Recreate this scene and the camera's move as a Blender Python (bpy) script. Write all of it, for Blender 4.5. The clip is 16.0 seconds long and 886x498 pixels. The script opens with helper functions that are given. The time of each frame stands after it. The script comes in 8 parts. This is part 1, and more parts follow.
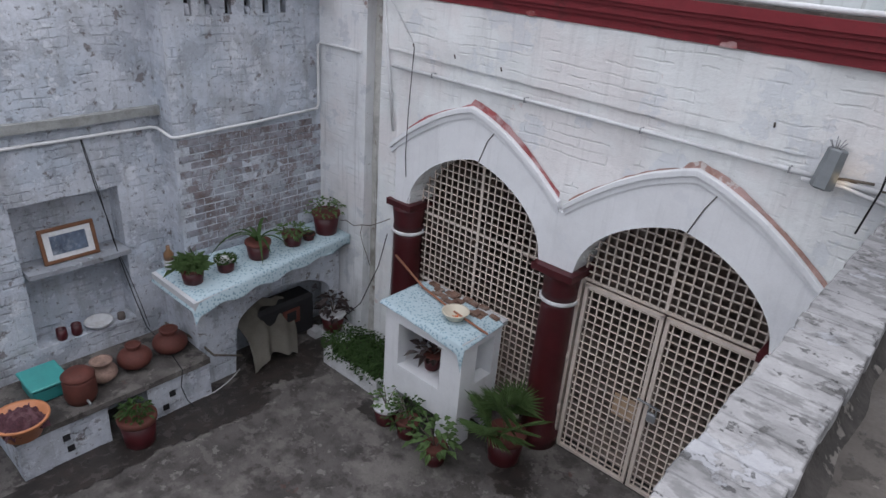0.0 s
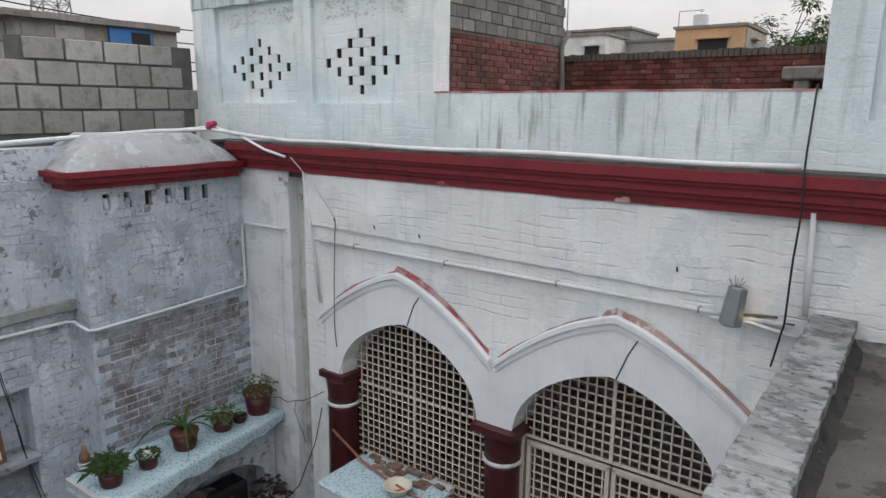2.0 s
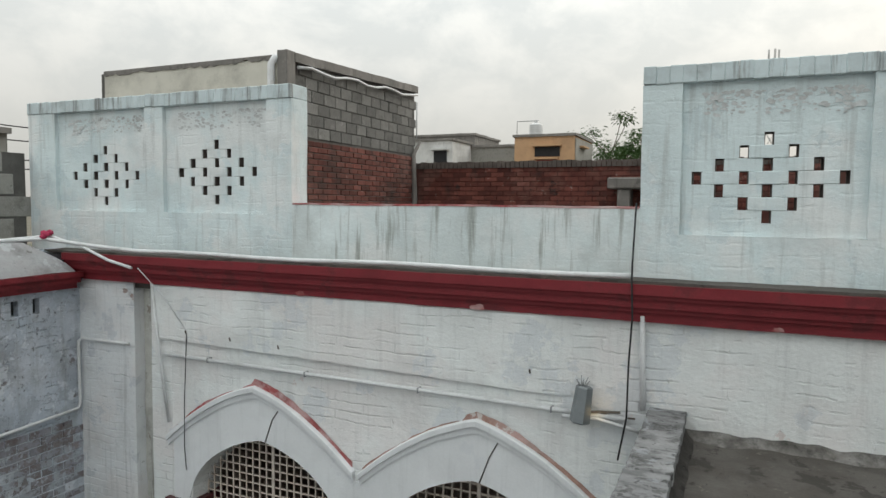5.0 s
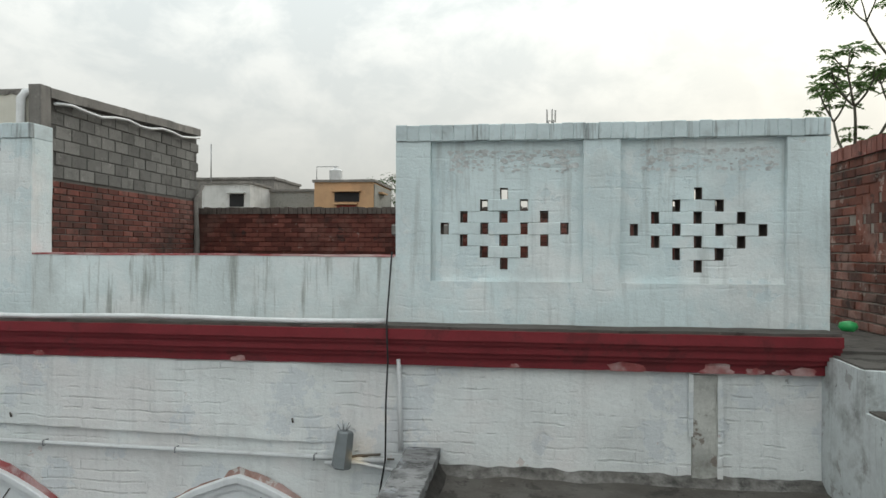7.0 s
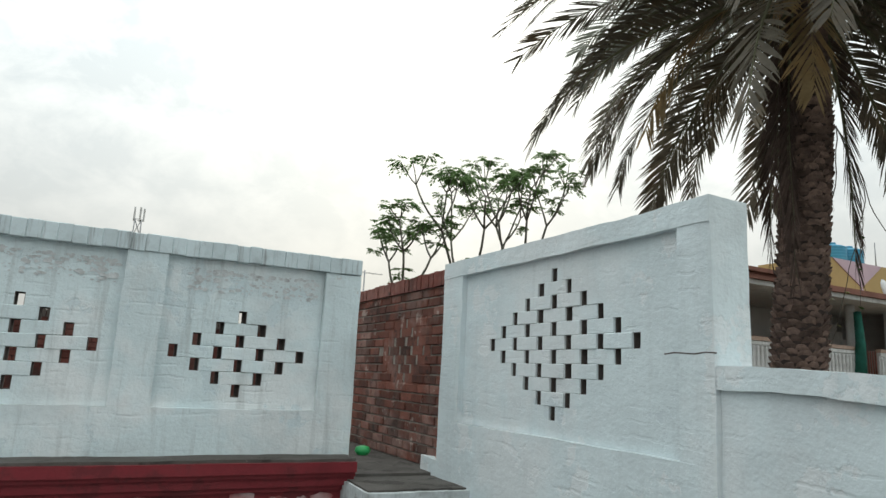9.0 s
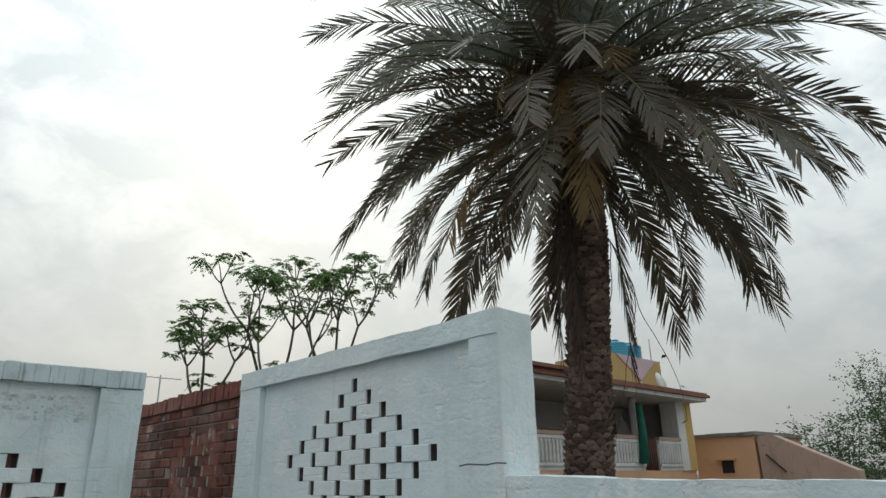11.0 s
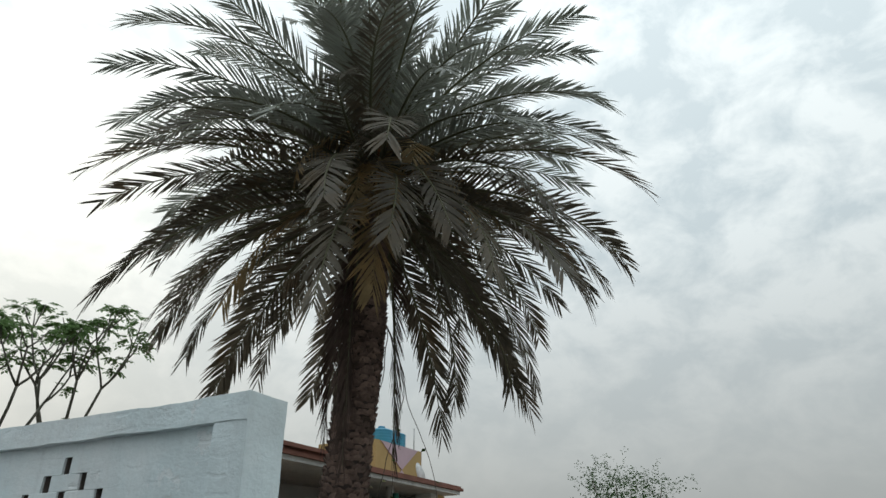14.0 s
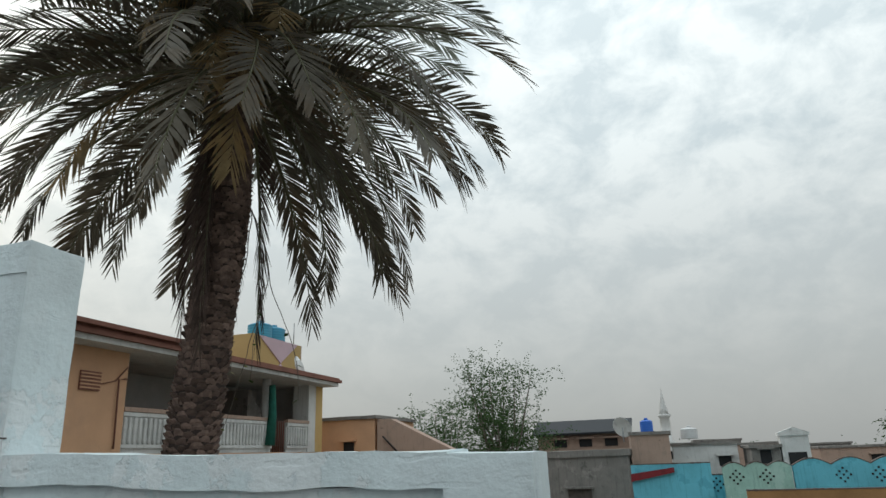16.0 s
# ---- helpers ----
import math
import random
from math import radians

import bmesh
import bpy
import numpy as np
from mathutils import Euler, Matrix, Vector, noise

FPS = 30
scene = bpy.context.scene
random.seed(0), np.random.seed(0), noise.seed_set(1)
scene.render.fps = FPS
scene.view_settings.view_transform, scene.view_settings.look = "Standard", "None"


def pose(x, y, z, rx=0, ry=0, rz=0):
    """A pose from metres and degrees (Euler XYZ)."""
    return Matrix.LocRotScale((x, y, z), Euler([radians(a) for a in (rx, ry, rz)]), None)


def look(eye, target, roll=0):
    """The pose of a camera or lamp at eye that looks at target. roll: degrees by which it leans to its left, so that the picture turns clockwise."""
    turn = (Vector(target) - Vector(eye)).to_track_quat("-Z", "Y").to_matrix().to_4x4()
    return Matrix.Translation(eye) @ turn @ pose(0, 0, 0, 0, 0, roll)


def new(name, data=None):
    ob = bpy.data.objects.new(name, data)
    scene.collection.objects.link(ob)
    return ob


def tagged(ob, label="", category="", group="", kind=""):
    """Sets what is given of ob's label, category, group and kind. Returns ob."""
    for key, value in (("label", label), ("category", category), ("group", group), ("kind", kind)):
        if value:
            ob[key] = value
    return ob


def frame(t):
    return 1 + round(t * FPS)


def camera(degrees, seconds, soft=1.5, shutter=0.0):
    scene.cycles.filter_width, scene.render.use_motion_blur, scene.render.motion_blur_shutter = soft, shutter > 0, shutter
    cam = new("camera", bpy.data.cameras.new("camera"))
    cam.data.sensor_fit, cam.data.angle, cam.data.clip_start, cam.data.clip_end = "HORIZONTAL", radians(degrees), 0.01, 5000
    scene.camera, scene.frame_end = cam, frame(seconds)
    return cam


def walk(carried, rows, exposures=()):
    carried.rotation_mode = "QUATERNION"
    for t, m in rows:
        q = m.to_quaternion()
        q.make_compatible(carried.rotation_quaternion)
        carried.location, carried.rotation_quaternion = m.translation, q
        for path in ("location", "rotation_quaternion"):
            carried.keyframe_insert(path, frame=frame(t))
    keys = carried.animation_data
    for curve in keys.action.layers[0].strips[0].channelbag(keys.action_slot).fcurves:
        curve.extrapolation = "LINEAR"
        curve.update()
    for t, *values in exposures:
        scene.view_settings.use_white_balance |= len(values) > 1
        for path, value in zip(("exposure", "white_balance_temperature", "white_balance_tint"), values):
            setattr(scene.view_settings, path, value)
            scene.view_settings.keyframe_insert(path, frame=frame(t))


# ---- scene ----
cam = camera(67.5, 16.0)
PATH = [
    (0, (-0.004, 0.407, 4.61), (-1.171, 1.785, 3.75), 4.5),
    (0.5, (0.005, 0.431, 4.661), (-1.112, 1.894, 3.879), 3.9),
    (1, (0.028, 0.474, 4.69), (-1.097, 1.994, 4.039), 2.1),
    (1.5, (0.056, 0.507, 4.701), (-1.041, 2.08, 4.135), 0.9),
    (2, (0.105, 0.536, 4.71), (-1.047, 2.117, 4.291), 0.4),
    (2.5, (0.097, 0.509, 4.751), (-1.075, 2.096, 4.42), 1.2),
    (3, (0.095, 0.473, 4.773), (-1.067, 2.085, 4.543), 0.2),
    (3.2, (0.1, 0.477, 4.78), (-1.043, 2.104, 4.561), 0.9),
    (5.3, (0.138, 0.434, 4.845), (-0.597, 2.291, 4.733), 0.5),
    (5.5, (0.162, 0.437, 4.849), (-0.528, 2.312, 4.753), 0.7),
    (6, (0.196, 0.401, 4.842), (-0.339, 2.325, 4.746), 1.1),
    (6.5, (0.309, 0.407, 4.844), (-0.059, 2.373, 4.809), 0.3),
    (7, (0.485, 0.413, 4.874), (0.233, 2.397, 4.878), 0.3),
    (7.5, (0.663, 0.399, 4.866), (0.703, 2.395, 4.989), 1.2),
    (8, (0.721, 0.411, 4.913), (1.169, 2.348, 5.129), 1.7),
    (8.5, (0.763, 0.411, 4.922), (1.416, 2.282, 5.194), 3.0),
    (9, (0.777, 0.395, 4.95), (1.666, 2.147, 5.324), 2.9),
    (9.5, (0.779, 0.37, 4.965), (1.843, 2.008, 5.392), 3.2),
    (10, (0.783, 0.361, 4.997), (1.964, 1.9, 5.483), 2.7),
    (10.2, (0.792, 0.359, 5.001), (2.016, 1.851, 5.525), 0.1),
    (12.3, (0.942, 0.363, 5.079), (2.345, 1.515, 5.918), 2.1),
    (12.5, (0.939, 0.364, 5.085), (2.363, 1.475, 5.944), 2.2),
    (13, (0.934, 0.36, 5.091), (2.407, 1.384, 5.974), 1.0),
    (13.5, (0.952, 0.364, 5.105), (2.492, 1.266, 6.006), 0.7),
    (14, (0.971, 0.372, 5.098), (2.571, 1.192, 5.973), -0.3),
    (14.5, (0.975, 0.335, 5.096), (2.591, 1.112, 5.982), -1.3),
    (15, (1.061, 0.341, 5.08), (2.747, 1.058, 5.881), -2.2),
    (15.5, (1.202, 0.307, 5.054), (2.941, 0.971, 5.785), -2.5),
    (16, (1.376, 0.284, 4.993), (3.199, 0.849, 5.59), -2.1),
]
walk(cam, [(t, look(eye, target, roll)) for t, eye, target, roll in PATH],
     ((0, 0.78, 6420, 19), (3, 0.62, 6750, 10), (5.5, 0.52, 6850, 7), (8, 0.46, 6650, 5), (9, 0.43, 6600, 5), (10, 0.28, 6550, 5), (12.5, -0.14, 6350, 4), (16, 0.10, 6400, 4)))

# world, sun, exposure
world = bpy.data.worlds.new("overcast")
scene.world = world
world.use_nodes = True
wn = world.node_tree
wn.nodes.clear()
SUN_AZ, SUN_EL = 28.0, 30.0


def node(tree, kind, **values):
    n = tree.nodes.new(kind)
    for key, v in values.items():
        if key in n.inputs:
            n.inputs[key].default_value = v
        else:
            setattr(n, key, v)
    return n


sky = node(wn, "ShaderNodeTexSky")
sky.sky_type, sky.sun_disc = "NISHITA", False
sky.sun_elevation, sky.sun_rotation = radians(SUN_EL), radians(SUN_AZ)
sky.dust_density, sky.ozone_density = 5.0, 1.0
dim = node(wn, "ShaderNodeVectorMath", operation="SCALE")
dim.inputs["Scale"].default_value = 0.10
wn.links.new(sky.outputs[0], dim.inputs[0])
tc = node(wn, "ShaderNodeTexCoord")
wmap = node(wn, "ShaderNodeMapping")
wmap.inputs["Scale"].default_value = (1.0, 1.0, 1.5)
wn.links.new(tc.outputs["Generated"], wmap.inputs[0])
cloud = node(wn, "ShaderNodeTexNoise", Scale=9.0, Detail=8.0, Roughness=0.6, Distortion=0.25)
wn.links.new(wmap.outputs[0], cloud.inputs["Vector"])
cloud_ramp = node(wn, "ShaderNodeValToRGB")
cloud_ramp.color_ramp.elements[0].position, cloud_ramp.color_ramp.elements[0].color = 0.41, (0.555, 0.605, 0.64, 1)
cloud_ramp.color_ramp.elements[1].position, cloud_ramp.color_ramp.elements[1].color = 0.62, (0.765, 0.79, 0.805, 1)
wn.links.new(cloud.outputs[0], cloud_ramp.inputs[0])
# haze: grey towards the horizon
sep = node(wn, "ShaderNodeSeparateXYZ")
wn.links.new(tc.outputs["Generated"], sep.inputs[0])
haze = node(wn, "ShaderNodeMapRange")
haze.inputs[1].default_value, haze.inputs[2].default_value = 0.0, 0.42
wn.links.new(sep.outputs[2], haze.inputs[0])
low = node(wn, "ShaderNodeMix", data_type="RGBA")
low.inputs[6].default_value = (0.66, 0.66, 0.655, 1)
wn.links.new(haze.outputs[0], low.inputs[0])
wn.links.new(cloud_ramp.outputs[0], low.inputs[7])
# an overcast sky is about three times brighter overhead than at the horizon
rise = node(wn, "ShaderNodeMapRange")
rise.inputs[3].default_value, rise.inputs[4].default_value = 0.56, 1.95
wn.links.new(sep.outputs[2], rise.inputs[0])
lift = node(wn, "ShaderNodeVectorMath", operation="SCALE")
wn.links.new(low.outputs[2], lift.inputs[0])
wn.links.new(rise.outputs[0], lift.inputs["Scale"])
# bright veil round the hidden sun
toward = node(wn, "ShaderNodeVectorMath", operation="DOT_PRODUCT")
toward.inputs[1].default_value = (math.sin(radians(SUN_AZ)) * math.cos(radians(SUN_EL)), math.cos(radians(SUN_AZ)) * math.cos(radians(SUN_EL)), math.sin(radians(SUN_EL)))
wn.links.new(tc.outputs["Generated"], toward.inputs[0])
veil = node(wn, "ShaderNodeMapRange")
veil.interpolation_type = "SMOOTHSTEP"
veil.inputs[1].default_value, veil.inputs[2].default_value, veil.inputs[4].default_value = 0.72, 1.0, 0.03
wn.links.new(toward.outputs["Value"], veil.inputs[0])
glow = node(wn, "ShaderNodeMix", data_type="RGBA", blend_type="ADD")
glow.inputs[7].default_value = (0.85, 0.9, 0.9, 1)
wn.links.new(veil.outputs[0], glow.inputs[0])
wn.links.new(lift.outputs[0], glow.inputs[6])
blend = node(wn, "ShaderNodeMix", data_type="RGBA")
blend.inputs[0].default_value = 0.94
wn.links.new(dim.outputs[0], blend.inputs[6])
wn.links.new(glow.outputs[2], blend.inputs[7])
bg = node(wn, "ShaderNodeBackground", Strength=1.0)
wn.links.new(blend.outputs[2], bg.inputs[0])
wout = node(wn, "ShaderNodeOutputWorld")
wn.links.new(bg.outputs[0], wout.inputs[0])

sun = new("sun", bpy.data.lights.new("sun", "SUN"))
sun.data.energy, sun.data.angle, sun.data.color = 0.6, radians(25), (1.0, 0.96, 0.9)
sun.matrix_world = look((5 * math.sin(radians(SUN_AZ)), 5 * math.cos(radians(SUN_AZ)), 5 * math.tan(radians(SUN_EL))), (0, 0, 0))


# materials
def surface(name, colour, rough=0.8, vary=0.12, scale=3.0, grain=40.0, bump=0.15, stain=None, stain_amount=0.0, stain_scale=1.5,
            metal=0.0, spec=0.3, random_tone=0.0, streak=0.0, streak_colour=(0.25, 0.26, 0.26), bricks=0.0, second=None, second_amount=0.0, depth=0.01, fine_bump=0.3, peels=(), strokes=0.0, stain_map=None, island=False, brick_w=0.24):
    """A surface with broad mottling, fine grain, stains of their own shape, rain streaks, flaked layers (peels) and brick courses under paint."""
    m = bpy.data.materials.new(name)
    m.use_nodes = True
    t = m.node_tree
    p = t.nodes["Principled BSDF"]
    p.inputs["Roughness"].default_value, p.inputs["Metallic"].default_value = rough, metal
    p.inputs["Specular IOR Level"].default_value = spec
    geo = node(t, "ShaderNodeNewGeometry")
    pos = geo.outputs["Position"]
    broad = node(t, "ShaderNodeTexNoise", Scale=scale, Detail=6.0, Roughness=0.6)
    fine = node(t, "ShaderNodeTexNoise", Scale=grain, Detail=4.0, Roughness=0.6)
    t.links.new(pos, broad.inputs["Vector"])
    t.links.new(pos, fine.inputs["Vector"])
    ramp = node(t, "ShaderNodeValToRGB")
    dark, light = [max(0.0, c * (1 - vary)) for c in colour], [min(1.0, c * (1 + vary * 0.7)) for c in colour]
    ramp.color_ramp.elements[0].position, ramp.color_ramp.elements[0].color = 0.3, (*dark, 1)
    ramp.color_ramp.elements[1].position, ramp.color_ramp.elements[1].color = 0.7, (*light, 1)
    t.links.new(broad.outputs[0], ramp.inputs[0])
    out = ramp.outputs[0]

    def over(fac, rgb, out, mode="MIX"):
        mix = node(t, "ShaderNodeMix", data_type="RGBA", blend_type=mode)
        t.links.new(fac, mix.inputs[0])
        t.links.new(out, mix.inputs[6])
        mix.inputs[7].default_value = (*rgb, 1)
        return mix.outputs[2]

    def patch(s, detail, lo, hi, top, vec=None):
        n = node(t, "ShaderNodeTexNoise", Scale=s, Detail=detail, Roughness=0.65)
        t.links.new(vec or pos, n.inputs["Vector"])
        r = node(t, "ShaderNodeMapRange")
        r.inputs[1].default_value, r.inputs[2].default_value, r.inputs[4].default_value = lo, hi, top
        t.links.new(n.outputs[0], r.inputs[0])
        return r.outputs[0]

    if second:
        out = over(patch(stain_scale * 0.45, 4.0, 0.48, 0.60, second_amount), second, out)
    where = None
    if stain_map:
        turn = node(t, "ShaderNodeMapping")
        turn.inputs["Scale"].default_value = stain_map
        t.links.new(pos, turn.inputs[0])
        where = turn.outputs[0]
    if stain:
        out = over(patch(stain_scale, 9.0, 0.50, 0.68 if not stain_map else 0.58, stain_amount, where), stain, out)
        out = over(patch(stain_scale * 7, 6.0, 0.62, 0.70, stain_amount * 0.7, where), stain, out)
    flakes = []
    for k, (rgb, size, lo, amount) in enumerate(peels):
        off = node(t, "ShaderNodeMapping")
        off.inputs["Location"].default_value = (3.1 * k, 1.7 * k, 5.3 * k)
        t.links.new(pos, off.inputs[0])
        fac = patch(size, 12.0, lo, lo + 0.025, amount, off.outputs[0])
        out = over(fac, rgb, out)
        flakes.append(fac)
    if streak:
        stretch = node(t, "ShaderNodeMapping")
        stretch.inputs["Scale"].default_value = (1.0, 1.0, 0.07)
        t.links.new(pos, stretch.inputs[0])
        out = over(patch(13.0, 6.0, 0.54, 0.66, streak, stretch.outputs[0]), streak_colour, out)
    grey = node(t, "ShaderNodeMapRange")
    grey.inputs[3].default_value, grey.inputs[4].default_value = 1 - vary * 0.8, 1 + vary * 0.5
    t.links.new(fine.outputs[0], grey.inputs[0])
    scale_by = node(t, "ShaderNodeVectorMath", operation="SCALE")
    t.links.new(out, scale_by.inputs[0])
    t.links.new(grey.outputs[0], scale_by.inputs["Scale"])
    out = scale_by.outputs[0]
    if random_tone:
        info = node(t, "ShaderNodeObjectInfo")
        hsv = node(t, "ShaderNodeHueSaturation")
        r = node(t, "ShaderNodeMapRange")
        r.inputs[3].default_value, r.inputs[4].default_value = 1 - random_tone, 1 + random_tone * 0.6
        t.links.new(geo.outputs["Random Per Island"] if island else info.outputs["Random"], r.inputs[0])
        t.links.new(r.outputs[0], hsv.inputs["Value"])
        t.links.new(out, hsv.inputs["Color"])
        out = hsv.outputs[0]
    t.links.new(out, p.inputs["Base Color"])
    height = fine.outputs[0]
    add = node(t, "ShaderNodeMath", operation="MULTIPLY_ADD")
    add.inputs[1].default_value = fine_bump
    t.links.new(fine.outputs[0], add.inputs[0])
    t.links.new(broad.outputs[0], add.inputs[2])
    height = add.outputs[0]

    def raised(extra, by):
        plus = node(t, "ShaderNodeMath", operation="MULTIPLY_ADD")
        plus.inputs[1].default_value = by
        t.links.new(extra, plus.inputs[0])
        t.links.new(height, plus.inputs[2])
        return plus.outputs[0]

    for fac in flakes:
        height = raised(fac, -0.25)
    if strokes:
        brush = node(t, "ShaderNodeMapping")
        brush.inputs["Scale"].default_value = (6.0, 6.0, 12.0)
        t.links.new(pos, brush.inputs[0])
        height = raised(patch(1.0, 7.0, 0.25, 0.75, 1.0, brush.outputs[0]), strokes)
    if bricks:
        # courses of brick under the limewash, on walls along x or y
        xyz = node(t, "ShaderNodeSeparateXYZ")
        t.links.new(pos, xyz.inputs[0])
        along = node(t, "ShaderNodeMath", operation="ADD")
        t.links.new(xyz.outputs[0], along.inputs[0])
        t.links.new(xyz.outputs[1], along.inputs[1])
        vec = node(t, "ShaderNodeCombineXYZ")
        wob = node(t, "ShaderNodeMath", operation="MULTIPLY_ADD")
        wob.inputs[1].default_value = 0.11
        t.links.new(broad.outputs[0], wob.inputs[0])
        t.links.new(xyz.outputs[2], wob.inputs[2])
        t.links.new(along.outputs[0], vec.inputs[0])
        t.links.new(wob.outputs[0], vec.inputs[1])
        br = node(t, "ShaderNodeTexBrick")
        br.inputs["Scale"].default_value = 1.0
        br.inputs["Mortar Size"].default_value, br.inputs["Mortar Smooth"].default_value = 0.010, 0.6
        br.inputs["Brick Width"].default_value, br.inputs["Row Height"].default_value = brick_w, 0.079
        t.links.new(vec.outputs[0], br.inputs["Vector"])
        keep = node(t, "ShaderNodeMath", operation="MULTIPLY")
        t.links.new(br.outputs["Fac"], keep.inputs[0])
        t.links.new(patch(4.6, 9.0, 0.50, 0.62, -bricks), keep.inputs[1])
        plus = node(t, "ShaderNodeMath", operation="ADD")
        t.links.new(keep.outputs[0], plus.inputs[0])
        t.links.new(height, plus.inputs[1])
        height = plus.outputs[0]
    b = node(t, "ShaderNodeBump", Strength=bump, Distance=depth)
    t.links.new(height, b.inputs["Height"])
    t.links.new(b.outputs[0], p.inputs["Normal"])
    return m


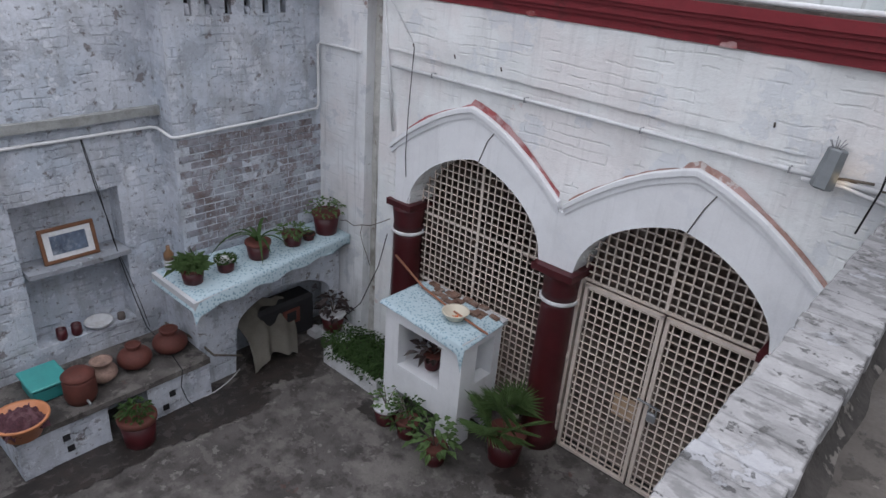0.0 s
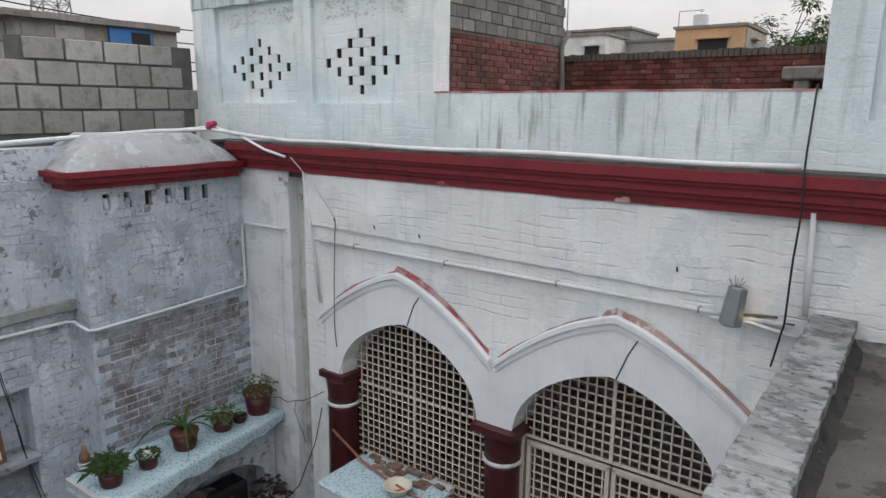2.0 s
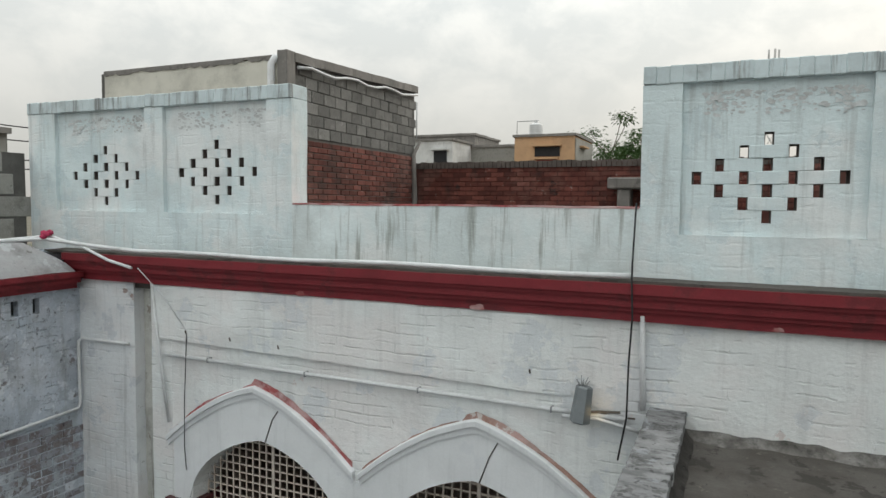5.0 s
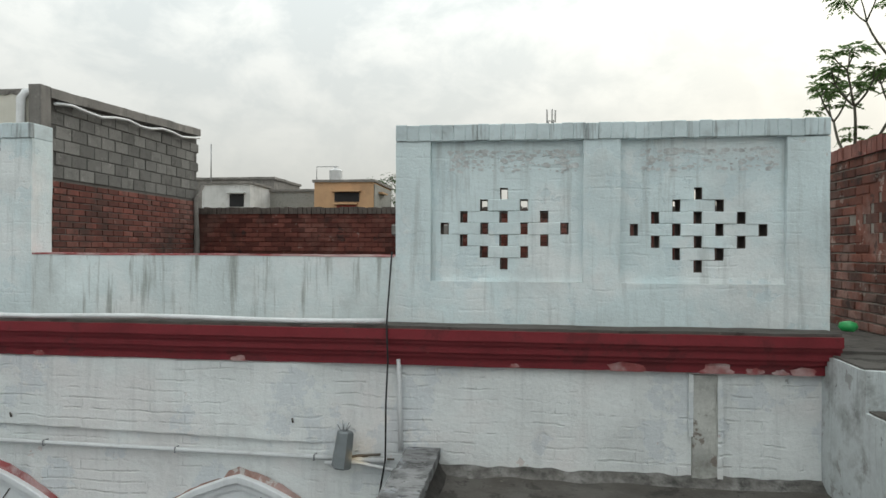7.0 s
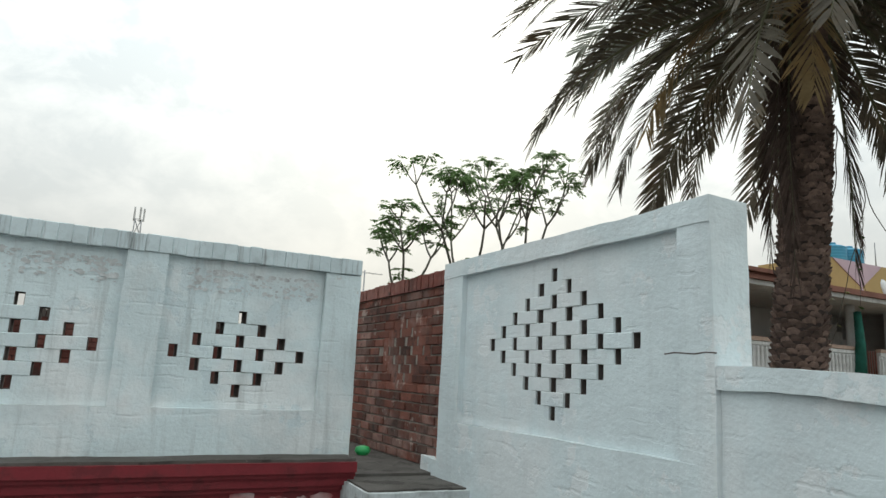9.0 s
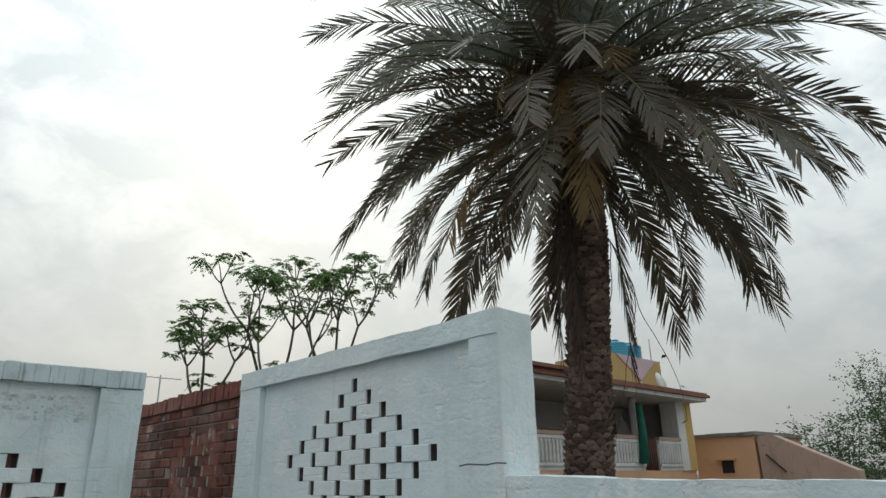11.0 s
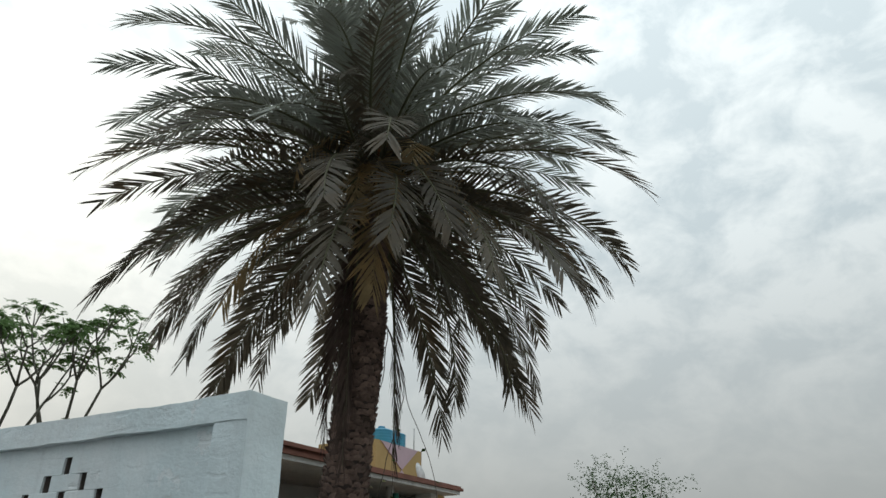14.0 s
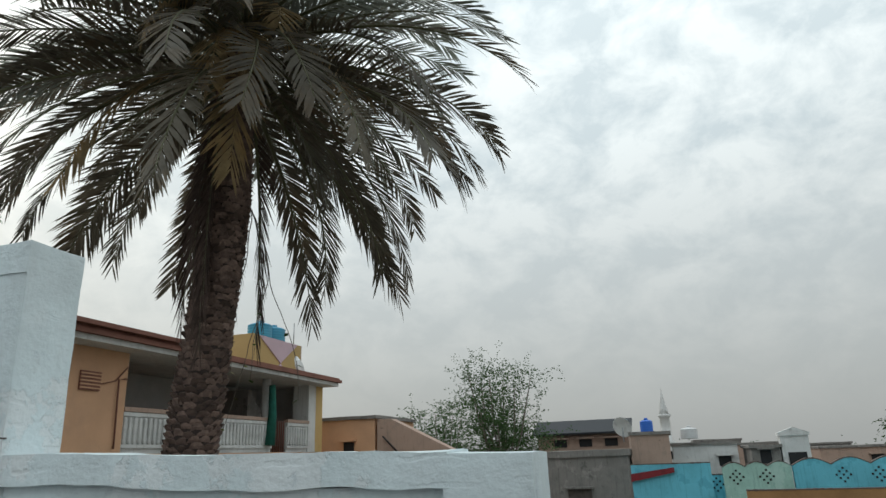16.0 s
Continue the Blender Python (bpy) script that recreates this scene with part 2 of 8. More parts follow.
M = {
    "white": surface("limewash_white", (0.785, 0.81, 0.805), 0.9, 0.10, 1.6, 45, 0.9, (0.47, 0.47, 0.47), 0.34, 1.7, streak=0.14, bricks=0.42, brick_w=0.55, second=(0.75, 0.70, 0.69), second_amount=0.5, depth=0.016, strokes=0.30,
                     peels=(((0.60, 0.64, 0.68), 1.9, 0.565, 0.5), ((0.62, 0.50, 0.47), 3.4, 0.655, 0.55), ((0.26, 0.25, 0.24), 7.5, 0.70, 0.7))),
    "white_worn": surface("peeling_limewash", (0.73, 0.75, 0.765), 0.9, 0.10, 1.6, 45, 0.9, (0.42, 0.42, 0.42), 0.40, 2.2, streak=0.30, bricks=0.42, brick_w=0.4, second=(0.70, 0.66, 0.65), second_amount=0.5, depth=0.016, strokes=0.3,
                          peels=(((0.50, 0.53, 0.57), 3.0, 0.58, 0.55), ((0.30, 0.20, 0.17), 4.3, 0.645, 0.8), ((0.16, 0.145, 0.13), 8.0, 0.66, 0.75))),
    "blue": surface("limewash_blue", (0.66, 0.75, 0.765), 0.9, 0.12, 1.8, 45, 0.9, (0.44, 0.46, 0.46), 0.34, 2.2, streak=0.36, streak_colour=(0.33, 0.35, 0.34), bricks=0.2, brick_w=0.55, second=(0.77, 0.785, 0.78), second_amount=0.8, depth=0.014, strokes=0.22,
                    peels=(((0.56, 0.66, 0.69), 2.6, 0.58, 0.5), ((0.52, 0.46, 0.42), 5.0, 0.70, 0.5))),
    "blue_east": surface("limewash_blue_east", (0.665, 0.745, 0.765), 0.9, 0.10, 2.4, 45, 0.9, (0.50, 0.52, 0.53), 0.30, 2.0, streak=0.08, bricks=0.14, brick_w=0.6, second=(0.72, 0.745, 0.75), second_amount=0.7, depth=0.014, strokes=0.20,
                         peels=(((0.76, 0.78, 0.785), 2.3, 0.57, 0.6), ((0.55, 0.62, 0.66), 3.1, 0.63, 0.4))),
    "arch_white": surface("smooth_limewash", (0.755, 0.77, 0.785), 0.88, 0.07, 1.6, 60, 0.5, (0.52, 0.53, 0.54), 0.28, 1.8, streak=0.10, strokes=0.15, peels=(((0.64, 0.66, 0.69), 2.1, 0.60, 0.4), ((0.50, 0.44, 0.42), 4.0, 0.70, 0.4))),
    "old_blue": surface("worn_limewash", (0.56, 0.595, 0.65), 0.92, 0.16, 2.2, 45, 0.95, (0.20, 0.20, 0.205), 0.62, 2.4, streak=0.30, bricks=0.75, brick_w=0.30, second=(0.44, 0.50, 0.57), second_amount=0.75, depth=0.018, strokes=0.4,
                        peels=(((0.35, 0.38, 0.43), 2.7, 0.545, 0.65), ((0.70, 0.73, 0.77), 4.6, 0.60, 0.6), ((0.15, 0.12, 0.11), 4.1, 0.625, 0.75), ((0.08, 0.07, 0.065), 9.0, 0.66, 0.7), ((0.66, 0.70, 0.75), 15.0, 0.59, 0.6), ((0.15, 0.135, 0.13), 17.0, 0.61, 0.6))),
    "red": surface("red_oxide_paint", (0.21, 0.018, 0.026), 0.62, 0.25, 3, 50, 0.5, (0.09, 0.02, 0.02), 0.6, 3, spec=0.4, strokes=0.3, peels=(((0.13, 0.015, 0.02), 3.0, 0.57, 0.7), ((0.30, 0.12, 0.11), 12.0, 0.70, 0.6))),
    "red_faded": surface("faded_red_paint", (0.36, 0.10, 0.10), 0.88, 0.3, 7, 60, 0.3, (0.66, 0.58, 0.57), 0.75, 5, second=(0.58, 0.42, 0.41), second_amount=0.7),
    "edge_brown": surface("brown_faded_paint", (0.36, 0.22, 0.18), 0.9, 0.3, 7, 60, 0.4, (0.20, 0.16, 0.13), 0.6, 5, second=(0.56, 0.40, 0.38), second_amount=0.7, peels=(((0.66, 0.64, 0.62), 9.0, 0.58, 0.7),)),
    "maroon": surface("maroon_gloss_paint", (0.062, 0.007, 0.010), 0.4, 0.25, 4, 60, 0.15, (0.07, 0.015, 0.015), 0.5, 5, spec=0.5),
    "cement": surface("old_cement", (0.105, 0.096, 0.090), 0.72, 0.35, 3.4, 60, 0.9, (0.030, 0.026, 0.024), 0.8, 3.6, second=(0.20, 0.185, 0.17), second_amount=0.65, fine_bump=1.0,
                      peels=(((0.050, 0.043, 0.040), 2.3, 0.54, 0.7), ((0.25, 0.235, 0.22), 7.0, 0.60, 0.6), ((0.17, 0.155, 0.145), 4.0, 0.56, 0.6), ((0.022, 0.02, 0.02), 16.0, 0.69, 0.85), ((0.11, 0.055, 0.045), 2.9, 0.66, 0.6))),
    "terrace": surface("terrace_screed", (0.10, 0.090, 0.080), 0.85, 0.3, 3, 70, 0.9, (0.045, 0.040, 0.036), 0.75, 3, second=(0.15, 0.14, 0.13), second_amount=0.5, peels=(((0.04, 0.036, 0.032), 4.0, 0.57, 0.7), ((0.20, 0.18, 0.16), 11.0, 0.64, 0.6), ((0.02, 0.02, 0.018), 22.0, 0.66, 0.8))),
    "cope": surface("weathered_coping", (0.32, 0.32, 0.322), 0.92, 0.25, 6, 50, 0.9, (0.08, 0.08, 0.08), 0.5, 1.0, random_tone=0.12, second=(0.20, 0.20, 0.205), second_amount=0.7, depth=0.015, stain_map=(6.0, 13.0, 6.0),
                    peels=(((0.37, 0.385, 0.41), 5.0, 0.58, 0.5), ((0.07, 0.07, 0.07), 16.0, 0.60, 0.75), ((0.06, 0.058, 0.055), 7.0, 0.585, 0.55))),
    "block": surface("concrete_block", (0.36, 0.352, 0.325), 0.92, 0.28, 5, 70, 1.0, (0.13, 0.125, 0.115), 0.7, 5, random_tone=0.28, depth=0.02, peels=(((0.38, 0.37, 0.35), 8.0, 0.60, 0.5), ((0.09, 0.085, 0.08), 13.0, 0.68, 0.6))),
    # darker block tone for the neighbour room's side wall
    "block_dark": surface("dark_concrete_block", (0.21, 0.205, 0.195), 0.92, 0.28, 5, 70, 1.0, (0.09, 0.087, 0.082), 0.7, 5, random_tone=0.3, depth=0.02, peels=(((0.29, 0.28, 0.27), 8.0, 0.60, 0.5), ((0.07, 0.066, 0.062), 13.0, 0.66, 0.6))),
    "mortar": surface("cement_mortar", (0.12, 0.115, 0.108), 0.95, 0.25, 5, 60, 0.7),
    "brick": surface("red_brick", (0.165, 0.055, 0.043), 0.9, 0.25, 9, 80, 0.8, (0.06, 0.042, 0.037), 0.8, 2.2, random_tone=0.45, second=(0.32, 0.20, 0.17), second_amount=0.3, peels=(((0.30, 0.24, 0.21), 9.0, 0.64, 0.5), ((0.05, 0.04, 0.037), 4.0, 0.62, 0.7))),
    "brick_wash": surface("washed_brick", (0.30, 0.30, 0.33), 0.92, 0.2, 9, 70, 0.9, (0.15, 0.105, 0.095), 0.85, 4, random_tone=0.16, second=(0.42, 0.46, 0.51), second_amount=0.7, depth=0.015,
                          peels=(((0.19, 0.145, 0.135), 4.2, 0.53, 0.6), ((0.20, 0.16, 0.15), 12.0, 0.56, 0.6), ((0.46, 0.50, 0.55), 13.0, 0.56, 0.75), ((0.06, 0.05, 0.05), 11.0, 0.65, 0.8))),
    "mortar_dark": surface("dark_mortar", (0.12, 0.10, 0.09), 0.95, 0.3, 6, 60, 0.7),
    "mortar_wash": surface("washed_mortar", (0.30, 0.32, 0.35), 0.95, 0.2, 5, 60, 0.9, (0.13, 0.12, 0.12), 0.7, 4, peels=(((0.46, 0.50, 0.55), 6.0, 0.56, 0.7), ((0.10, 0.085, 0.08), 8.0, 0.62, 0.8))),
    "plaster_cream": surface("cream_plaster", (0.64, 0.62, 0.55), 0.9, 0.1, 2, 50, 0.3, (0.30, 0.29, 0.26), 0.5, 1.6),
    "grille": surface("cream_steel_paint", (0.66, 0.58, 0.51), 0.5, 0.2, 8, 60, 0.1, (0.25, 0.15, 0.1), 0.4, 8, spec=0.5),
    "pipe": surface("white_pvc", (0.66, 0.67, 0.68), 0.5, 0.1, 5, 40, 0.1, (0.4, 0.4, 0.38), 0.4, 6, spec=0.5),
    "room": surface("dim_room_plaster", (0.36, 0.29, 0.25), 0.9, 0.2, 2, 40, 0.2),
    # core bark kept very dark: shadow between the leaf bases, put in as colour
    "trunk": surface("shadowed_palm_bark", (0.055, 0.040, 0.035), 0.95, 0.35, 12, 60, 0.8, (0.035, 0.028, 0.025), 0.6, 9),
    # upper fronds carry sky sheen, lower ones backlit shade, in base colour; tan is dry
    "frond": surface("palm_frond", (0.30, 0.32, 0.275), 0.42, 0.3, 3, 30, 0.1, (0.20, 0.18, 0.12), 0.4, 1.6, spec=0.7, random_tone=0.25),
    "frond_dark": surface("backlit_palm_frond", (0.15, 0.132, 0.10), 0.5, 0.35, 3, 30, 0.1, (0.22, 0.145, 0.075), 0.55, 1.4, random_tone=0.35),
    "frond_dry": surface("dry_frond", (0.34, 0.25, 0.13), 0.7, 0.3, 3, 30, 0.1, (0.52, 0.33, 0.14), 0.85, 2.6),
    "rachis": surface("frond_stalk", (0.13, 0.13, 0.075), 0.6, 0.2, 4, 30, 0.1),
    "leaf": surface("green_leaf", (0.05, 0.095, 0.03), 0.65, 0.35, 14, 60, 0.1, spec=0.15),
    "leaf_light": surface("pale_green_leaf", (0.15, 0.24, 0.095), 0.65, 0.35, 14, 60, 0.1, spec=0.15),
    "leaf_dark": surface("dark_leaf", (0.045, 0.03, 0.028), 0.5, 0.35, 14, 60, 0.1, spec=0.4),
    "soil": surface("potting_soil", (0.045, 0.035, 0.028), 0.95, 0.3, 20, 90, 0.8),
    "bark": surface("grey_bark", (0.14, 0.12, 0.10), 0.9, 0.3, 10, 60, 0.5),
    "peach": surface("peach_wall_paint", (0.60, 0.36, 0.22), 0.85, 0.08, 1.2, 40, 0.2, (0.4, 0.26, 0.18), 0.3, 1),
    "brown_trim": surface("brown_eave_paint", (0.22, 0.10, 0.075), 0.8, 0.2, 2, 40, 0.2),
    "pale": surface("pale_wall_paint", (0.62, 0.62, 0.61), 0.85, 0.1, 1.5, 40, 0.2, (0.35, 0.35, 0.34), 0.5, 1, streak=0.35, streak_colour=(0.26, 0.25, 0.24), peels=(((0.42, 0.41, 0.40), 2.2, 0.60, 0.5),)),
    # greyer than the pale paint: the veranda's shade is in this colour
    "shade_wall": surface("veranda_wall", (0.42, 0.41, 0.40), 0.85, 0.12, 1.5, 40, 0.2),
    # black for wires and machines, also painted shade for holes, slots and windows
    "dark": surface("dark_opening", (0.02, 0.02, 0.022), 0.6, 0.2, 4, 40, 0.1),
    "turquoise": surface("turquoise_limewash", (0.15, 0.50, 0.63), 0.85, 0.14, 0.8, 30, 0.3, (0.08, 0.28, 0.36), 0.5, 0.9, streak=0.4, streak_colour=(0.06, 0.22, 0.30), peels=(((0.09, 0.35, 0.47), 1.6, 0.56, 0.6), ((0.10, 0.16, 0.18), 3.0, 0.67, 0.7))),
    "mint": surface("mint_limewash", (0.34, 0.55, 0.49), 0.85, 0.14, 0.8, 30, 0.3, (0.2, 0.34, 0.3), 0.5, 0.9, streak=0.4, streak_colour=(0.16, 0.27, 0.25), peels=(((0.42, 0.60, 0.55), 1.6, 0.56, 0.6), ((0.12, 0.17, 0.16), 3.0, 0.66, 0.7))),
    "grey_far": surface("grey_render", (0.24, 0.225, 0.21), 0.9, 0.25, 1.2, 30, 0.3, (0.10, 0.10, 0.095), 0.7, 1.2, streak=0.4, streak_colour=(0.09, 0.085, 0.08), peels=(((0.33, 0.31, 0.29), 1.7, 0.57, 0.5), ((0.10, 0.095, 0.09), 2.6, 0.60, 0.6))),
    "tan_far": surface("tan_render", (0.42, 0.30, 0.24), 0.9, 0.15, 1.0, 30, 0.3, (0.25, 0.19, 0.16), 0.5, 1.0, streak=0.35, streak_colour=(0.17, 0.13, 0.11), peels=(((0.30, 0.24, 0.20), 1.9, 0.57, 0.5), ((0.14, 0.11, 0.10), 2.8, 0.63, 0.6))),
    "steel": surface("galvanised_steel", (0.33, 0.34, 0.35), 0.5, 0.2, 6, 40, 0.1, metal=0.5),
    "ground": surface("dry_ground", (0.16, 0.14, 0.11), 0.95, 0.3, 0.3, 8, 0.4, (0.07, 0.09, 0.05), 0.7, 0.2),
}


def let_light_through(m, share):
    """Thin leaves: part of the light passes."""
    t = m.node_tree
    p = t.nodes["Principled BSDF"]
    out = t.nodes["Material Output"]
    tr = node(t, "ShaderNodeBsdfTranslucent")
    t.links.new(p.inputs["Base Color"].links[0].from_socket, tr.inputs["Color"])
    mix = node(t, "ShaderNodeMixShader")
    mix.inputs[0].default_value = share
    t.links.new(p.outputs[0], mix.inputs[1])
    t.links.new(tr.outputs[0], mix.inputs[2])
    t.links.new(mix.outputs[0], out.inputs["Surface"])


for key in ("leaf", "leaf_light", "frond", "frond_dark", "frond_dry"):
    let_light_through(M[key], 0.55 if key == "leaf_light" else 0.3)


# mesh tools
def box(bm, x0, x1, y0, y1, z0, z1):
    v = [bm.verts.new((x, y, z)) for x in (x0, x1) for y in (y0, y1) for z in (z0, z1)]
    for f in ((0, 1, 3, 2), (4, 6, 7, 5), (0, 4, 5, 1), (2, 3, 7, 6), (0, 2, 6, 4), (1, 5, 7, 3)):
        bm.faces.new([v[i] for i in f])
    return v


def bev_box(bm, x0, x1, y0, y1, z0, z1, b):
    """A box with all its edges cut off by b."""
    tmp = bmesh.new()
    box(tmp, x0, x1, y0, y1, z0, z1)
    bmesh.ops.bevel(tmp, geom=tmp.edges[:], offset=b, segments=1, affect="EDGES")
    join(bm, tmp)


def join(bm, tmp, m=None):
    at = {}
    for v in tmp.verts:
        at[v] = bm.verts.new(m @ v.co if m else v.co)
    for f in tmp.faces:
        g = bm.faces.new([at[v] for v in f.verts])
        g.smooth = f.smooth
    tmp.free()


def rough_box(bm, x0, x1, y0, y1, z0, z1, step=0.12, amp=0.006):
    """A box of small faces whose skin and edges wander a little, as old plaster does."""
    lo, hi = Vector((x0, y0, z0)), Vector((x1, y1, z1))
    n = [max(1, int(round((hi[i] - lo[i]) / step))) for i in range(3)]
    seen = {}

    def vert(i, j, k):
        if (i, j, k) not in seen:
            p = Vector([lo[a] + (hi[a] - lo[a]) * q / n[a] for a, q in enumerate((i, j, k))])
            p += noise.noise_vector(p * 2.3) * amp + noise.noise_vector(p * 9.1) * amp * 0.6
            seen[i, j, k] = bm.verts.new(p)
        return seen[i, j, k]

    for a in range(3):
        b, c = (a + 1) % 3, (a + 2) % 3
        for side in (0, n[a]):
            for i in range(n[b]):
                for j in range(n[c]):
                    q = []
                    for di, dj in ((0, 0), (1, 0), (1, 1), (0, 1)):
                        k = [0, 0, 0]
                        k[a], k[b], k[c] = side, i + di, j + dj
                        q.append(vert(*k))
                    bm.faces.new(q if side else q[::-1])


def tube(bm, pts, r, n=8, r1=None):
    """A round bar along points, tapering from r to r1."""
    rings, pts = [], [Vector(p) for p in pts]
    for i, p in enumerate(pts):
        d = (pts[min(i + 1, len(pts) - 1)] - pts[max(i - 1, 0)]).normalized()
        u = d.orthogonal().normalized()
        if rings:
            u = (last - last.dot(d) * d).normalized()
        last, w = u, d.cross(u)
        rr = r if r1 is None else r + (r1 - r) * i / (len(pts) - 1)
        rings.append([bm.verts.new(p + rr * (math.cos(2 * math.pi * k / n) * u + math.sin(2 * math.pi * k / n) * w)) for k in range(n)])
    for a, b in zip(rings, rings[1:]):
        for k in range(n):
            bm.faces.new((a[k], a[(k + 1) % n], b[(k + 1) % n], b[k])).smooth = True
    bm.faces.new(rings[0][::-1]), bm.faces.new(rings[-1])


def lathe(bm, profile, n=24, at=(0, 0, 0), wob=0.0):
    """Turns a profile of (radius, height) round z."""
    rings = []
    for r, z in profile:
        rings.append([bm.verts.new((at[0] + r * math.cos(2 * math.pi * k / n) * (1 + wob * math.sin(3 * k)), at[1] + r * math.sin(2 * math.pi * k / n), at[2] + z)) for k in range(n)])
    for a, b in zip(rings, rings[1:]):
        for k in range(n):
            bm.faces.new((a[k], a[(k + 1) % n], b[(k + 1) % n], b[k])).smooth = True
    if profile[0][0] > 1e-4:
        bm.faces.new(rings[0][::-1])
    if profile[-1][0] > 1e-4:
        bm.faces.new(rings[-1])


def mesh(bm, mat, name="m"):
    bmesh.ops.recalc_face_normals(bm, faces=bm.faces[:])
    me = bpy.data.meshes.new(name)
    bm.to_mesh(me)
    bm.free()
    me.materials.append(mat)
    return me


def part(name, bm, material, parent=None, label=""):
    ob = new(name, mesh(bm, material, name))
    if parent:
        ob.parent = parent
        ob.matrix_parent_inverse = parent.matrix_world.inverted()
    if label:
        ob["label"] = label
    return ob


def piece(name, me, m, parent):
    """One of many alike pieces on a shared mesh."""
    ob = new(name, me)
    ob.parent, ob.matrix_basis = parent, m
    return ob


def thing(name, label, category, group="", at=(0, 0, 0)):
    ob = new(name)
    ob.location = at
    bpy.context.view_layer.update()
    return tagged(ob, label, category, group)


def structure(name, bm, mat, label):
    return tagged(part(name, bm, mat), label, kind="structure")


# ---- the large structure
WALL_Y, PAR_Y = 5.10, 5.22
TERR = 3.30
ROOF = 4.22

bm = bmesh.new()
nx = 60
for i in range(nx):
    for j in range(nx):
        x0, x1, y0, y1 = (-6.4 + 6.2 * i / nx, -6.4 + 6.2 * (i + 1) / nx, -3.2 + 8.8 * j / nx, -3.2 + 8.8 * (j + 1) / nx)
        bm.faces.new([bm.verts.new((x, y, noise.noise(Vector((x, y, 0)) * 1.3) * 0.008)) for x, y in ((x0, y0), (x1, y0), (x1, y1), (x0, y1))])
bmesh.ops.remove_doubles(bm, verts=bm.verts[:], dist=1e-4)
yard = structure("floor_courtyard", bm, M["cement"], "worn grey cement courtyard floor with damp stains")
damp = surface("damp_cement", (0.036, 0.031, 0.028), 0.42, 0.4, 5, 50, 0.6, (0.05, 0.035, 0.03), 0.6, 5, spec=0.4, peels=(((0.085, 0.075, 0.068), 8.0, 0.56, 0.7), ((0.018, 0.016, 0.015), 13.0, 0.60, 0.8)))
for n, (cx, cy, lx, ly) in enumerate(((-5.24, 1.9, 0.24, 0.75), (-5.22, 3.05, 0.26, 0.75), (-5.38, 4.05, 0.34, 0.55), (-4.05, 4.28, 0.20, 0.12), (-2.45, 4.55, 0.22, 0.18))):
    bm = bmesh.new()
    ring = []
    for q in range(160):
        a = 2 * math.pi * q / 160
        e = Vector((cx * 9 + 1.6 * math.cos(a), 1.6 * math.sin(a), cy))
        k = 1 + 0.45 * noise.noise(e) + 0.22 * noise.noise(e * 3.7) + 0.13 * noise.noise(e * 11)
        ring.append(bm.verts.new((cx + lx * k * math.cos(a), cy + ly * k * math.sin(a), 0.0125 + 0.0003 * n)))
    bm.faces.new(ring)
    part("damp_patch", bm, damp, yard, "dark damp patch")


def arch_z(x, c, hw=0.83, spring=2.02, rise=0.70):
    s = min(1.0, abs(x - c) / hw)
    return spring + rise * (0.80 * math.sqrt(1 - s * s) + 0.20 * (1 - s))


def hood_z(x, c, hw=1.03, foot=2.575, rise=0.595):
    s = min(1.0, abs(x - c - (0.025 if c > -2 else -0.06)) / hw)
    return foot + rise * (0.55 * (1 - s * s) + 0.45 * (1 - s))


ARCHES = (-3.67, -1.64)
EAST_X = 3.17

# arched wall of the courtyard: one skin with two openings
bm = bmesh.new()
xs = sorted({round(-4.98 + 0.03 * i, 3) for i in range(int((2.48 + 4.98) / 0.03) + 1)} | {2.48})
front, back = [], []


def wall_bottom(x):
    for c in ARCHES:
        if abs(x - c) < 0.83:
            return arch_z(x, c)
    if x < -4.72:
        return -0.02
    return 2.0 if x < -0.62 else -0.02


for x in xs:
    zb = wall_bottom(x)
    zs = [zb + (4.2 - zb) * k / 14 for k in range(15)]
    front.append([bm.verts.new((x, WALL_Y + noise.noise(Vector((x, 0, z)) * 1.7) * 0.008, z)) for z in zs])
    back.append([bm.verts.new((x, 5.46, z)) for z in zs])
for i in range(len(xs) - 1):
    for k in range(14):
        bm.faces.new((front[i][k], front[i + 1][k], front[i + 1][k + 1], front[i][k + 1]))
        bm.faces.new((back[i][k], back[i][k + 1], back[i + 1][k + 1], back[i + 1][k]))
    bm.faces.new((front[i][0], back[i][0], back[i + 1][0], front[i + 1][0]))
    bm.faces.new((front[i][14], front[i + 1][14], back[i + 1][14], back[i][14]))
for i in (0, len(xs) - 1):
    for k in range(14):
        bm.faces.new((front[i][k], front[i][k + 1], back[i][k + 1], back[i][k]))
wall_north = structure("wall_north", bm, M["white"], "limewashed brick courtyard wall with two pointed arches")

# drain recess and the wall piece beside the corner
bm = bmesh.new()
rough_box(bm, -6.3, -5.20, 5.10, 5.46, 0, 4.2, 0.2)
structure("wall_north_corner", bm, M["white_worn"], "peeling limewashed corner wall beside a rainwater recess")
bm = bmesh.new()
rough_box(bm, -5.215, -4.965, 5.22, 5.46, 0, 4.2, 0.08, 0.012)
structure("wall_recess", bm, surface("drain_stained_plaster", (0.52, 0.52, 0.49), 0.92, 0.25, 4, 50, 0.9, (0.17, 0.16, 0.13), 0.8, 3.0, streak=0.95, streak_colour=(0.13, 0.12, 0.10), peels=(((0.20, 0.15, 0.12), 5.0, 0.60, 0.7), ((0.62, 0.63, 0.62), 7.0, 0.60, 0.6))), "rainwater recess with dark green and brown streaks")

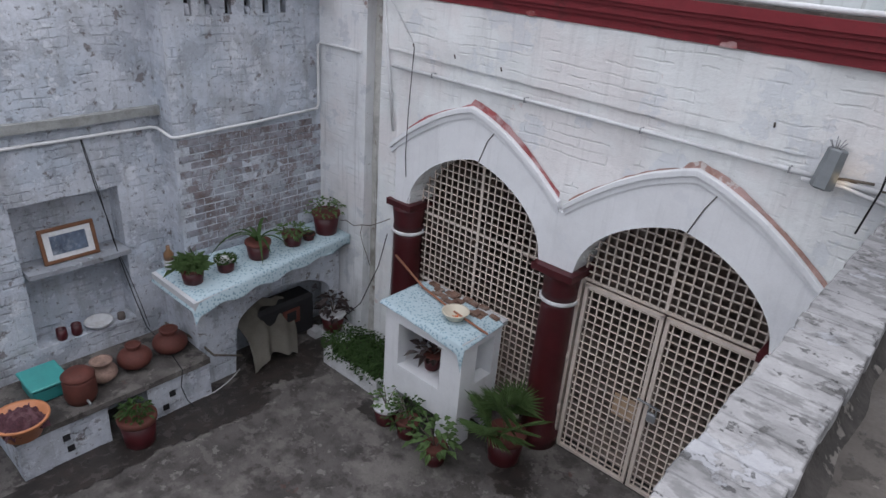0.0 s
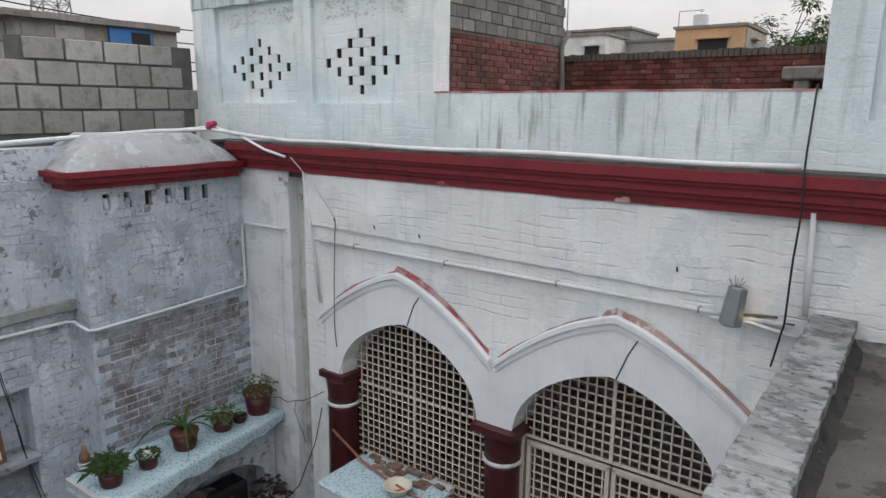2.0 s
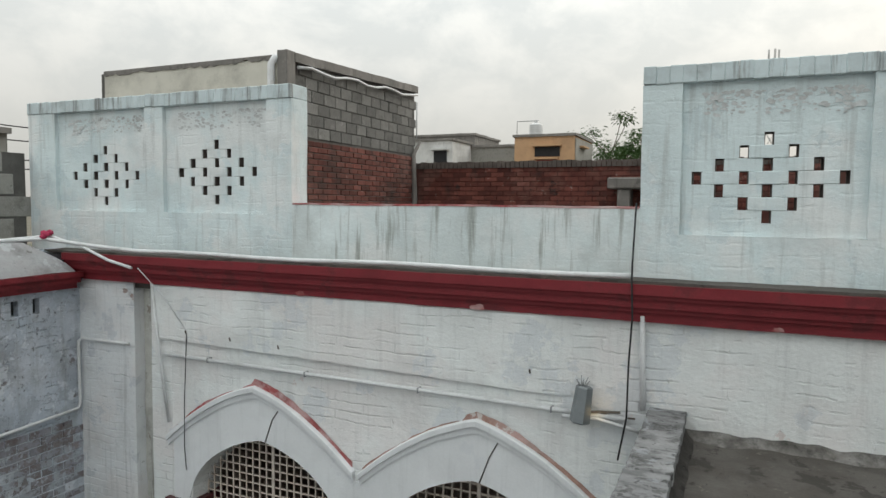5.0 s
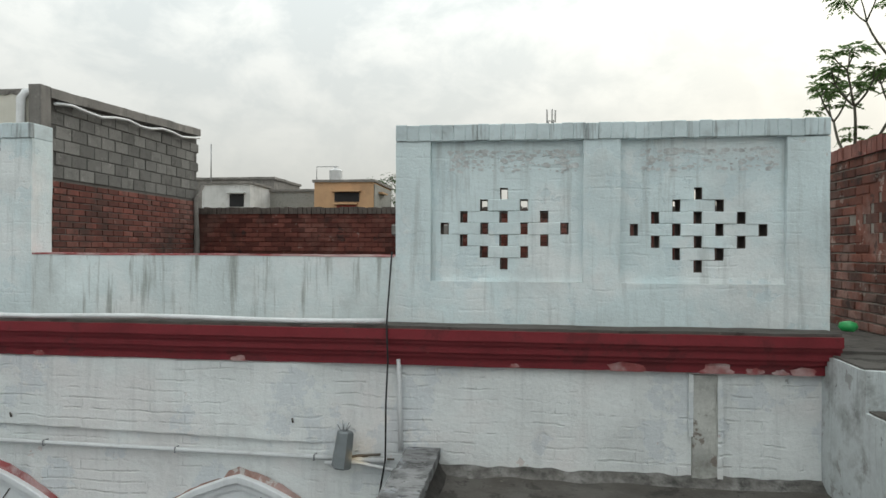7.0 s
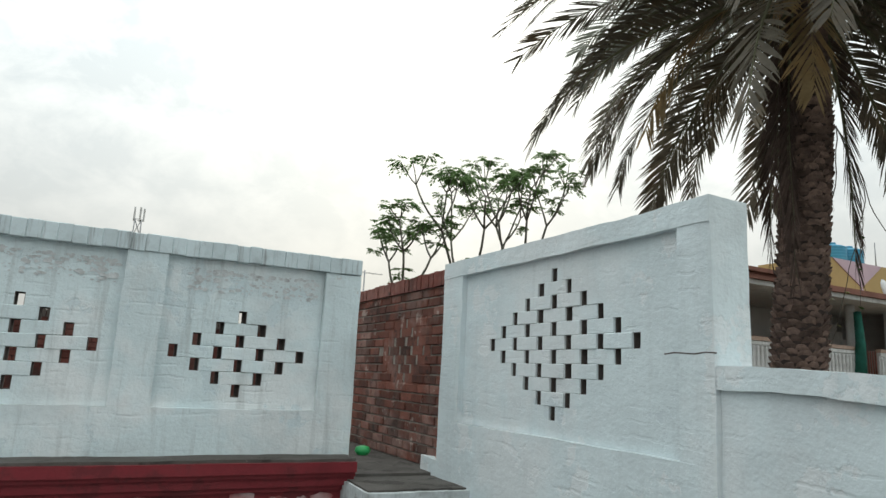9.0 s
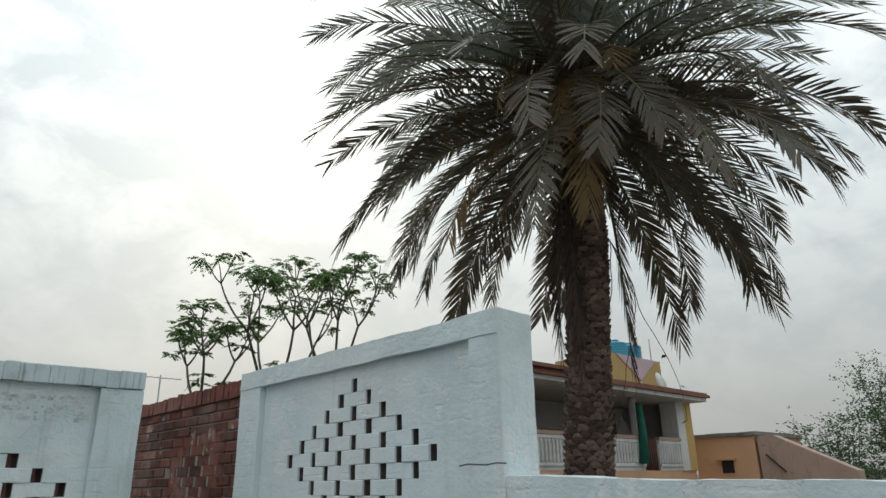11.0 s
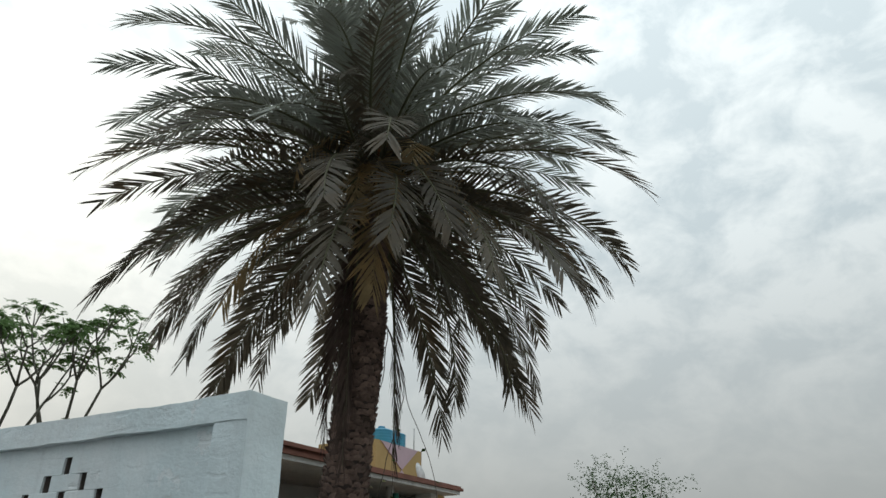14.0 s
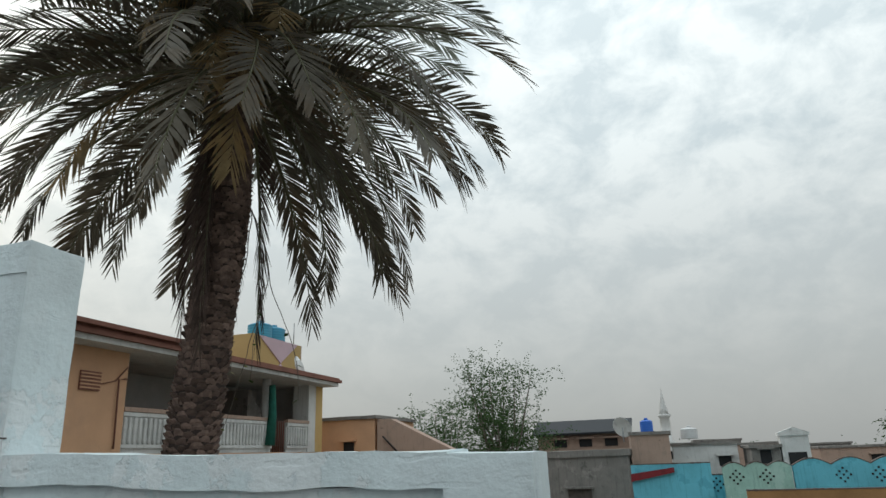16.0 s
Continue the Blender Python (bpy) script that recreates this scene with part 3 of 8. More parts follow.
# west wall with its niche
WX = -6.25
bm = bmesh.new()
NY0, NY1, NZ0, NZ1 = 1.93, 2.87, 0.72, 2.19
for y0, y1, z0, z1 in ((-3.2, NY0, 0, 4.33), (NY1, 5.3, 0, 4.33), (NY0, NY1, 0, NZ0), (NY0, NY1, NZ1, 4.33)):
    rough_box(bm, WX - 0.30, WX, y0, y1, z0, z1, 0.2, 0.007)
box(bm, WX - 0.5, WX - 0.24, NY0 - 0.1, NY1 + 0.1, NZ0 - 0.1, NZ1 + 0.1)
structure("wall_west", bm, M["old_blue"], "stained pale blue limewashed wall with a deep niche")

# chimney breast in the corner
bm = bmesh.new()
rough_box(bm, WX - 0.02, -5.96, 3.34, 5.12, 0, 1.42, 0.2)
rough_box(bm, WX - 0.02, -5.97, 3.34, 5.12, 1.42, 2.66, 0.2)
rough_box(bm, WX - 0.02, -5.96, 3.34, 5.12, 2.66, 3.76, 0.16)
vents = [3.60 + 0.207 * i for i in range(6)]
edges = [3.34] + [e for v in vents for e in (v - 0.035, v + 0.035)] + [5.12]
for a, b in zip(edges[::2], edges[1::2]):
    rough_box(bm, WX - 0.02, -5.96, a, b, 3.76, 3.905, 0.1)
rough_box(bm, WX - 0.02, -5.96, 3.34, 5.12, 3.905, 3.99, 0.16)
breast = structure("wall_breast", bm, M["old_blue"], "limewashed chimney breast, bare brick below, vent slots above")
# near-black sheet set shallow, so the slots' shade comes from its colour
bm = bmesh.new()
box(bm, -6.06, -6.03, 3.5, 5.0, 3.75, 3.915)
part("vent_back", bm, M["dark"], breast, "near-black sheet standing in for shade in the vent slots")
for y, z, tilt in ((3.592, 3.815, 6), (3.80, 3.80, -9), (3.845, 3.855, 14), (4.235, 3.775, 24)):
    bm = bmesh.new()
    bev_box(bm, -0.10, 0.10, -0.024, 0.024, -0.05, 0.05, 0.006)
    piece("brick", mesh(bm, M["old_blue"], "brick"), pose(-6.065, y, z, tilt, 0, 3), breast)

# floors of the terrace and roofs
bm = bmesh.new()
rough_box(bm, -0.34, 3.3, -3.2, 5.14, TERR - 0.2, TERR, 0.15, 0.008)
structure("floor_terrace", bm, M["terrace"], "dark worn terrace screed with grit and moss")
bm = bmesh.new()
box(bm, -0.33, 3.4, -3.2, 5.1, 0.0, TERR - 0.18)
structure("wall_terrace_house", bm, M["white"], "limewashed wall of the lower storey under the terrace")
bm = bmesh.new()
rough_box(bm, -6.9, 4.2, 5.12, 12.2, 4.0, ROOF, 0.5, 0.01)
structure("roof_north", bm, M["terrace"], "flat screeded roof behind the parapet")
bm = bmesh.new()
box(bm, -12.5, WX - 0.02, -3.2, 5.3, 4.0, 4.30)
structure("roof_west", bm, M["terrace"], "flat roof above the west wall")

# dim room behind the grilles
bm = bmesh.new()
box(bm, -5.3, -0.3, 8.6, 8.8, 0, 4.0)
box(bm, -5.4, -5.3, 5.4, 8.8, 0, 4.0)
box(bm, -0.4, -0.3, 5.4, 8.8, 0, 4.0)
box(bm, -5.4, -0.3, 5.46, 8.8, 3.9, 4.0)
box(bm, -5.4, -0.3, 5.46, 8.8, -0.1, 0.01)
structure("wall_room", bm, M["room"], "dim plastered veranda room behind the arches")

# plain walls that close the courtyard behind the camera
bm = bmesh.new()
box(bm, -6.5, 3.4, -3.4, -3.2, 0, 4.6)
structure("wall_south", bm, M["old_blue"], "plain limewashed wall closing the courtyard")

# hoods over the arches
for c in ARCHES:
    bm = bmesh.new()
    prof = []
    for i in range(49):
        x = c + (0.025 if c > -2 else -0.06) - 1.03 + 2.06 * i / 48
        z = hood_z(x, c)
        slip = 0.004 * noise.noise(Vector((x * 5, c, 2)))
        prof.append([bm.verts.new((x, y + slip, z + dz + slip)) for y, dz in ((5.11, -0.062), (5.072, -0.062), (5.068, -0.012), (5.045, -0.006), (5.043, 0.036), (5.052, 0.045), (5.11, 0.047))])
    for a, b in zip(prof, prof[1:]):
        for k in range(6):
            bm.faces.new((a[k], b[k], b[k + 1], a[k + 1]))
    bm.faces.new(prof[0]), bm.faces.new(prof[-1])
    hood = structure("arch_trim", bm, M["arch_white"], "raised limewashed moulding over a pointed arch")
    bm = bmesh.new()
    prof = []
    for i in range(49):
        x = c + (0.025 if c > -2 else -0.06) - 1.01 + 2.02 * i / 48
        z = hood_z(x, c)
        thick = 0.07 if x > c - 0.1 else 0.026
        w = thick + 0.03 * noise.noise(Vector((x * 2.2, c, 0))) + 0.012 * noise.noise(Vector((x * 14, c, 0)))
        prof.append([bm.verts.new((x, 5.087 + 0.001 * k, z + 0.03 + dz)) for k, dz in enumerate((0, w))])
    for a, b in zip(prof, prof[1:]):
        bm.faces.new((a[0], b[0], b[1], a[1]))
    part("red_edge", bm, M["red_faded"] if c < -2 else M["edge_brown"], hood, "faded red painted edge" if c < -2 else "brownish faded painted edge")

# smooth plaster rings between openings and hoods
bm = bmesh.new()
cols = []
for i in range(138):
    x = -4.70 + 4.06 * i / 137
    c = min(ARCHES, key=lambda q: abs(q - x))
    zb = max(wall_bottom(x), 2.012)
    cols.append([bm.verts.new((x, y, z)) for y, z in ((5.11, zb), (5.088, zb), (5.088, hood_z(x, c) - 0.05), (5.11, hood_z(x, c) - 0.05))])
for a, b in zip(cols, cols[1:]):
    for k in range(3):
        bm.faces.new((a[k], b[k], b[k + 1], a[k + 1]))
structure("arch_ring", bm, M["arch_white"], "smooth whitewashed plaster ring round the arches")

# moulded band
bm = bmesh.new()
cols = []
for k in range(96):
    x = -4.90 + 4.0 * k / 95
    low = 3.548 - 0.019 * (x + 4.76) + 0.006 * noise.noise(Vector((x * 6, 0, 3))) + (0.012 * noise.noise(Vector((x * 19, 2, 3))))
    d = 0.034 * min(1.0, (95 - k) / 6)
    cols.append([bm.verts.new((x, 5.098 - (d + 0.005 * noise.noise(Vector((x * 2.1, 7, z * 2.1)))) * (1.0 if j < 11 else 0.2), z)) for j, z in enumerate(low + (4.10 - low) * j / 11 for j in range(12))] + [bm.verts.new((x, 5.13, 4.10)), bm.verts.new((x, 5.13, low))])
for a, b in zip(cols, cols[1:]):
    for k in range(14):
        bm.faces.new((a[k], b[k], b[(k + 1) % 14], a[(k + 1) % 14]))
bm.faces.new(cols[0]), bm.faces.new(cols[-1][::-1])
structure("trim_band", bm, M["white"], "thick limewashed plaster of the upper wall with a ragged lower edge")

# cornice in stepped red mouldings
bm = bmesh.new()
for y, z0, z1 in ((5.05, 4.06, 4.13), (5.02, 4.13, 4.165), (4.99, 4.165, 4.225), (4.965, 4.225, 4.255), (4.94, 4.255, 4.325)):
    rough_box(bm, -6.0, 2.5, y, 5.22, z0, z1, 0.10, 0.004)
cornice = structure("trim_cornice", bm, M["red"], "dark red painted stepped cornice, chipped along its lower edge")
bm = bmesh.new()
for x, s in ((1.15, 0.10), (1.75, 0.09), (1.98, 0.05), (2.15, 0.04), (2.3, 0.07), (-1.6, 0.05), (-3.2, 0.04), (0.4, 0.03)):
    ring = []
    for q in range(14):
        rr = s * random.uniform(0.6, 1.15)
        ring.append(bm.verts.new((x + rr * math.cos(q * 0.449) * 1.3, 5.038, max(4.058, 4.075 + 0.6 * rr * math.sin(q * 0.449)))))
    bm.faces.new(ring)
part("chip", bm, M["red_faded"], cornice, "pink chipped paint")["kind"] = "stuff"
bm = bmesh.new()
rough_box(bm, -6.3, 2.5, 4.97, 5.25, 4.322, 4.345, 0.08, 0.007)
structure("trim_cornice_top", bm, M["terrace"], "mossy cement top of the cornice")


# parapets with brick lattices
def lattice(axis, centre, z_mid, n, px, pz, at, deep, lo, hi, z0, z1, bm, brick_parent, mat, hw=0.029):
    """Fills a panel lo..hi, z0..z1 of a wall at depth at..at+deep, leaving a diamond of holes; the bricks between holes are pieces."""
    def put(b, a0, a1, c0, c1, dd=0.0):
        if axis == "x":
            rough_box(b, a0, a1, at + dd, at + skin + dd, c0, c1, 0.11, 0.003)
        else:
            rough_box(b, at + dd, at + skin + dd, a0, a1, c0, c1, 0.11, 0.003)

    top, bot = z_mid + (n + 0.5) * pz, z_mid - (n + 0.5) * pz
    # dark core under a thin skin: the holes' shade is in its colour
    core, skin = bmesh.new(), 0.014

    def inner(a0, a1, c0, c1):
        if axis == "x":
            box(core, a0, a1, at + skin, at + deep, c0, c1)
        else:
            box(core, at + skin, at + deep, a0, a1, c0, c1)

    put(bm, lo, hi, z0, bot)
    put(bm, lo, hi, top, z1)
    one = bmesh.new()
    half, hz = px - hw, pz / 2
    if axis == "x":
        bev_box(one, -half, half, 0, skin + 0.004, -hz, hz, 0.004)
    else:
        bev_box(one, 0, skin + 0.004, -half, half, -hz, hz, 0.004)
    me = mesh(one, mat, "brick")
    for k in range(-n, n + 1):
        z = z_mid + k * pz
        holes = [centre + px * o for o in range(-(n - abs(k)), n - abs(k) + 1, 2)]
        put(bm, lo, holes[0] - hw, z - pz / 2, z + pz / 2)
        put(bm, holes[-1] + hw, hi, z - pz / 2, z + pz / 2)
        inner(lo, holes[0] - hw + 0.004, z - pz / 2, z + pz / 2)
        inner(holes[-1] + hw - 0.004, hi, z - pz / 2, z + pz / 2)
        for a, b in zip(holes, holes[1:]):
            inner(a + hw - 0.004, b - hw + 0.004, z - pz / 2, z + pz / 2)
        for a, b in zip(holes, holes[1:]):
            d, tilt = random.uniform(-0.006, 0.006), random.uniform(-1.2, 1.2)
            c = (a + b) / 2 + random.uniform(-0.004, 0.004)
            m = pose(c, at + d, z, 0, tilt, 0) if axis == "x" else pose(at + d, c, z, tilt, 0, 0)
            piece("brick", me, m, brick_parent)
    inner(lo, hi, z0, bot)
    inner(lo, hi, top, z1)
    part("core", core, M["mortar_dark"], brick_parent, "unpainted masonry core, darkened to give the lattice holes shade")["kind"] = "stuff"
    # flaking paint near the panel's head
    flakes = bmesh.new()
    for k in range(240):
        c = lo + (hi - lo) * (0.5 + 0.38 * math.sin(k * 2.4) + 0.09 * random.random())
        z = z1 - 0.07 - 0.16 * random.random() ** 1.3
        s, turn = 0.003 + 0.017 * random.random() ** 2, random.random() * 6.28
        ring = []
        for q in range(9):
            rr = s * random.uniform(0.5, 1.2)
            da, dz = rr * math.cos(q * 0.698 + turn) * 1.5, rr * math.sin(q * 0.698 + turn) * 0.8
            ring.append(flakes.verts.new((c + da, at - 0.0035 - 0.00001 * k, z + dz) if axis == "x" else (at - 0.0035 - 0.00001 * k, c + da, z + dz)))
        flakes.faces.new(ring)
    if axis == "x":
        part("flaking_paint", flakes, M["flake"], brick_parent, "flaking grey-white paint")["kind"] = "stuff"
    else:
        flakes.free()


M["flake"] = surface("flaked_limewash", (0.60, 0.62, 0.62), 0.95, 0.2, 20, 60, 0.6, (0.36, 0.36, 0.36), 0.8, 14)


def parapet_x(name, x0, x1, z0, z1, panels, label):
    """A parapet along x with recessed lattice panels."""
    bm = bmesh.new()
    wall = thing(name, label, "parapet")
    wall["kind"] = "structure"
    edges = [x0] + [e for p in panels for e in p[:2]] + [x1]
    pz0, pz1 = panels[0][2], panels[0][3]
    rough_box(bm, x0, x1, PAR_Y, PAR_Y + 0.23, z0, pz0, 0.12)
    part("base_course", bm, M["blue"], wall)
    bm = bmesh.new()
    rough_box(bm, x0, x1, PAR_Y, PAR_Y + 0.23, pz1, z1 - 0.12, 0.12, 0.004)
    part("head_course", bm, M["blue"], wall)
    for a, b in zip(edges[::2], edges[1::2]):
        bm = bmesh.new()
        rough_box(bm, a, b, PAR_Y, PAR_Y + 0.23, pz0, pz1, 0.12, 0.005)
        part("post", bm, M["blue"], wall)
    for a, b, c0, c1, centre, zm, n, px, pz in panels:
        bm = bmesh.new()
        lattice("x", centre, zm, n, px, pz, PAR_Y + 0.045, 0.185, a, b, c0, c1, bm, wall, M["blue"])
        part("lattice_panel", bm, M["blue"], wall)
    # brick-on-edge coping, each brick under thick limewash
    n = int((x1 - x0) / 0.085)
    step = (x1 - x0) / n
    one = bmesh.new()
    bev_box(one, -step / 2, step / 2, -0.012, 0.24, 0, 0.12, 0.005)
    me = mesh(one, M["blue_cope"], "coping_brick")
    for i in range(n):
        piece("coping_brick", me, pose(x0 + step * (i + 0.5), PAR_Y + random.uniform(-0.0025, 0.002), z1 - 0.12 + random.uniform(-0.004, 0.004), random.uniform(-0.6, 0.6), random.uniform(-0.7, 0.7), 0), wall)
    return wall


M["blue_low"] = surface("streaked_limewash", (0.68, 0.75, 0.755), 0.9, 0.12, 1.8, 45, 0.9, (0.42, 0.44, 0.43), 0.40, 2.2, streak=0.85, streak_colour=(0.30, 0.32, 0.30), bricks=0.1, second=(0.77, 0.785, 0.78), second_amount=0.8, depth=0.012, strokes=0.2)
M["blue_cope"] = surface("coping_limewash", (0.58, 0.66, 0.68), 0.9, 0.12, 3, 60, 0.5, (0.24, 0.25, 0.25), 0.4, 4, random_tone=0.08, streak=0.85, streak_colour=(0.17, 0.17, 0.165))
parapet_x("parapet_north", -0.48, 2.53, 4.30, 5.79, [(-0.22, 0.88, 4.65, 5.67, 0.315, 5.035, 3, 0.146, 0.0855), (1.137, 2.25, 4.65, 5.67, 1.677, 5.027, 3, 0.146, 0.0855)],
          "pale blue limewashed parapet with two lattice panels")
parapet_x("parapet_north_far", -6.84, -3.42, 4.30, 5.87, [(-6.43, -5.15, 4.74, 5.75, -5.75, 5.10, 3, 0.146, 0.0855), (-4.92, -3.69, 4.74, 5.75, -4.30, 5.12, 3, 0.146, 0.0855)],
          "pale blue limewashed parapet with two lattice panels and dark streaks")
bm = bmesh.new()
rough_box(bm, -3.42, -0.48, PAR_Y, PAR_Y + 0.23, 4.30, 4.83, 0.10, 0.006)
low_n = structure("parapet_low", bm, M["blue_low"], "low pale blue parapet with dark rain streaks")
bm = bmesh.new()
rough_box(bm, -3.41, -0.49, PAR_Y - 0.004, PAR_Y + 0.234, 4.823, 4.838, 0.07, 0.006)
part("bare_top", bm, M["red_faded"], low_n, "bare pinkish brick top")

# east wall of the terrace
bm = bmesh.new()
east = tagged(thing("wall_east", "pale blue limewashed terrace wall with a lattice panel", "wall"), kind="structure")
ET = 0.24
rough_box(bm, EAST_X, EAST_X + ET, 2.45, 5.05, TERR - 0.1, 4.62, 0.13, 0.008)
rough_box(bm, EAST_X, EAST_X + ET, 5.02, 5.30, TERR - 0.1, 4.32, 0.09, 0.02)
part("base_course", bm, M["blue_east"], east)
for y0, y1 in ((2.45, 2.65), (4.75, 5.05)):
    bm = bmesh.new()
    rough_box(bm, EAST_X, EAST_X + ET, y0, y1, 4.62, 5.70, 0.12, 0.006)
    part("post", bm, M["blue_east"], east)
bm = bmesh.new()
rough_box(bm, EAST_X - 0.004, EAST_X + ET, 2.45, 5.05, 5.70, 5.82, 0.07, 0.009)
part("coping", bm, M["blue_east"], east)
bm = bmesh.new()
lattice("y", 3.665, 5.175, 5, 0.140, 0.083, EAST_X + 0.04, 0.20, 2.65, 4.75, 4.62, 5.70, bm, east, M["blue_east"])
part("lattice_panel", bm, M["blue_east"], east)
bm = bmesh.new()
rough_box(bm, EAST_X + 0.03, EAST_X + 0.24, 0.62, 2.45, TERR - 0.1, 4.93, 0.13, 0.006)
rough_box(bm, EAST_X, EAST_X + 0.24, 0.86, 2.45, 4.93, 5.03, 0.07, 0.013)
rough_box(bm, EAST_X, EAST_X + 0.24, 0.62, 0.87, TERR - 0.1, 5.025, 0.13, 0.006)
for v in bm.verts:
    if v.co.z > 4.9:
        v.co.z += 0.028 * (v.co.y - 1.7)
structure("wall_east_low", bm, M["blue_east"], "low pale blue limewashed terrace wall with a thick coping lip")
bm = bmesh.new()
box(bm, EAST_X + 0.05, EAST_X + 0.2, -3.2, 0.62, TERR - 0.1, 3.6)
structure("wall_east_kerb", bm, M["blue_east"], "low kerb along the open terrace edge")

# stair to the roof
stair = tagged(thing("stair", "worn limewashed cement steps up to the roof", "stairs"), kind="structure")
M["step"] = surface("stair_cement", (0.60, 0.64, 0.645), 0.92, 0.2, 4, 45, 0.9, (0.16, 0.155, 0.145), 0.75, 4.0, streak=0.5, peels=(((0.30, 0.29, 0.28), 5.0, 0.60, 0.7), ((0.10, 0.095, 0.09), 9.0, 0.65, 0.7)))
for y0, z in ((4.52, 4.20), (4.15, 3.96), (3.78, 3.73), (3.42, 3.51)):
    bm = bmesh.new()
    rough_box(bm, 2.43, EAST_X + 0.02, y0, (y0 + 0.38 if z < 4.2 else 5.3), TERR - 0.05, z - 0.012, 0.1, 0.008)
    step = part("step", bm, M["step"], stair)
    bm = bmesh.new()
    rough_box(bm, 2.45, EAST_X + 0.01, y0 + 0.05, (y0 + 0.38 if z < 4.2 else 5.3), z - 0.03, z, 0.08, 0.008)
    part("tread", bm, M["terrace"], step, "dark worn cement tread")
bm = bmesh.new()
tube(bm, [(EAST_X + 0.004, 2.44 + 0.06 * k, 5.105 + 0.004 * math.sin(k * 2.1)) for k in range(6)], 0.0035, 5)
part("crack", bm, M["mortar_dark"], east, "long dark crack")

# terrace parapet: low brick wall with a weathered coping
bm = bmesh.new()
rough_box(bm, -0.35, -0.13, -3.2, 5.1, 3.0, 3.40, 0.12, 0.006)
low_par = tagged(part("parapet_terrace", bm, M["terrace"]), "low terrace parapet with blackened brick coping", kind="structure")
one = bmesh.new()
bev_box(one, -0.12, 0.12, -0.042, 0.042, 0, 0.07, 0.004)
me = mesh(one, M["cope"], "coping_brick")
y = -0.6
while y < 5.06:
    piece("coping_brick", me, pose(-0.24 + random.uniform(-0.006, 0.006), y, 3.40 + random.uniform(-0.003, 0.002), random.uniform(-0.6, 0.6), random.uniform(-0.6, 0.6), random.uniform(-1.2, 1.2)), low_par)
    y += 0.082


# ---- brick and block walls on the roofs
def courses(axis, at, lo, hi, z0, z1, L, H, mat, parent, name, gap=0.010, proud=0.012, out=-1, skip=None, deep=0.05):
    """Rows of separate bricks or blocks on a wall's face; out is the side the face looks to."""
    one = bmesh.new()
    a, b = (-(L - gap) / 2, (L - gap) / 2)
    d0, d1 = (-proud, deep) if out < 0 else (-deep, proud)
    if axis == "x":
        bev_box(one, a, b, d0, d1, gap / 2, H - gap / 2, min(0.006, H * 0.06))
    else:
        bev_box(one, d0, d1, a, b, gap / 2, H - gap / 2, min(0.006, H * 0.06))
    me = mesh(one, mat, name)
    k, z = 0, z0
    while z < z1 - H * 0.5:
        c = lo + (L / 2 if k % 2 == 0 else L)
        while c < hi - L * 0.3:
            if not (skip and skip(c, z + H / 2)):
                w = random.uniform(-0.005, 0.005)
                m = pose(c, at + w, z, 0, random.uniform(-0.7, 0.7), random.uniform(-0.8, 0.8)) if axis == "x" else pose(at + w, c, z, random.uniform(-0.7, 0.7), 0, random.uniform(-0.8, 0.8))
                piece(name, me, m, parent)
            c += L
        z, k = z + H, k + 1


bm = bmesh.new()
box(bm, -7.1, -6.86, -3.2, 5.18, 4.28, 5.12)
box(bm, -7.1, -6.86, 3.35, 5.18, 5.12, 5.34)
blocks = tagged(part("wall_block", bm, M["mortar"]), "unplastered grey concrete block wall on the roof", kind="structure")
courses("y", -6.86, 1.2, 5.22, 4.42, 5.12, 0.385, 0.235, M["block"], blocks, "block", 0.022, 0.018, 1)
courses("y", -6.86, 3.4, 5.22, 5.125, 5.34, 0.385, 0.22, M["block"], blocks, "block", 0.022, 0.018, 1)

# neighbour's roof room: plaster front, brick and block side
bm = bmesh.new()
box(bm, -8.75, -5.33, 7.70, 11.5, 4.2, 6.86)
for v in bm.verts:
    if v.co.z > 6:
        v.co.z += -0.10 + 0.05 * (v.co.y - 7.7)
neighbour = tagged(part("neighbour_room", bm, M["mortar"]), "roof room with cream plaster front and bare brick side", "building")
bm = bmesh.new()
rough_box(bm, -8.64, -5.36, 7.66, 7.72, 4.2, 6.74, 0.2, 0.008)
part("front_wall", bm, M["plaster_cream"], neighbour, "cream plaster with a ragged grey top edge")
bm = bmesh.new()
prof = []
for k in range(90):
    x = -8.64 + 3.2 * k / 89
    low = 6.72 + 0.035 * noise.noise(Vector((x * 3.1, 0, 0))) + 0.03 * noise.noise(Vector((x * 11, 4, 0)))
    prof.append([bm.verts.new(p) for p in ((x, 7.70, 6.79), (x, 7.648, 6.785), (x, 7.65, low), (x, 7.70, low))])
for a, b in zip(prof, prof[1:]):
    for k in range(4):
        bm.faces.new((a[k], b[k], b[(k + 1) % 4], a[(k + 1) % 4]))
bm.faces.new(prof[0]), bm.faces.new(prof[-1][::-1])
rough_box(bm, -5.42, -5.26, 7.63, 7.80, 4.2, 6.83, 0.15, 0.008)
part("parapet_edge", bm, M["grey_far"], neighbour, "rough grey cement edge")
bm = bmesh.new()
rough_box(bm, -5.34, -5.25, 7.8, 11.5, 6.70, 6.82, 0.2, 0.012)
for v in bm.verts:
    v.co.z += 0.045 * (v.co.y - 7.8)
part("cement_band", bm, M["grey_far"], neighbour)
bm = bmesh.new()
tube(bm, [(-5.5, 7.60, 4.3), (-5.5, 7.60, 6.66), (-5.47, 7.63, 6.73), (-5.42, 7.72, 6.76)], 0.05, 10)
part("downpipe", bm, M["pipe"], neighbour)
bm = bmesh.new()
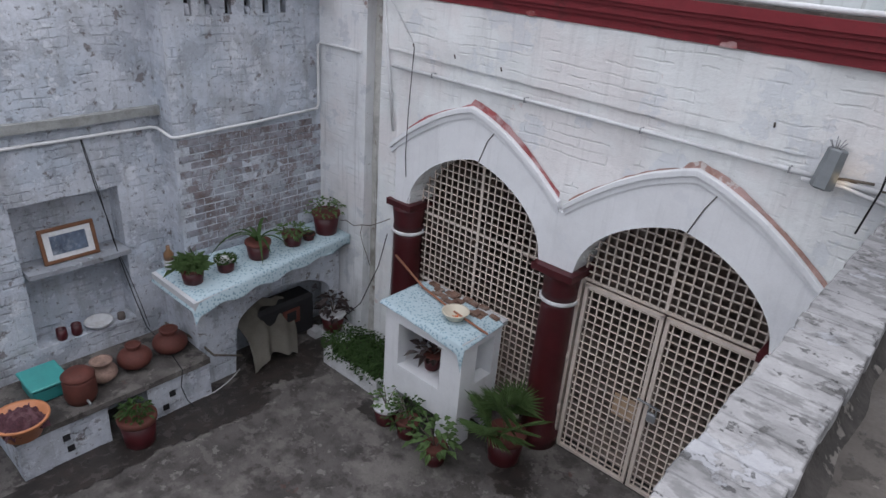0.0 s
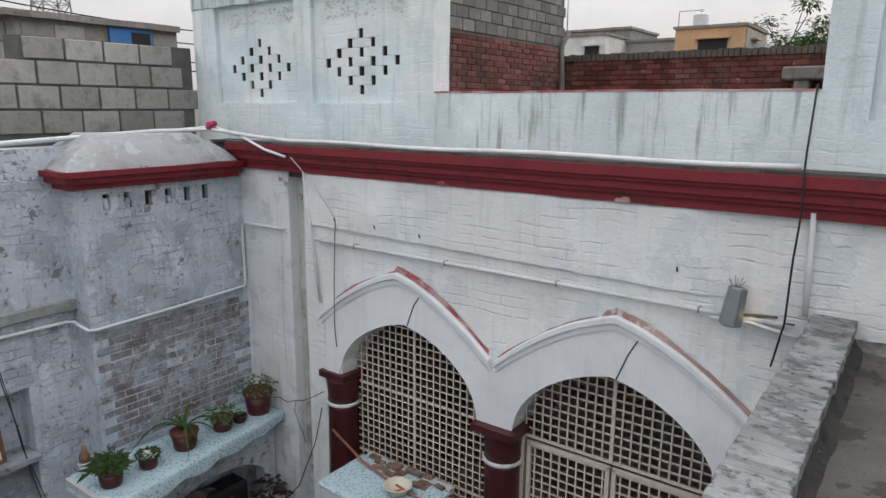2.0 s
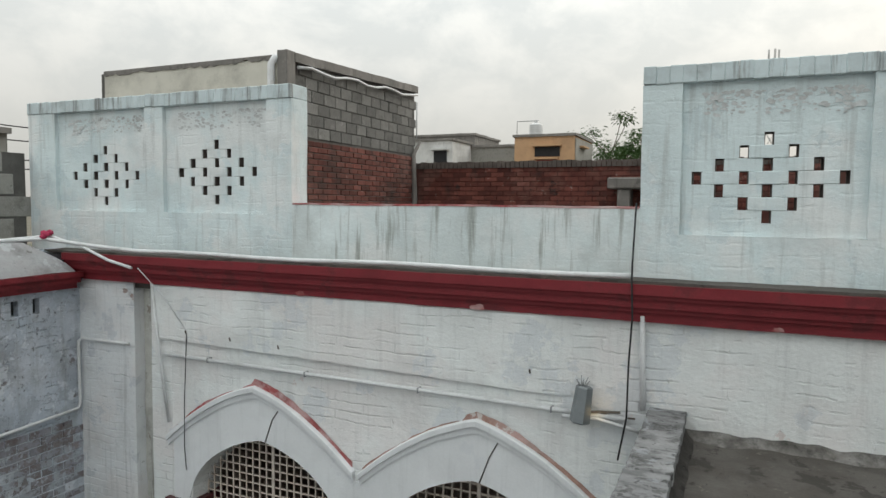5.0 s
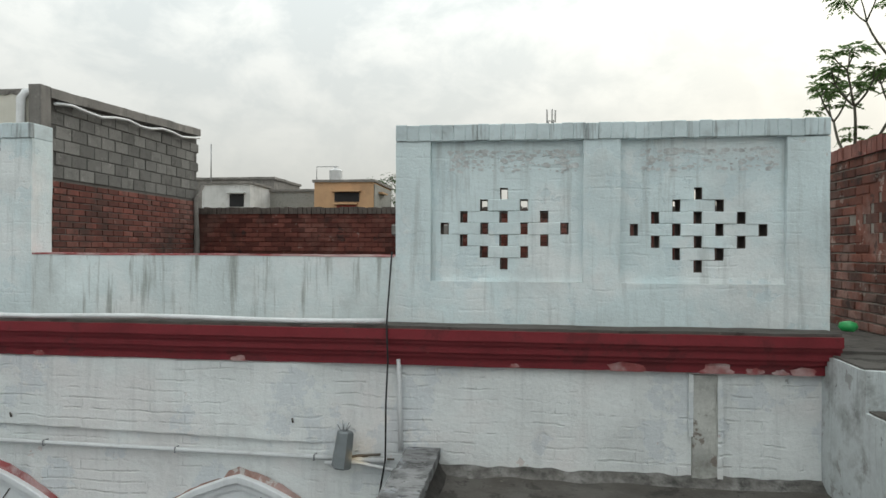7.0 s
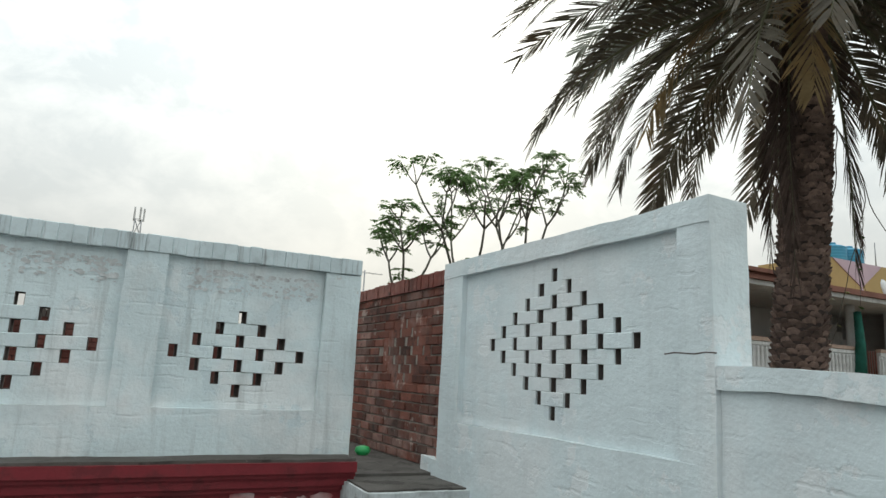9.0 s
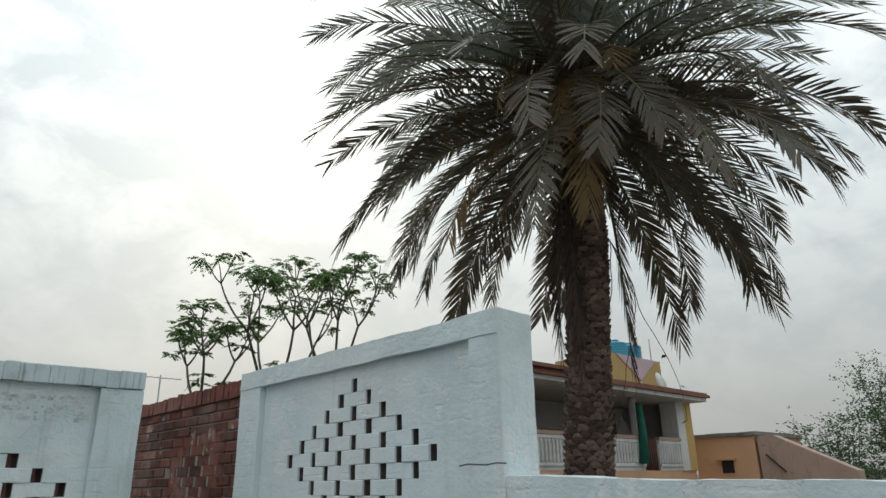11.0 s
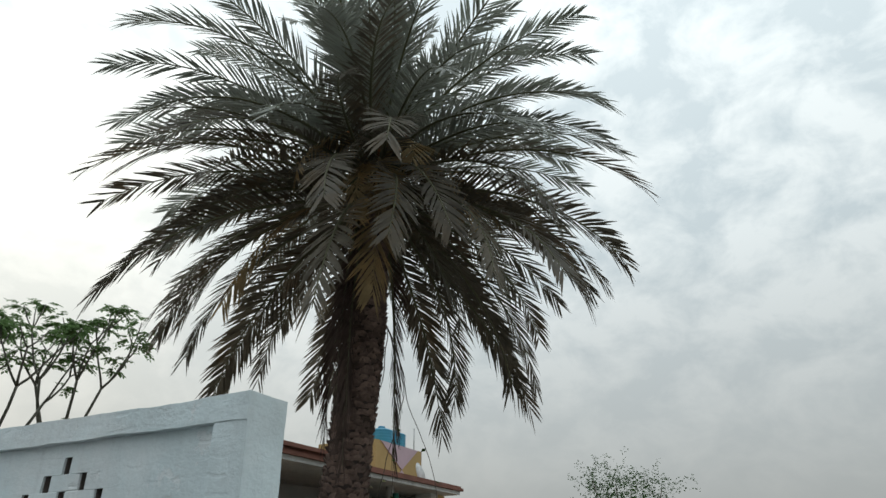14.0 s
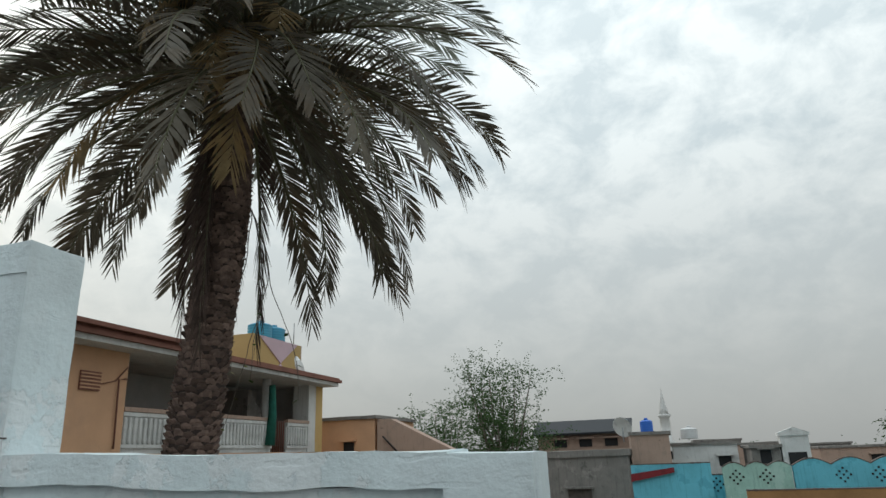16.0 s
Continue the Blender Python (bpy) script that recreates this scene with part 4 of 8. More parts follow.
tube(bm, [(-5.25, 7.85 + 0.3 * i, 6.64 + 0.0135 * i + 0.03 * math.sin(i * 1.7)) for i in range(13)], 0.022, 6)
part("plastic_strip", bm, M["pipe"], neighbour, "torn white plastic sheet edge")
courses("y", -5.33, 7.8, 11.5, 4.80, 5.74, 0.24, 0.083, M["brick"], neighbour, "brick", 0.012, 0.012, 1)
courses("y", -5.33, 7.8, 11.5, 5.74, 6.74, 0.30, 0.165, M["block_dark"], neighbour, "block", 0.012, 0.014, 1)

bm = bmesh.new()
box(bm, -5.5, 4.3, 11.62, 11.85, 4.2, 5.58)
far_brick = tagged(part("wall_brick_far", bm, M["brick"]), "old red brick roof wall with a blackened top", kind="structure")
courses("x", 11.62, -5.3, 1.3, 4.84, 5.50, 0.24, 0.083, M["brick"], far_brick, "brick", 0.012, 0.012, -1)
bm = bmesh.new()
for i in range(116):
    x = -5.4 + i * 0.083
    box(bm, x, x + 0.07, 11.585 + random.uniform(-0.01, 0.01), 11.86, 5.50, 5.61 + random.uniform(-0.012, 0.012))
part("coping", bm, M["mortar_dark"], far_brick, "blackened brick-on-edge coping")["kind"] = "stuff"
bm = bmesh.new()
bev_box(bm, -1.75, -0.7, 11.2, 11.6, 5.12, 5.3, 0.02)
bev_box(bm, -1.6, -1.4, 11.25, 11.6, 4.2, 5.12, 0.02)
bev_box(bm, -1.1, -0.9, 11.25, 11.6, 4.2, 5.12, 0.02)
tagged(part("cement_ledge", bm, M["grey_far"]), "grey cement washing ledge against the brick wall", "ledge")
bm = bmesh.new()
tube(bm, [(-5.28, 11.4, 4.3), (-5.27, 11.42, 5.0), (-5.29, 11.4, 5.75), (-5.2, 11.5, 6.0)], 0.06, 6, 0.03)
tagged(part("drain_stack", bm, M["grey_far"]), "cracked grey cement drain stack in the corner", "drain")

# brick wall beyond the stair
M["brick_old"] = surface("old_dirty_brick", (0.19, 0.072, 0.052), 0.92, 0.3, 10, 80, 0.7, (0.05, 0.036, 0.032), 0.8, 5.0, random_tone=0.45, second=(0.33, 0.27, 0.24), second_amount=0.35, peels=(((0.44, 0.38, 0.34), 6.0, 0.61, 0.6), ((0.05, 0.035, 0.03), 5.0, 0.60, 0.7)))
bm = bmesh.new()
box(bm, 3.27, 3.48, 5.06, 8.6, 4.15, 5.78)
ne_brick = tagged(part("wall_brick_stair", bm, surface("pale_dirty_mortar", (0.29, 0.26, 0.23), 0.95, 0.3, 5, 60, 0.7, (0.10, 0.085, 0.075), 0.7, 4)), "old red brick wall with a brick lattice", kind="structure")


def ne_hole(y, z):
    return abs(z - 5.153) < 0.30 and abs(y - 5.95) < 0.55 - 0.125 * abs(z - 5.153) / 0.081


courses("y", 3.27, 5.05, 8.5, 4.22, 5.68, 0.235, 0.081, M["brick_old"], ne_brick, "brick", 0.013, 0.014, -1, ne_hole)
bm = bmesh.new()
lattice("y", 5.95, 5.153, 3, 0.125, 0.081, 3.263, 0.2, 5.44, 6.46, 4.83, 5.47, bm, ne_brick, M["brick_old"], 0.024)
part("lattice_panel", bm, M["brick_old"], ne_brick)
bm = bmesh.new()
for i in range(42):
    y = 5.07 + i * 0.083
    box(bm, 3.235 + random.uniform(-0.01, 0.01), 3.5, y, y + 0.07, 5.68, 5.80 + random.uniform(-0.012, 0.012))
part("coping", bm, M["brick"], ne_brick)["kind"] = "stuff"
bm = bmesh.new()
rough_box(bm, 3.22, 3.30, 5.02, 5.14, 4.25, 4.72, 0.06, 0.02)
part("broken_end", bm, surface("raw_orange_brick", (0.45, 0.22, 0.08), 0.95, 0.3, 10, 60, 0.8), ne_brick, "raw orange broken brick")
bm = bmesh.new()
tmp = [(0.0, 0.0), (0.05, 0.01), (0.075, 0.05), (0.06, 0.09), (0.02, 0.105), (0.0, 0.105)]
lathe(bm, [(r * 0.8, h * 0.7) for r, h in tmp], 14, (2.60, 5.12, 4.345))
tagged(part("plastic_pot", bm, surface("green_plastic", (0.02, 0.30, 0.08), 0.4, 0.1, 5, 40, 0.05, spec=0.5)), "small bright green plastic pot lying on the ledge", "pot")

# hut and wires behind the block wall
hut = thing("roof_hut", "small grey block hut with a blue metal door", "hut")
bm = bmesh.new()
rough_box(bm, -11.2, -9.0, 4.25, 6.4, 4.3, 5.74, 0.3, 0.01)
part("wall", bm, M["block"], hut)
bm = bmesh.new()
rough_box(bm, -11.4, -8.9, 4.1, 6.4, 5.74, 5.82, 0.25, 0.01)
part("roof_slab", bm, M["grey_far"], hut)
courses("y", -9.0, 4.3, 5.35, 5.0, 5.72, 0.385, 0.235, M["block"], hut, "block", 0.022, 0.016, 1)
courses("y", -9.0, 6.0, 6.45, 5.0, 5.72, 0.385, 0.235, M["block"], hut, "block", 0.022, 0.016, 1)
courses("x", 4.25, -11.2, -9.0, 5.0, 5.72, 0.385, 0.235, M["block"], hut, "block", 0.022, 0.016, -1)
bm = bmesh.new()
box(bm, -9.0, -8.95, 5.38, 5.98, 4.35, 5.72)
door = part("door", bm, surface("blue_door_paint", (0.03, 0.16, 0.42), 0.5, 0.15, 3, 40, 0.1, spec=0.5), hut, "blue painted metal door")
bm = bmesh.new()
# near-black box on the door leaf, in place of an unlit gap
box(bm, -8.955, -8.945, 5.68, 5.95, 4.4, 5.68)
part("opening", bm, M["dark"], door)


def lattice_tower(name, label, x, y, base, top, height, n, r):
    t = thing(name, label, "tower")
    for sx, sy in ((-1, -1), (1, -1), (1, 1), (-1, 1)):
        bm = bmesh.new()
        tube(bm, [(x + sx * base / 2, y + sy * base / 2, 0), (x + sx * top / 2, y + sy * top / 2, height)], r, 5)
        part("leg", bm, M["steel"], t)
    bm = bmesh.new()
    for i in range(n):
        w0, w1 = base + (top - base) * i / n, base + (top - base) * (i + 1) / n
        z0, z1 = height * i / n, height * (i + 1) / n
        c = ((-1, -1), (1, -1), (1, 1), (-1, 1))
        for k in range(4):
            a, b = c[k], c[(k + 1) % 4]
            tube(bm, [(x + a[0] * w0 / 2, y + a[1] * w0 / 2, z0), (x + b[0] * w1 / 2, y + b[1] * w1 / 2, z1)], r * 0.6, 4)
            tube(bm, [(x + b[0] * w0 / 2, y + b[1] * w0 / 2, z0), (x + a[0] * w1 / 2, y + a[1] * w1 / 2, z1)], r * 0.6, 4)
            tube(bm, [(x + a[0] * w1 / 2, y + a[1] * w1 / 2, z1), (x + b[0] * w1 / 2, y + b[1] * w1 / 2, z1)], r * 0.6, 4)
    part("bracing", bm, M["steel"], t)
    return t


lattice_tower("lattice_tower", "tall grey steel lattice telecom tower", -70, 32.5, 3.7, 0.7, 34, 24, 0.085)
lattice_tower("antenna_mast", "distant thin antenna mast with panels", 2.5, 60, 1.2, 0.5, 16.4, 12, 0.04)
for i in range(5):
    bm = bmesh.new()
    a = i * 1.25
    bev_box(bm, 2.5 + 0.4 * math.cos(a) - 0.07, 2.5 + 0.4 * math.cos(a) + 0.07, 60 + 0.4 * math.sin(a), 60.1 + 0.4 * math.sin(a), 16.3, 17.4, 0.01)
    part("antenna_panel", bm, M["pale"], bpy.data.objects["antenna_mast"])
for i, (za, zb) in enumerate(((7.45, 6.9), (7.0, 6.55), (6.3, 6.1), (5.7, 6.0))):
    bm = bmesh.new()
    tube(bm, [(-18, 4 + 1.4 * k, za + (zb - za) * k / 9 - 0.25 * math.sin(math.pi * k / 9)) for k in range(10)], 0.018, 5)
    tagged(part("power_cable", bm, M["dark"]), "thin black overhead power cable", "cable", "overhead cables")


# ---- trees
def leafy_tree(name, label, at, height, spread, stems, seed, leaf_mat, leaf=0.09, clumps=14, per=34, bare=0.35):
    """Thin forking stems that carry loose clumps of small leaves at their ends."""
    rnd = random.Random(seed)
    t = thing(name, label, "tree", at=at)
    base = Vector(at)
    bm, ends = bmesh.new(), []

    def grow(p, d, length, r, depth):
        pts, q = [p], p
        for k in range(4):
            d = (d + Vector((rnd.uniform(-0.2, 0.2), rnd.uniform(-0.2, 0.2), 0.12))).normalized()
            q = q + d * length / 4
            pts.append(q)
        tube(bm, pts, r, 6, r * 0.6)
        if depth == 0:
            ends.append((q, d))
            return
        for k in range(rnd.choice((2, 3))):
            a = rnd.uniform(0, 6.283)
            side = Vector((math.cos(a), math.sin(a), rnd.uniform(-0.1, 0.45)))
            grow(q, (d * 0.75 + side * spread).normalized(), length * rnd.uniform(0.5, 0.75), r * 0.55, depth - 1)
        if rnd.random() < 0.6:
            ends.append((pts[2] + Vector((rnd.uniform(-.2, .2), rnd.uniform(-.2, .2), 0.1)), d))

    for s in range(stems):
        a = 6.283 * s / stems + rnd.uniform(-0.4, 0.4)
        grow(base, Vector((math.cos(a) * bare, math.sin(a) * bare, 1)).normalized(), height * 0.45, height * 0.011, 2 if stems > 2 else 3)
    part("trunk", bm, M["bark"], t, "thin grey forking stems")
    verts, faces = [], []
    for q, d in ends:
        for c in range(clumps // 7 + 1):
            o = q + Vector((rnd.gauss(0, 0.16), rnd.gauss(0, 0.16), rnd.gauss(0.03, 0.08))) * height * 0.12
            for k in range(per):
                a, tilt = rnd.uniform(0, 6.283), rnd.uniform(-0.7, 0.35)
                out = Vector((math.cos(a) * math.cos(tilt), math.sin(a) * math.cos(tilt), math.sin(tilt)))
                side = Vector((-math.sin(a), math.cos(a), rnd.uniform(-0.3, 0.3)))
                l = leaf * rnd.uniform(0.6, 1.4)
                s0 = o + out * rnd.uniform(0.0, leaf * 3.4) + Vector((0, 0, rnd.uniform(-0.5, 0.5) * leaf))
                n = len(verts)
                verts += [s0, s0 + out * l * 0.5 + side * l * 0.28, s0 + out * l + Vector((0, 0, -l * 0.25)), s0 + out * l * 0.5 - side * l * 0.28]
                faces.append((n, n + 1, n + 2, n + 3))
    me = bpy.data.meshes.new("crown")
    me.from_pydata([v - base for v in verts], [], faces)
    me.materials.append(leaf_mat)
    crown = new("crown", me)
    crown.parent = t
    return t


def rosette(verts, faces, rnd, o, reach, count, leaf):
    """A flat loose rosette of drooping compound leaves round the end of a twig."""
    for k in range(count):
        a, up = rnd.uniform(0, 6.283), rnd.uniform(-0.25, 0.55)
        out = Vector((math.cos(a), math.sin(a), up)).normalized()
        side = Vector((-math.sin(a), math.cos(a), 0))
        long = reach * rnd.uniform(0.55, 1.1)
        for j in range(9):
            s = 0.35 + 0.65 * j / 8
            p = o + out * long * s + Vector((0, 0, -0.35 * long * s * s))
            for hand in ((-1, 1) if j < 8 else (0,)):
                d = (out * 0.6 + side * hand + Vector((0, 0, rnd.uniform(-0.5, 0.1)))).normalized()
                l = leaf * rnd.uniform(0.7, 1.25)
                w = d.cross(Vector((rnd.uniform(-0.4, 0.4), rnd.uniform(-0.4, 0.4), 1))).normalized() * l * 0.30
                n = len(verts)
                verts += [p, p + d * l * 0.5 + w, p + d * l + Vector((0, 0, -l * 0.2)), p + d * l * 0.5 - w]
                faces.append((n, n + 1, n + 2, n + 3))


def umbrella_tree(name, label, at, height, stems, seed, leaf_mat, fork=0.62, wide=0.5, reach=0.42, leaf=0.085, levels=2):
    """Long bare stems that fork high up and end in flat rosettes of leaves."""
    rnd = random.Random(seed)
    t = thing(name, label, "tree", at=at)
    base = Vector(at)
    bm, verts, faces = bmesh.new(), [], []

    def grow(p, d, length, r, depth):
        pts = [p]
        for k in range(5):
            d = (d + Vector((rnd.uniform(-0.10, 0.10), rnd.uniform(-0.10, 0.10), 0.13))).normalized()
            p = p + d * length / 5
            pts.append(p)
        tube(bm, pts, r, 6, r * 0.65)
        if depth == 0:
            rosette(verts, faces, rnd, p, reach * rnd.uniform(0.7, 1.1), 8, leaf)
            return
        turn = rnd.uniform(0, 6.283)
        for k in range(rnd.choice((2, 3, 3))):
            a = turn + 2.2 * k + rnd.uniform(-0.4, 0.4)
            side = Vector((math.cos(a), math.sin(a), rnd.uniform(-0.05, 0.25)))
            grow(p, (d * 0.8 + side * wide).normalized(), length * rnd.uniform(0.38, 0.62), r * 0.62, depth - 1)
        if rnd.random() < 0.7:
            rosette(verts, faces, rnd, pts[3] + Vector((rnd.uniform(-.25, .25), rnd.uniform(-.25, .25), 0.05)), reach * 0.7, 6, leaf)

    trunk_top = base + Vector((0, 0, height * fork))
    tube(bm, [base, base + Vector((0.05, 0, height * fork * 0.5)), trunk_top], height * 0.012, 8, height * 0.008)
    for k in range(stems):
        a = 6.283 * k / stems + rnd.uniform(-0.5, 0.5)
        grow(trunk_top, Vector((math.cos(a) * wide, math.sin(a) * wide, 1)).normalized(), height * (1 - fork) * 0.62, height * 0.0042, levels)
    part("trunk", bm, M["bark_green"], t, "thin grey forking stems")
    me = bpy.data.meshes.new("crown")
    me.from_pydata([v - base for v in verts], [], faces)
    me.materials.append(leaf_mat)
    new("crown", me).parent = t
    return t


def bushy_tree(name, label, at, height, girth, seed, leaf_mat, leaf=0.11, sprays=420):
    """A rounded open crown: branches from a short trunk, each twig set with small leaves, with gaps between."""
    rnd = random.Random(seed)
    t = thing(name, label, "tree", at=at)
    base = Vector(at)
    bm, verts, faces, twigs = bmesh.new(), [], [], []
    tube(bm, [base + Vector((0, 0, z)) for z in (0, height * 0.3, height * 0.55)], height * 0.02, 8, height * 0.012)
    for k in range(16):
        a, z0 = 2.4 * k + rnd.uniform(-0.3, 0.3), height * (0.42 + 0.02 * (k % 7))
        tip = base + Vector((math.cos(a) * girth * rnd.uniform(0.35, 1.0), math.sin(a) * girth * rnd.uniform(0.35, 1.0), height * rnd.uniform(0.60, 1.0)))
        root = base + Vector((0, 0, z0))
        bend = (root + tip) / 2 + Vector((math.cos(a), math.sin(a), -0.6)) * girth * 0.12
        pts = [root, (root + bend) / 2, bend, (bend + tip) / 2, tip]
        tube(bm, pts, height * 0.008, 5, height * 0.002)
        twigs += pts[2:]
    part("trunk", bm, M["bark"], t, "grey trunk and branches")
    for k in range(sprays):
        o = rnd.choice(twigs) + Vector((rnd.gauss(0, 0.20), rnd.gauss(0, 0.20), rnd.gauss(0.05, 0.16))) * girth
        d = Vector((rnd.uniform(-1, 1), rnd.uniform(-1, 1), rnd.uniform(-0.2, 0.8))).normalized()
        for j in range(11):
            p = o + d * 0.055 * j * leaf / 0.11 * 1.3 + Vector((rnd.gauss(0, 0.05), rnd.gauss(0, 0.05), rnd.gauss(0, 0.04)))
            q = Vector((rnd.uniform(-1, 1), rnd.uniform(-1, 1), rnd.uniform(-0.6, 0.5))).normalized()
            l = leaf * rnd.uniform(0.6, 1.3)
            w = q.orthogonal().normalized() * l * 0.3
            n = len(verts)
            verts += [p, p + q * l * 0.5 + w, p + q * l, p + q * l * 0.5 - w]
            faces.append((n, n + 1, n + 2, n + 3))
    me = bpy.data.meshes.new("crown")
    me.from_pydata([v - base for v in verts], [], faces)
    me.materials.append(leaf_mat)
    new("crown", me).parent = t
    return t


M["bark_green"] = surface("grey_green_bark", (0.13, 0.125, 0.10), 0.85, 0.25, 10, 60, 0.4)
umbrella_tree("tree", "slender young tree with pale green leaf rosettes", (8.4, 14.0, 0.0), 9.75, 4, 12, M["leaf_light"], 0.66, 0.80)
umbrella_tree("tree", "slender forking tree with sparse green leaves", (10.1, 14.3, 0.0), 10.2, 4, 7, M["leaf_light"], 0.68, 0.62)
umbrella_tree("tree", "low leaning young tree behind the brick wall", (6.7, 14.0, 0.0), 8.5, 3, 3, M["leaf_light"], 0.76, 0.85, 0.38)
bushy_tree("tree", "grey-green bushy tree behind low houses", (31.5, 7.25, 0.0), 8.6, 2.1, 5, M["leaf"], 0.11, 1250)
bushy_tree("tree", "low rounded green tree between the roofs", (35.5, 11.4, 0.0), 7.3, 1.7, 9, M["leaf"], 0.13, 600)
leafy_tree("tree", "sparse tree behind the orange house", (-6.2, 38.5, 0.0), 10.4, 0.6, 3, 15, M["leaf"], 0.2, 14, 30, 0.25)
leafy_tree("tree", "green tree beside the orange house", (-4.4, 33.5, 0.0), 8.6, 0.5, 3, 16, M["leaf"], 0.2, 14, 40, 0.15)
leafy_tree("tree", "dark tree at the edge of the roofs", (29.5, -8.2, 0.0), 6.6, 0.6, 3, 31, M["leaf"], 0.16, 14, 34, 0.25)

# ---- date palm
PALM = (7.965, 5.085)
palm = thing("date_palm", "tall date palm with dark drooping fronds and rough trunk", "palm tree", at=(PALM[0], PALM[1], 0))
CROWN = 10.45


def lean(z):
    s = max(0.0, 8.0 - z) / 8.0
    return (-0.36 * s + 0.03 * math.sin(z * 0.6), 0.60 * s)


def girth(z):
    """The trunk's radius, wider towards the foot."""
    return 0.275 - 0.055 * min(1.0, max(0.0, (z - 5.0) / 4.0))


bm = bmesh.new()
rings = []
for z in np.linspace(-0.1, CROWN, 30):
    rings.append([bm.verts.new((PALM[0] + lean(z)[0] + girth(z) * math.cos(k * math.pi / 9), PALM[1] + lean(z)[1] + girth(z) * math.sin(k * math.pi / 9), z)) for k in range(18)])
for a, b in zip(rings, rings[1:]):
    for k in range(18):
        bm.faces.new((a[k], a[(k + 1) % 18], b[(k + 1) % 18], b[k])).smooth = True
bm.faces.new(rings[0][::-1]), bm.faces.new(rings[-1])
part("trunk", bm, M["trunk"], palm)
rnd = random.Random(4)
bm = bmesh.new()
row = 0
z = 3.6
while z < CROWN - 0.1:
    for k in range(14):
        a = 6.283 * (k + 0.5 * (row % 2)) / 14 + row * 0.06 + rnd.uniform(-0.05, 0.05)
        r = girth(z)
        zz = z + rnd.uniform(-0.02, 0.02)
        c, s = math.cos(a), math.sin(a)
        x0, y0 = PALM[0] + lean(zz)[0], PALM[1] + lean(zz)[1]
        w, h, o = 0.078 * rnd.uniform(0.85, 1.2), 0.085 * rnd.uniform(0.8, 1.15), 0.040 * rnd.uniform(0.6, 1.4)
        skew = rnd.uniform(-0.03, 0.03)
        p = [(r - 0.012, -w, 0), (r - 0.012, w, 0), (r + o * 0.5, -w * 0.85, h * 0.5), (r + o * 0.5, w * 0.85, h * 0.5), (r + o, -w * 0.5 + skew, h * 0.86), (r + o * 0.9, w * 0.5 + skew, h * rnd.uniform(0.75, 0.95)), (r - 0.01, skew, h)]
        v = [bm.verts.new((x0 + q[0] * c - q[1] * s, y0 + q[0] * s + q[1] * c, zz + q[2])) for q in p]
        for f in ((0, 1, 3, 2), (2, 3, 5, 4), (4, 5, 6), (0, 2, 4, 6), (1, 6, 5, 3)):
            bm.faces.new([v[i] for i in f])
    z += 0.070
    row += 1
tagged(part("bark_relief", bm, surface("cut_leaf_base", (0.235, 0.165, 0.14), 0.9, 0.3, 25, 90, 0.7, (0.06, 0.045, 0.04), 0.7, 6, random_tone=0.55, island=True), palm, "rough diamond pattern of cut leaf bases"), kind="stuff")


def frond_mesh(e0, e1, length, seed, dry=False, n=88, mat="frond", late=1.6):
    """One feather frond along +x from the crown's middle, its slope going from e0 to e1 degrees, and its stalk."""
    r = random.Random(seed)
    stalk, verts, faces = bmesh.new(), [], []
    p, pts, dirs = Vector((0, 0, 0)), [], []
    sway, phase = r.uniform(-0.22, 0.22), r.uniform(0, 6)
    for i in range(n + 1):
        s = i / n
        th = radians(e0 + (e1 - e0) * s ** late)
        d = Vector((math.cos(th), sway * s, math.sin(th))).normalized()
        pts.append(p.copy()), dirs.append(d)
        p += d * length / n
    tube(stalk, pts[::4], 0.034, 5, 0.004)
    gaps = [r.uniform(0.25, 1.0) for _ in range(3)]
    for i in range(int(n * 0.16), n + 1):
        s = i / n
        d = dirs[i]
        side_v = Vector((0, 0, 1)).cross(d)
        side_v = side_v.normalized() if side_v.length > 0.2 else Vector((0, 1, 0))
        upv = d.cross(side_v)
        ll = 0.52 * math.sin(math.pi * min(1.0, 0.16 + 0.70 * s)) ** 0.8 + 0.05
        if s < 0.3:
            ll *= 0.45 + 1.8 * (s - 0.16) + 0.3
        for side in (-1, 1):
            if r.random() < (0.16 if dry else 0.05) or any(abs(s - g) < 0.012 for g in gaps):
                continue
            l = ll * r.uniform(0.82, 1.12)
            f = radians(52 - 26 * s + r.uniform(-6, 6))
            lift = 0.42 - 0.35 * s + r.uniform(-0.14, 0.14) + 0.18 * math.sin(9 * s + phase)
            if dry:
                lift -= 0.35
            o = (d * math.cos(f) + side_v * side * math.sin(f) + upv * lift * math.sin(f)).normalized()
            droop = Vector((0, 0, -1)) * l * r.uniform(0.04, 0.20)
            a = pts[i] + d * r.uniform(-0.4, 0.4) * length / n
            w = d.cross(o).cross(o).normalized() * r.uniform(0.012, 0.018)
            k = len(verts)
            q1, q2 = a + o * l * 0.35 + droop * 0.1, a + o * l * 0.72 + droop * 0.45
            verts += [a + w * 0.4, a - w * 0.4, q1 - w, q1 + w, q2 - w * 0.8, q2 + w * 0.8, a + o * l + droop]
            faces += [(k, k + 1, k + 2, k + 3), (k + 3, k + 2, k + 4, k + 5), (k + 5, k + 4, k + 6)]
    me = bpy.data.meshes.new("frond")
    me.from_pydata(verts, [], faces)
    me.materials.append(M["frond_dry"] if dry else M[mat])
    return mesh(stalk, M["rachis"] if not dry else M["frond_dry"], "stalk"), me


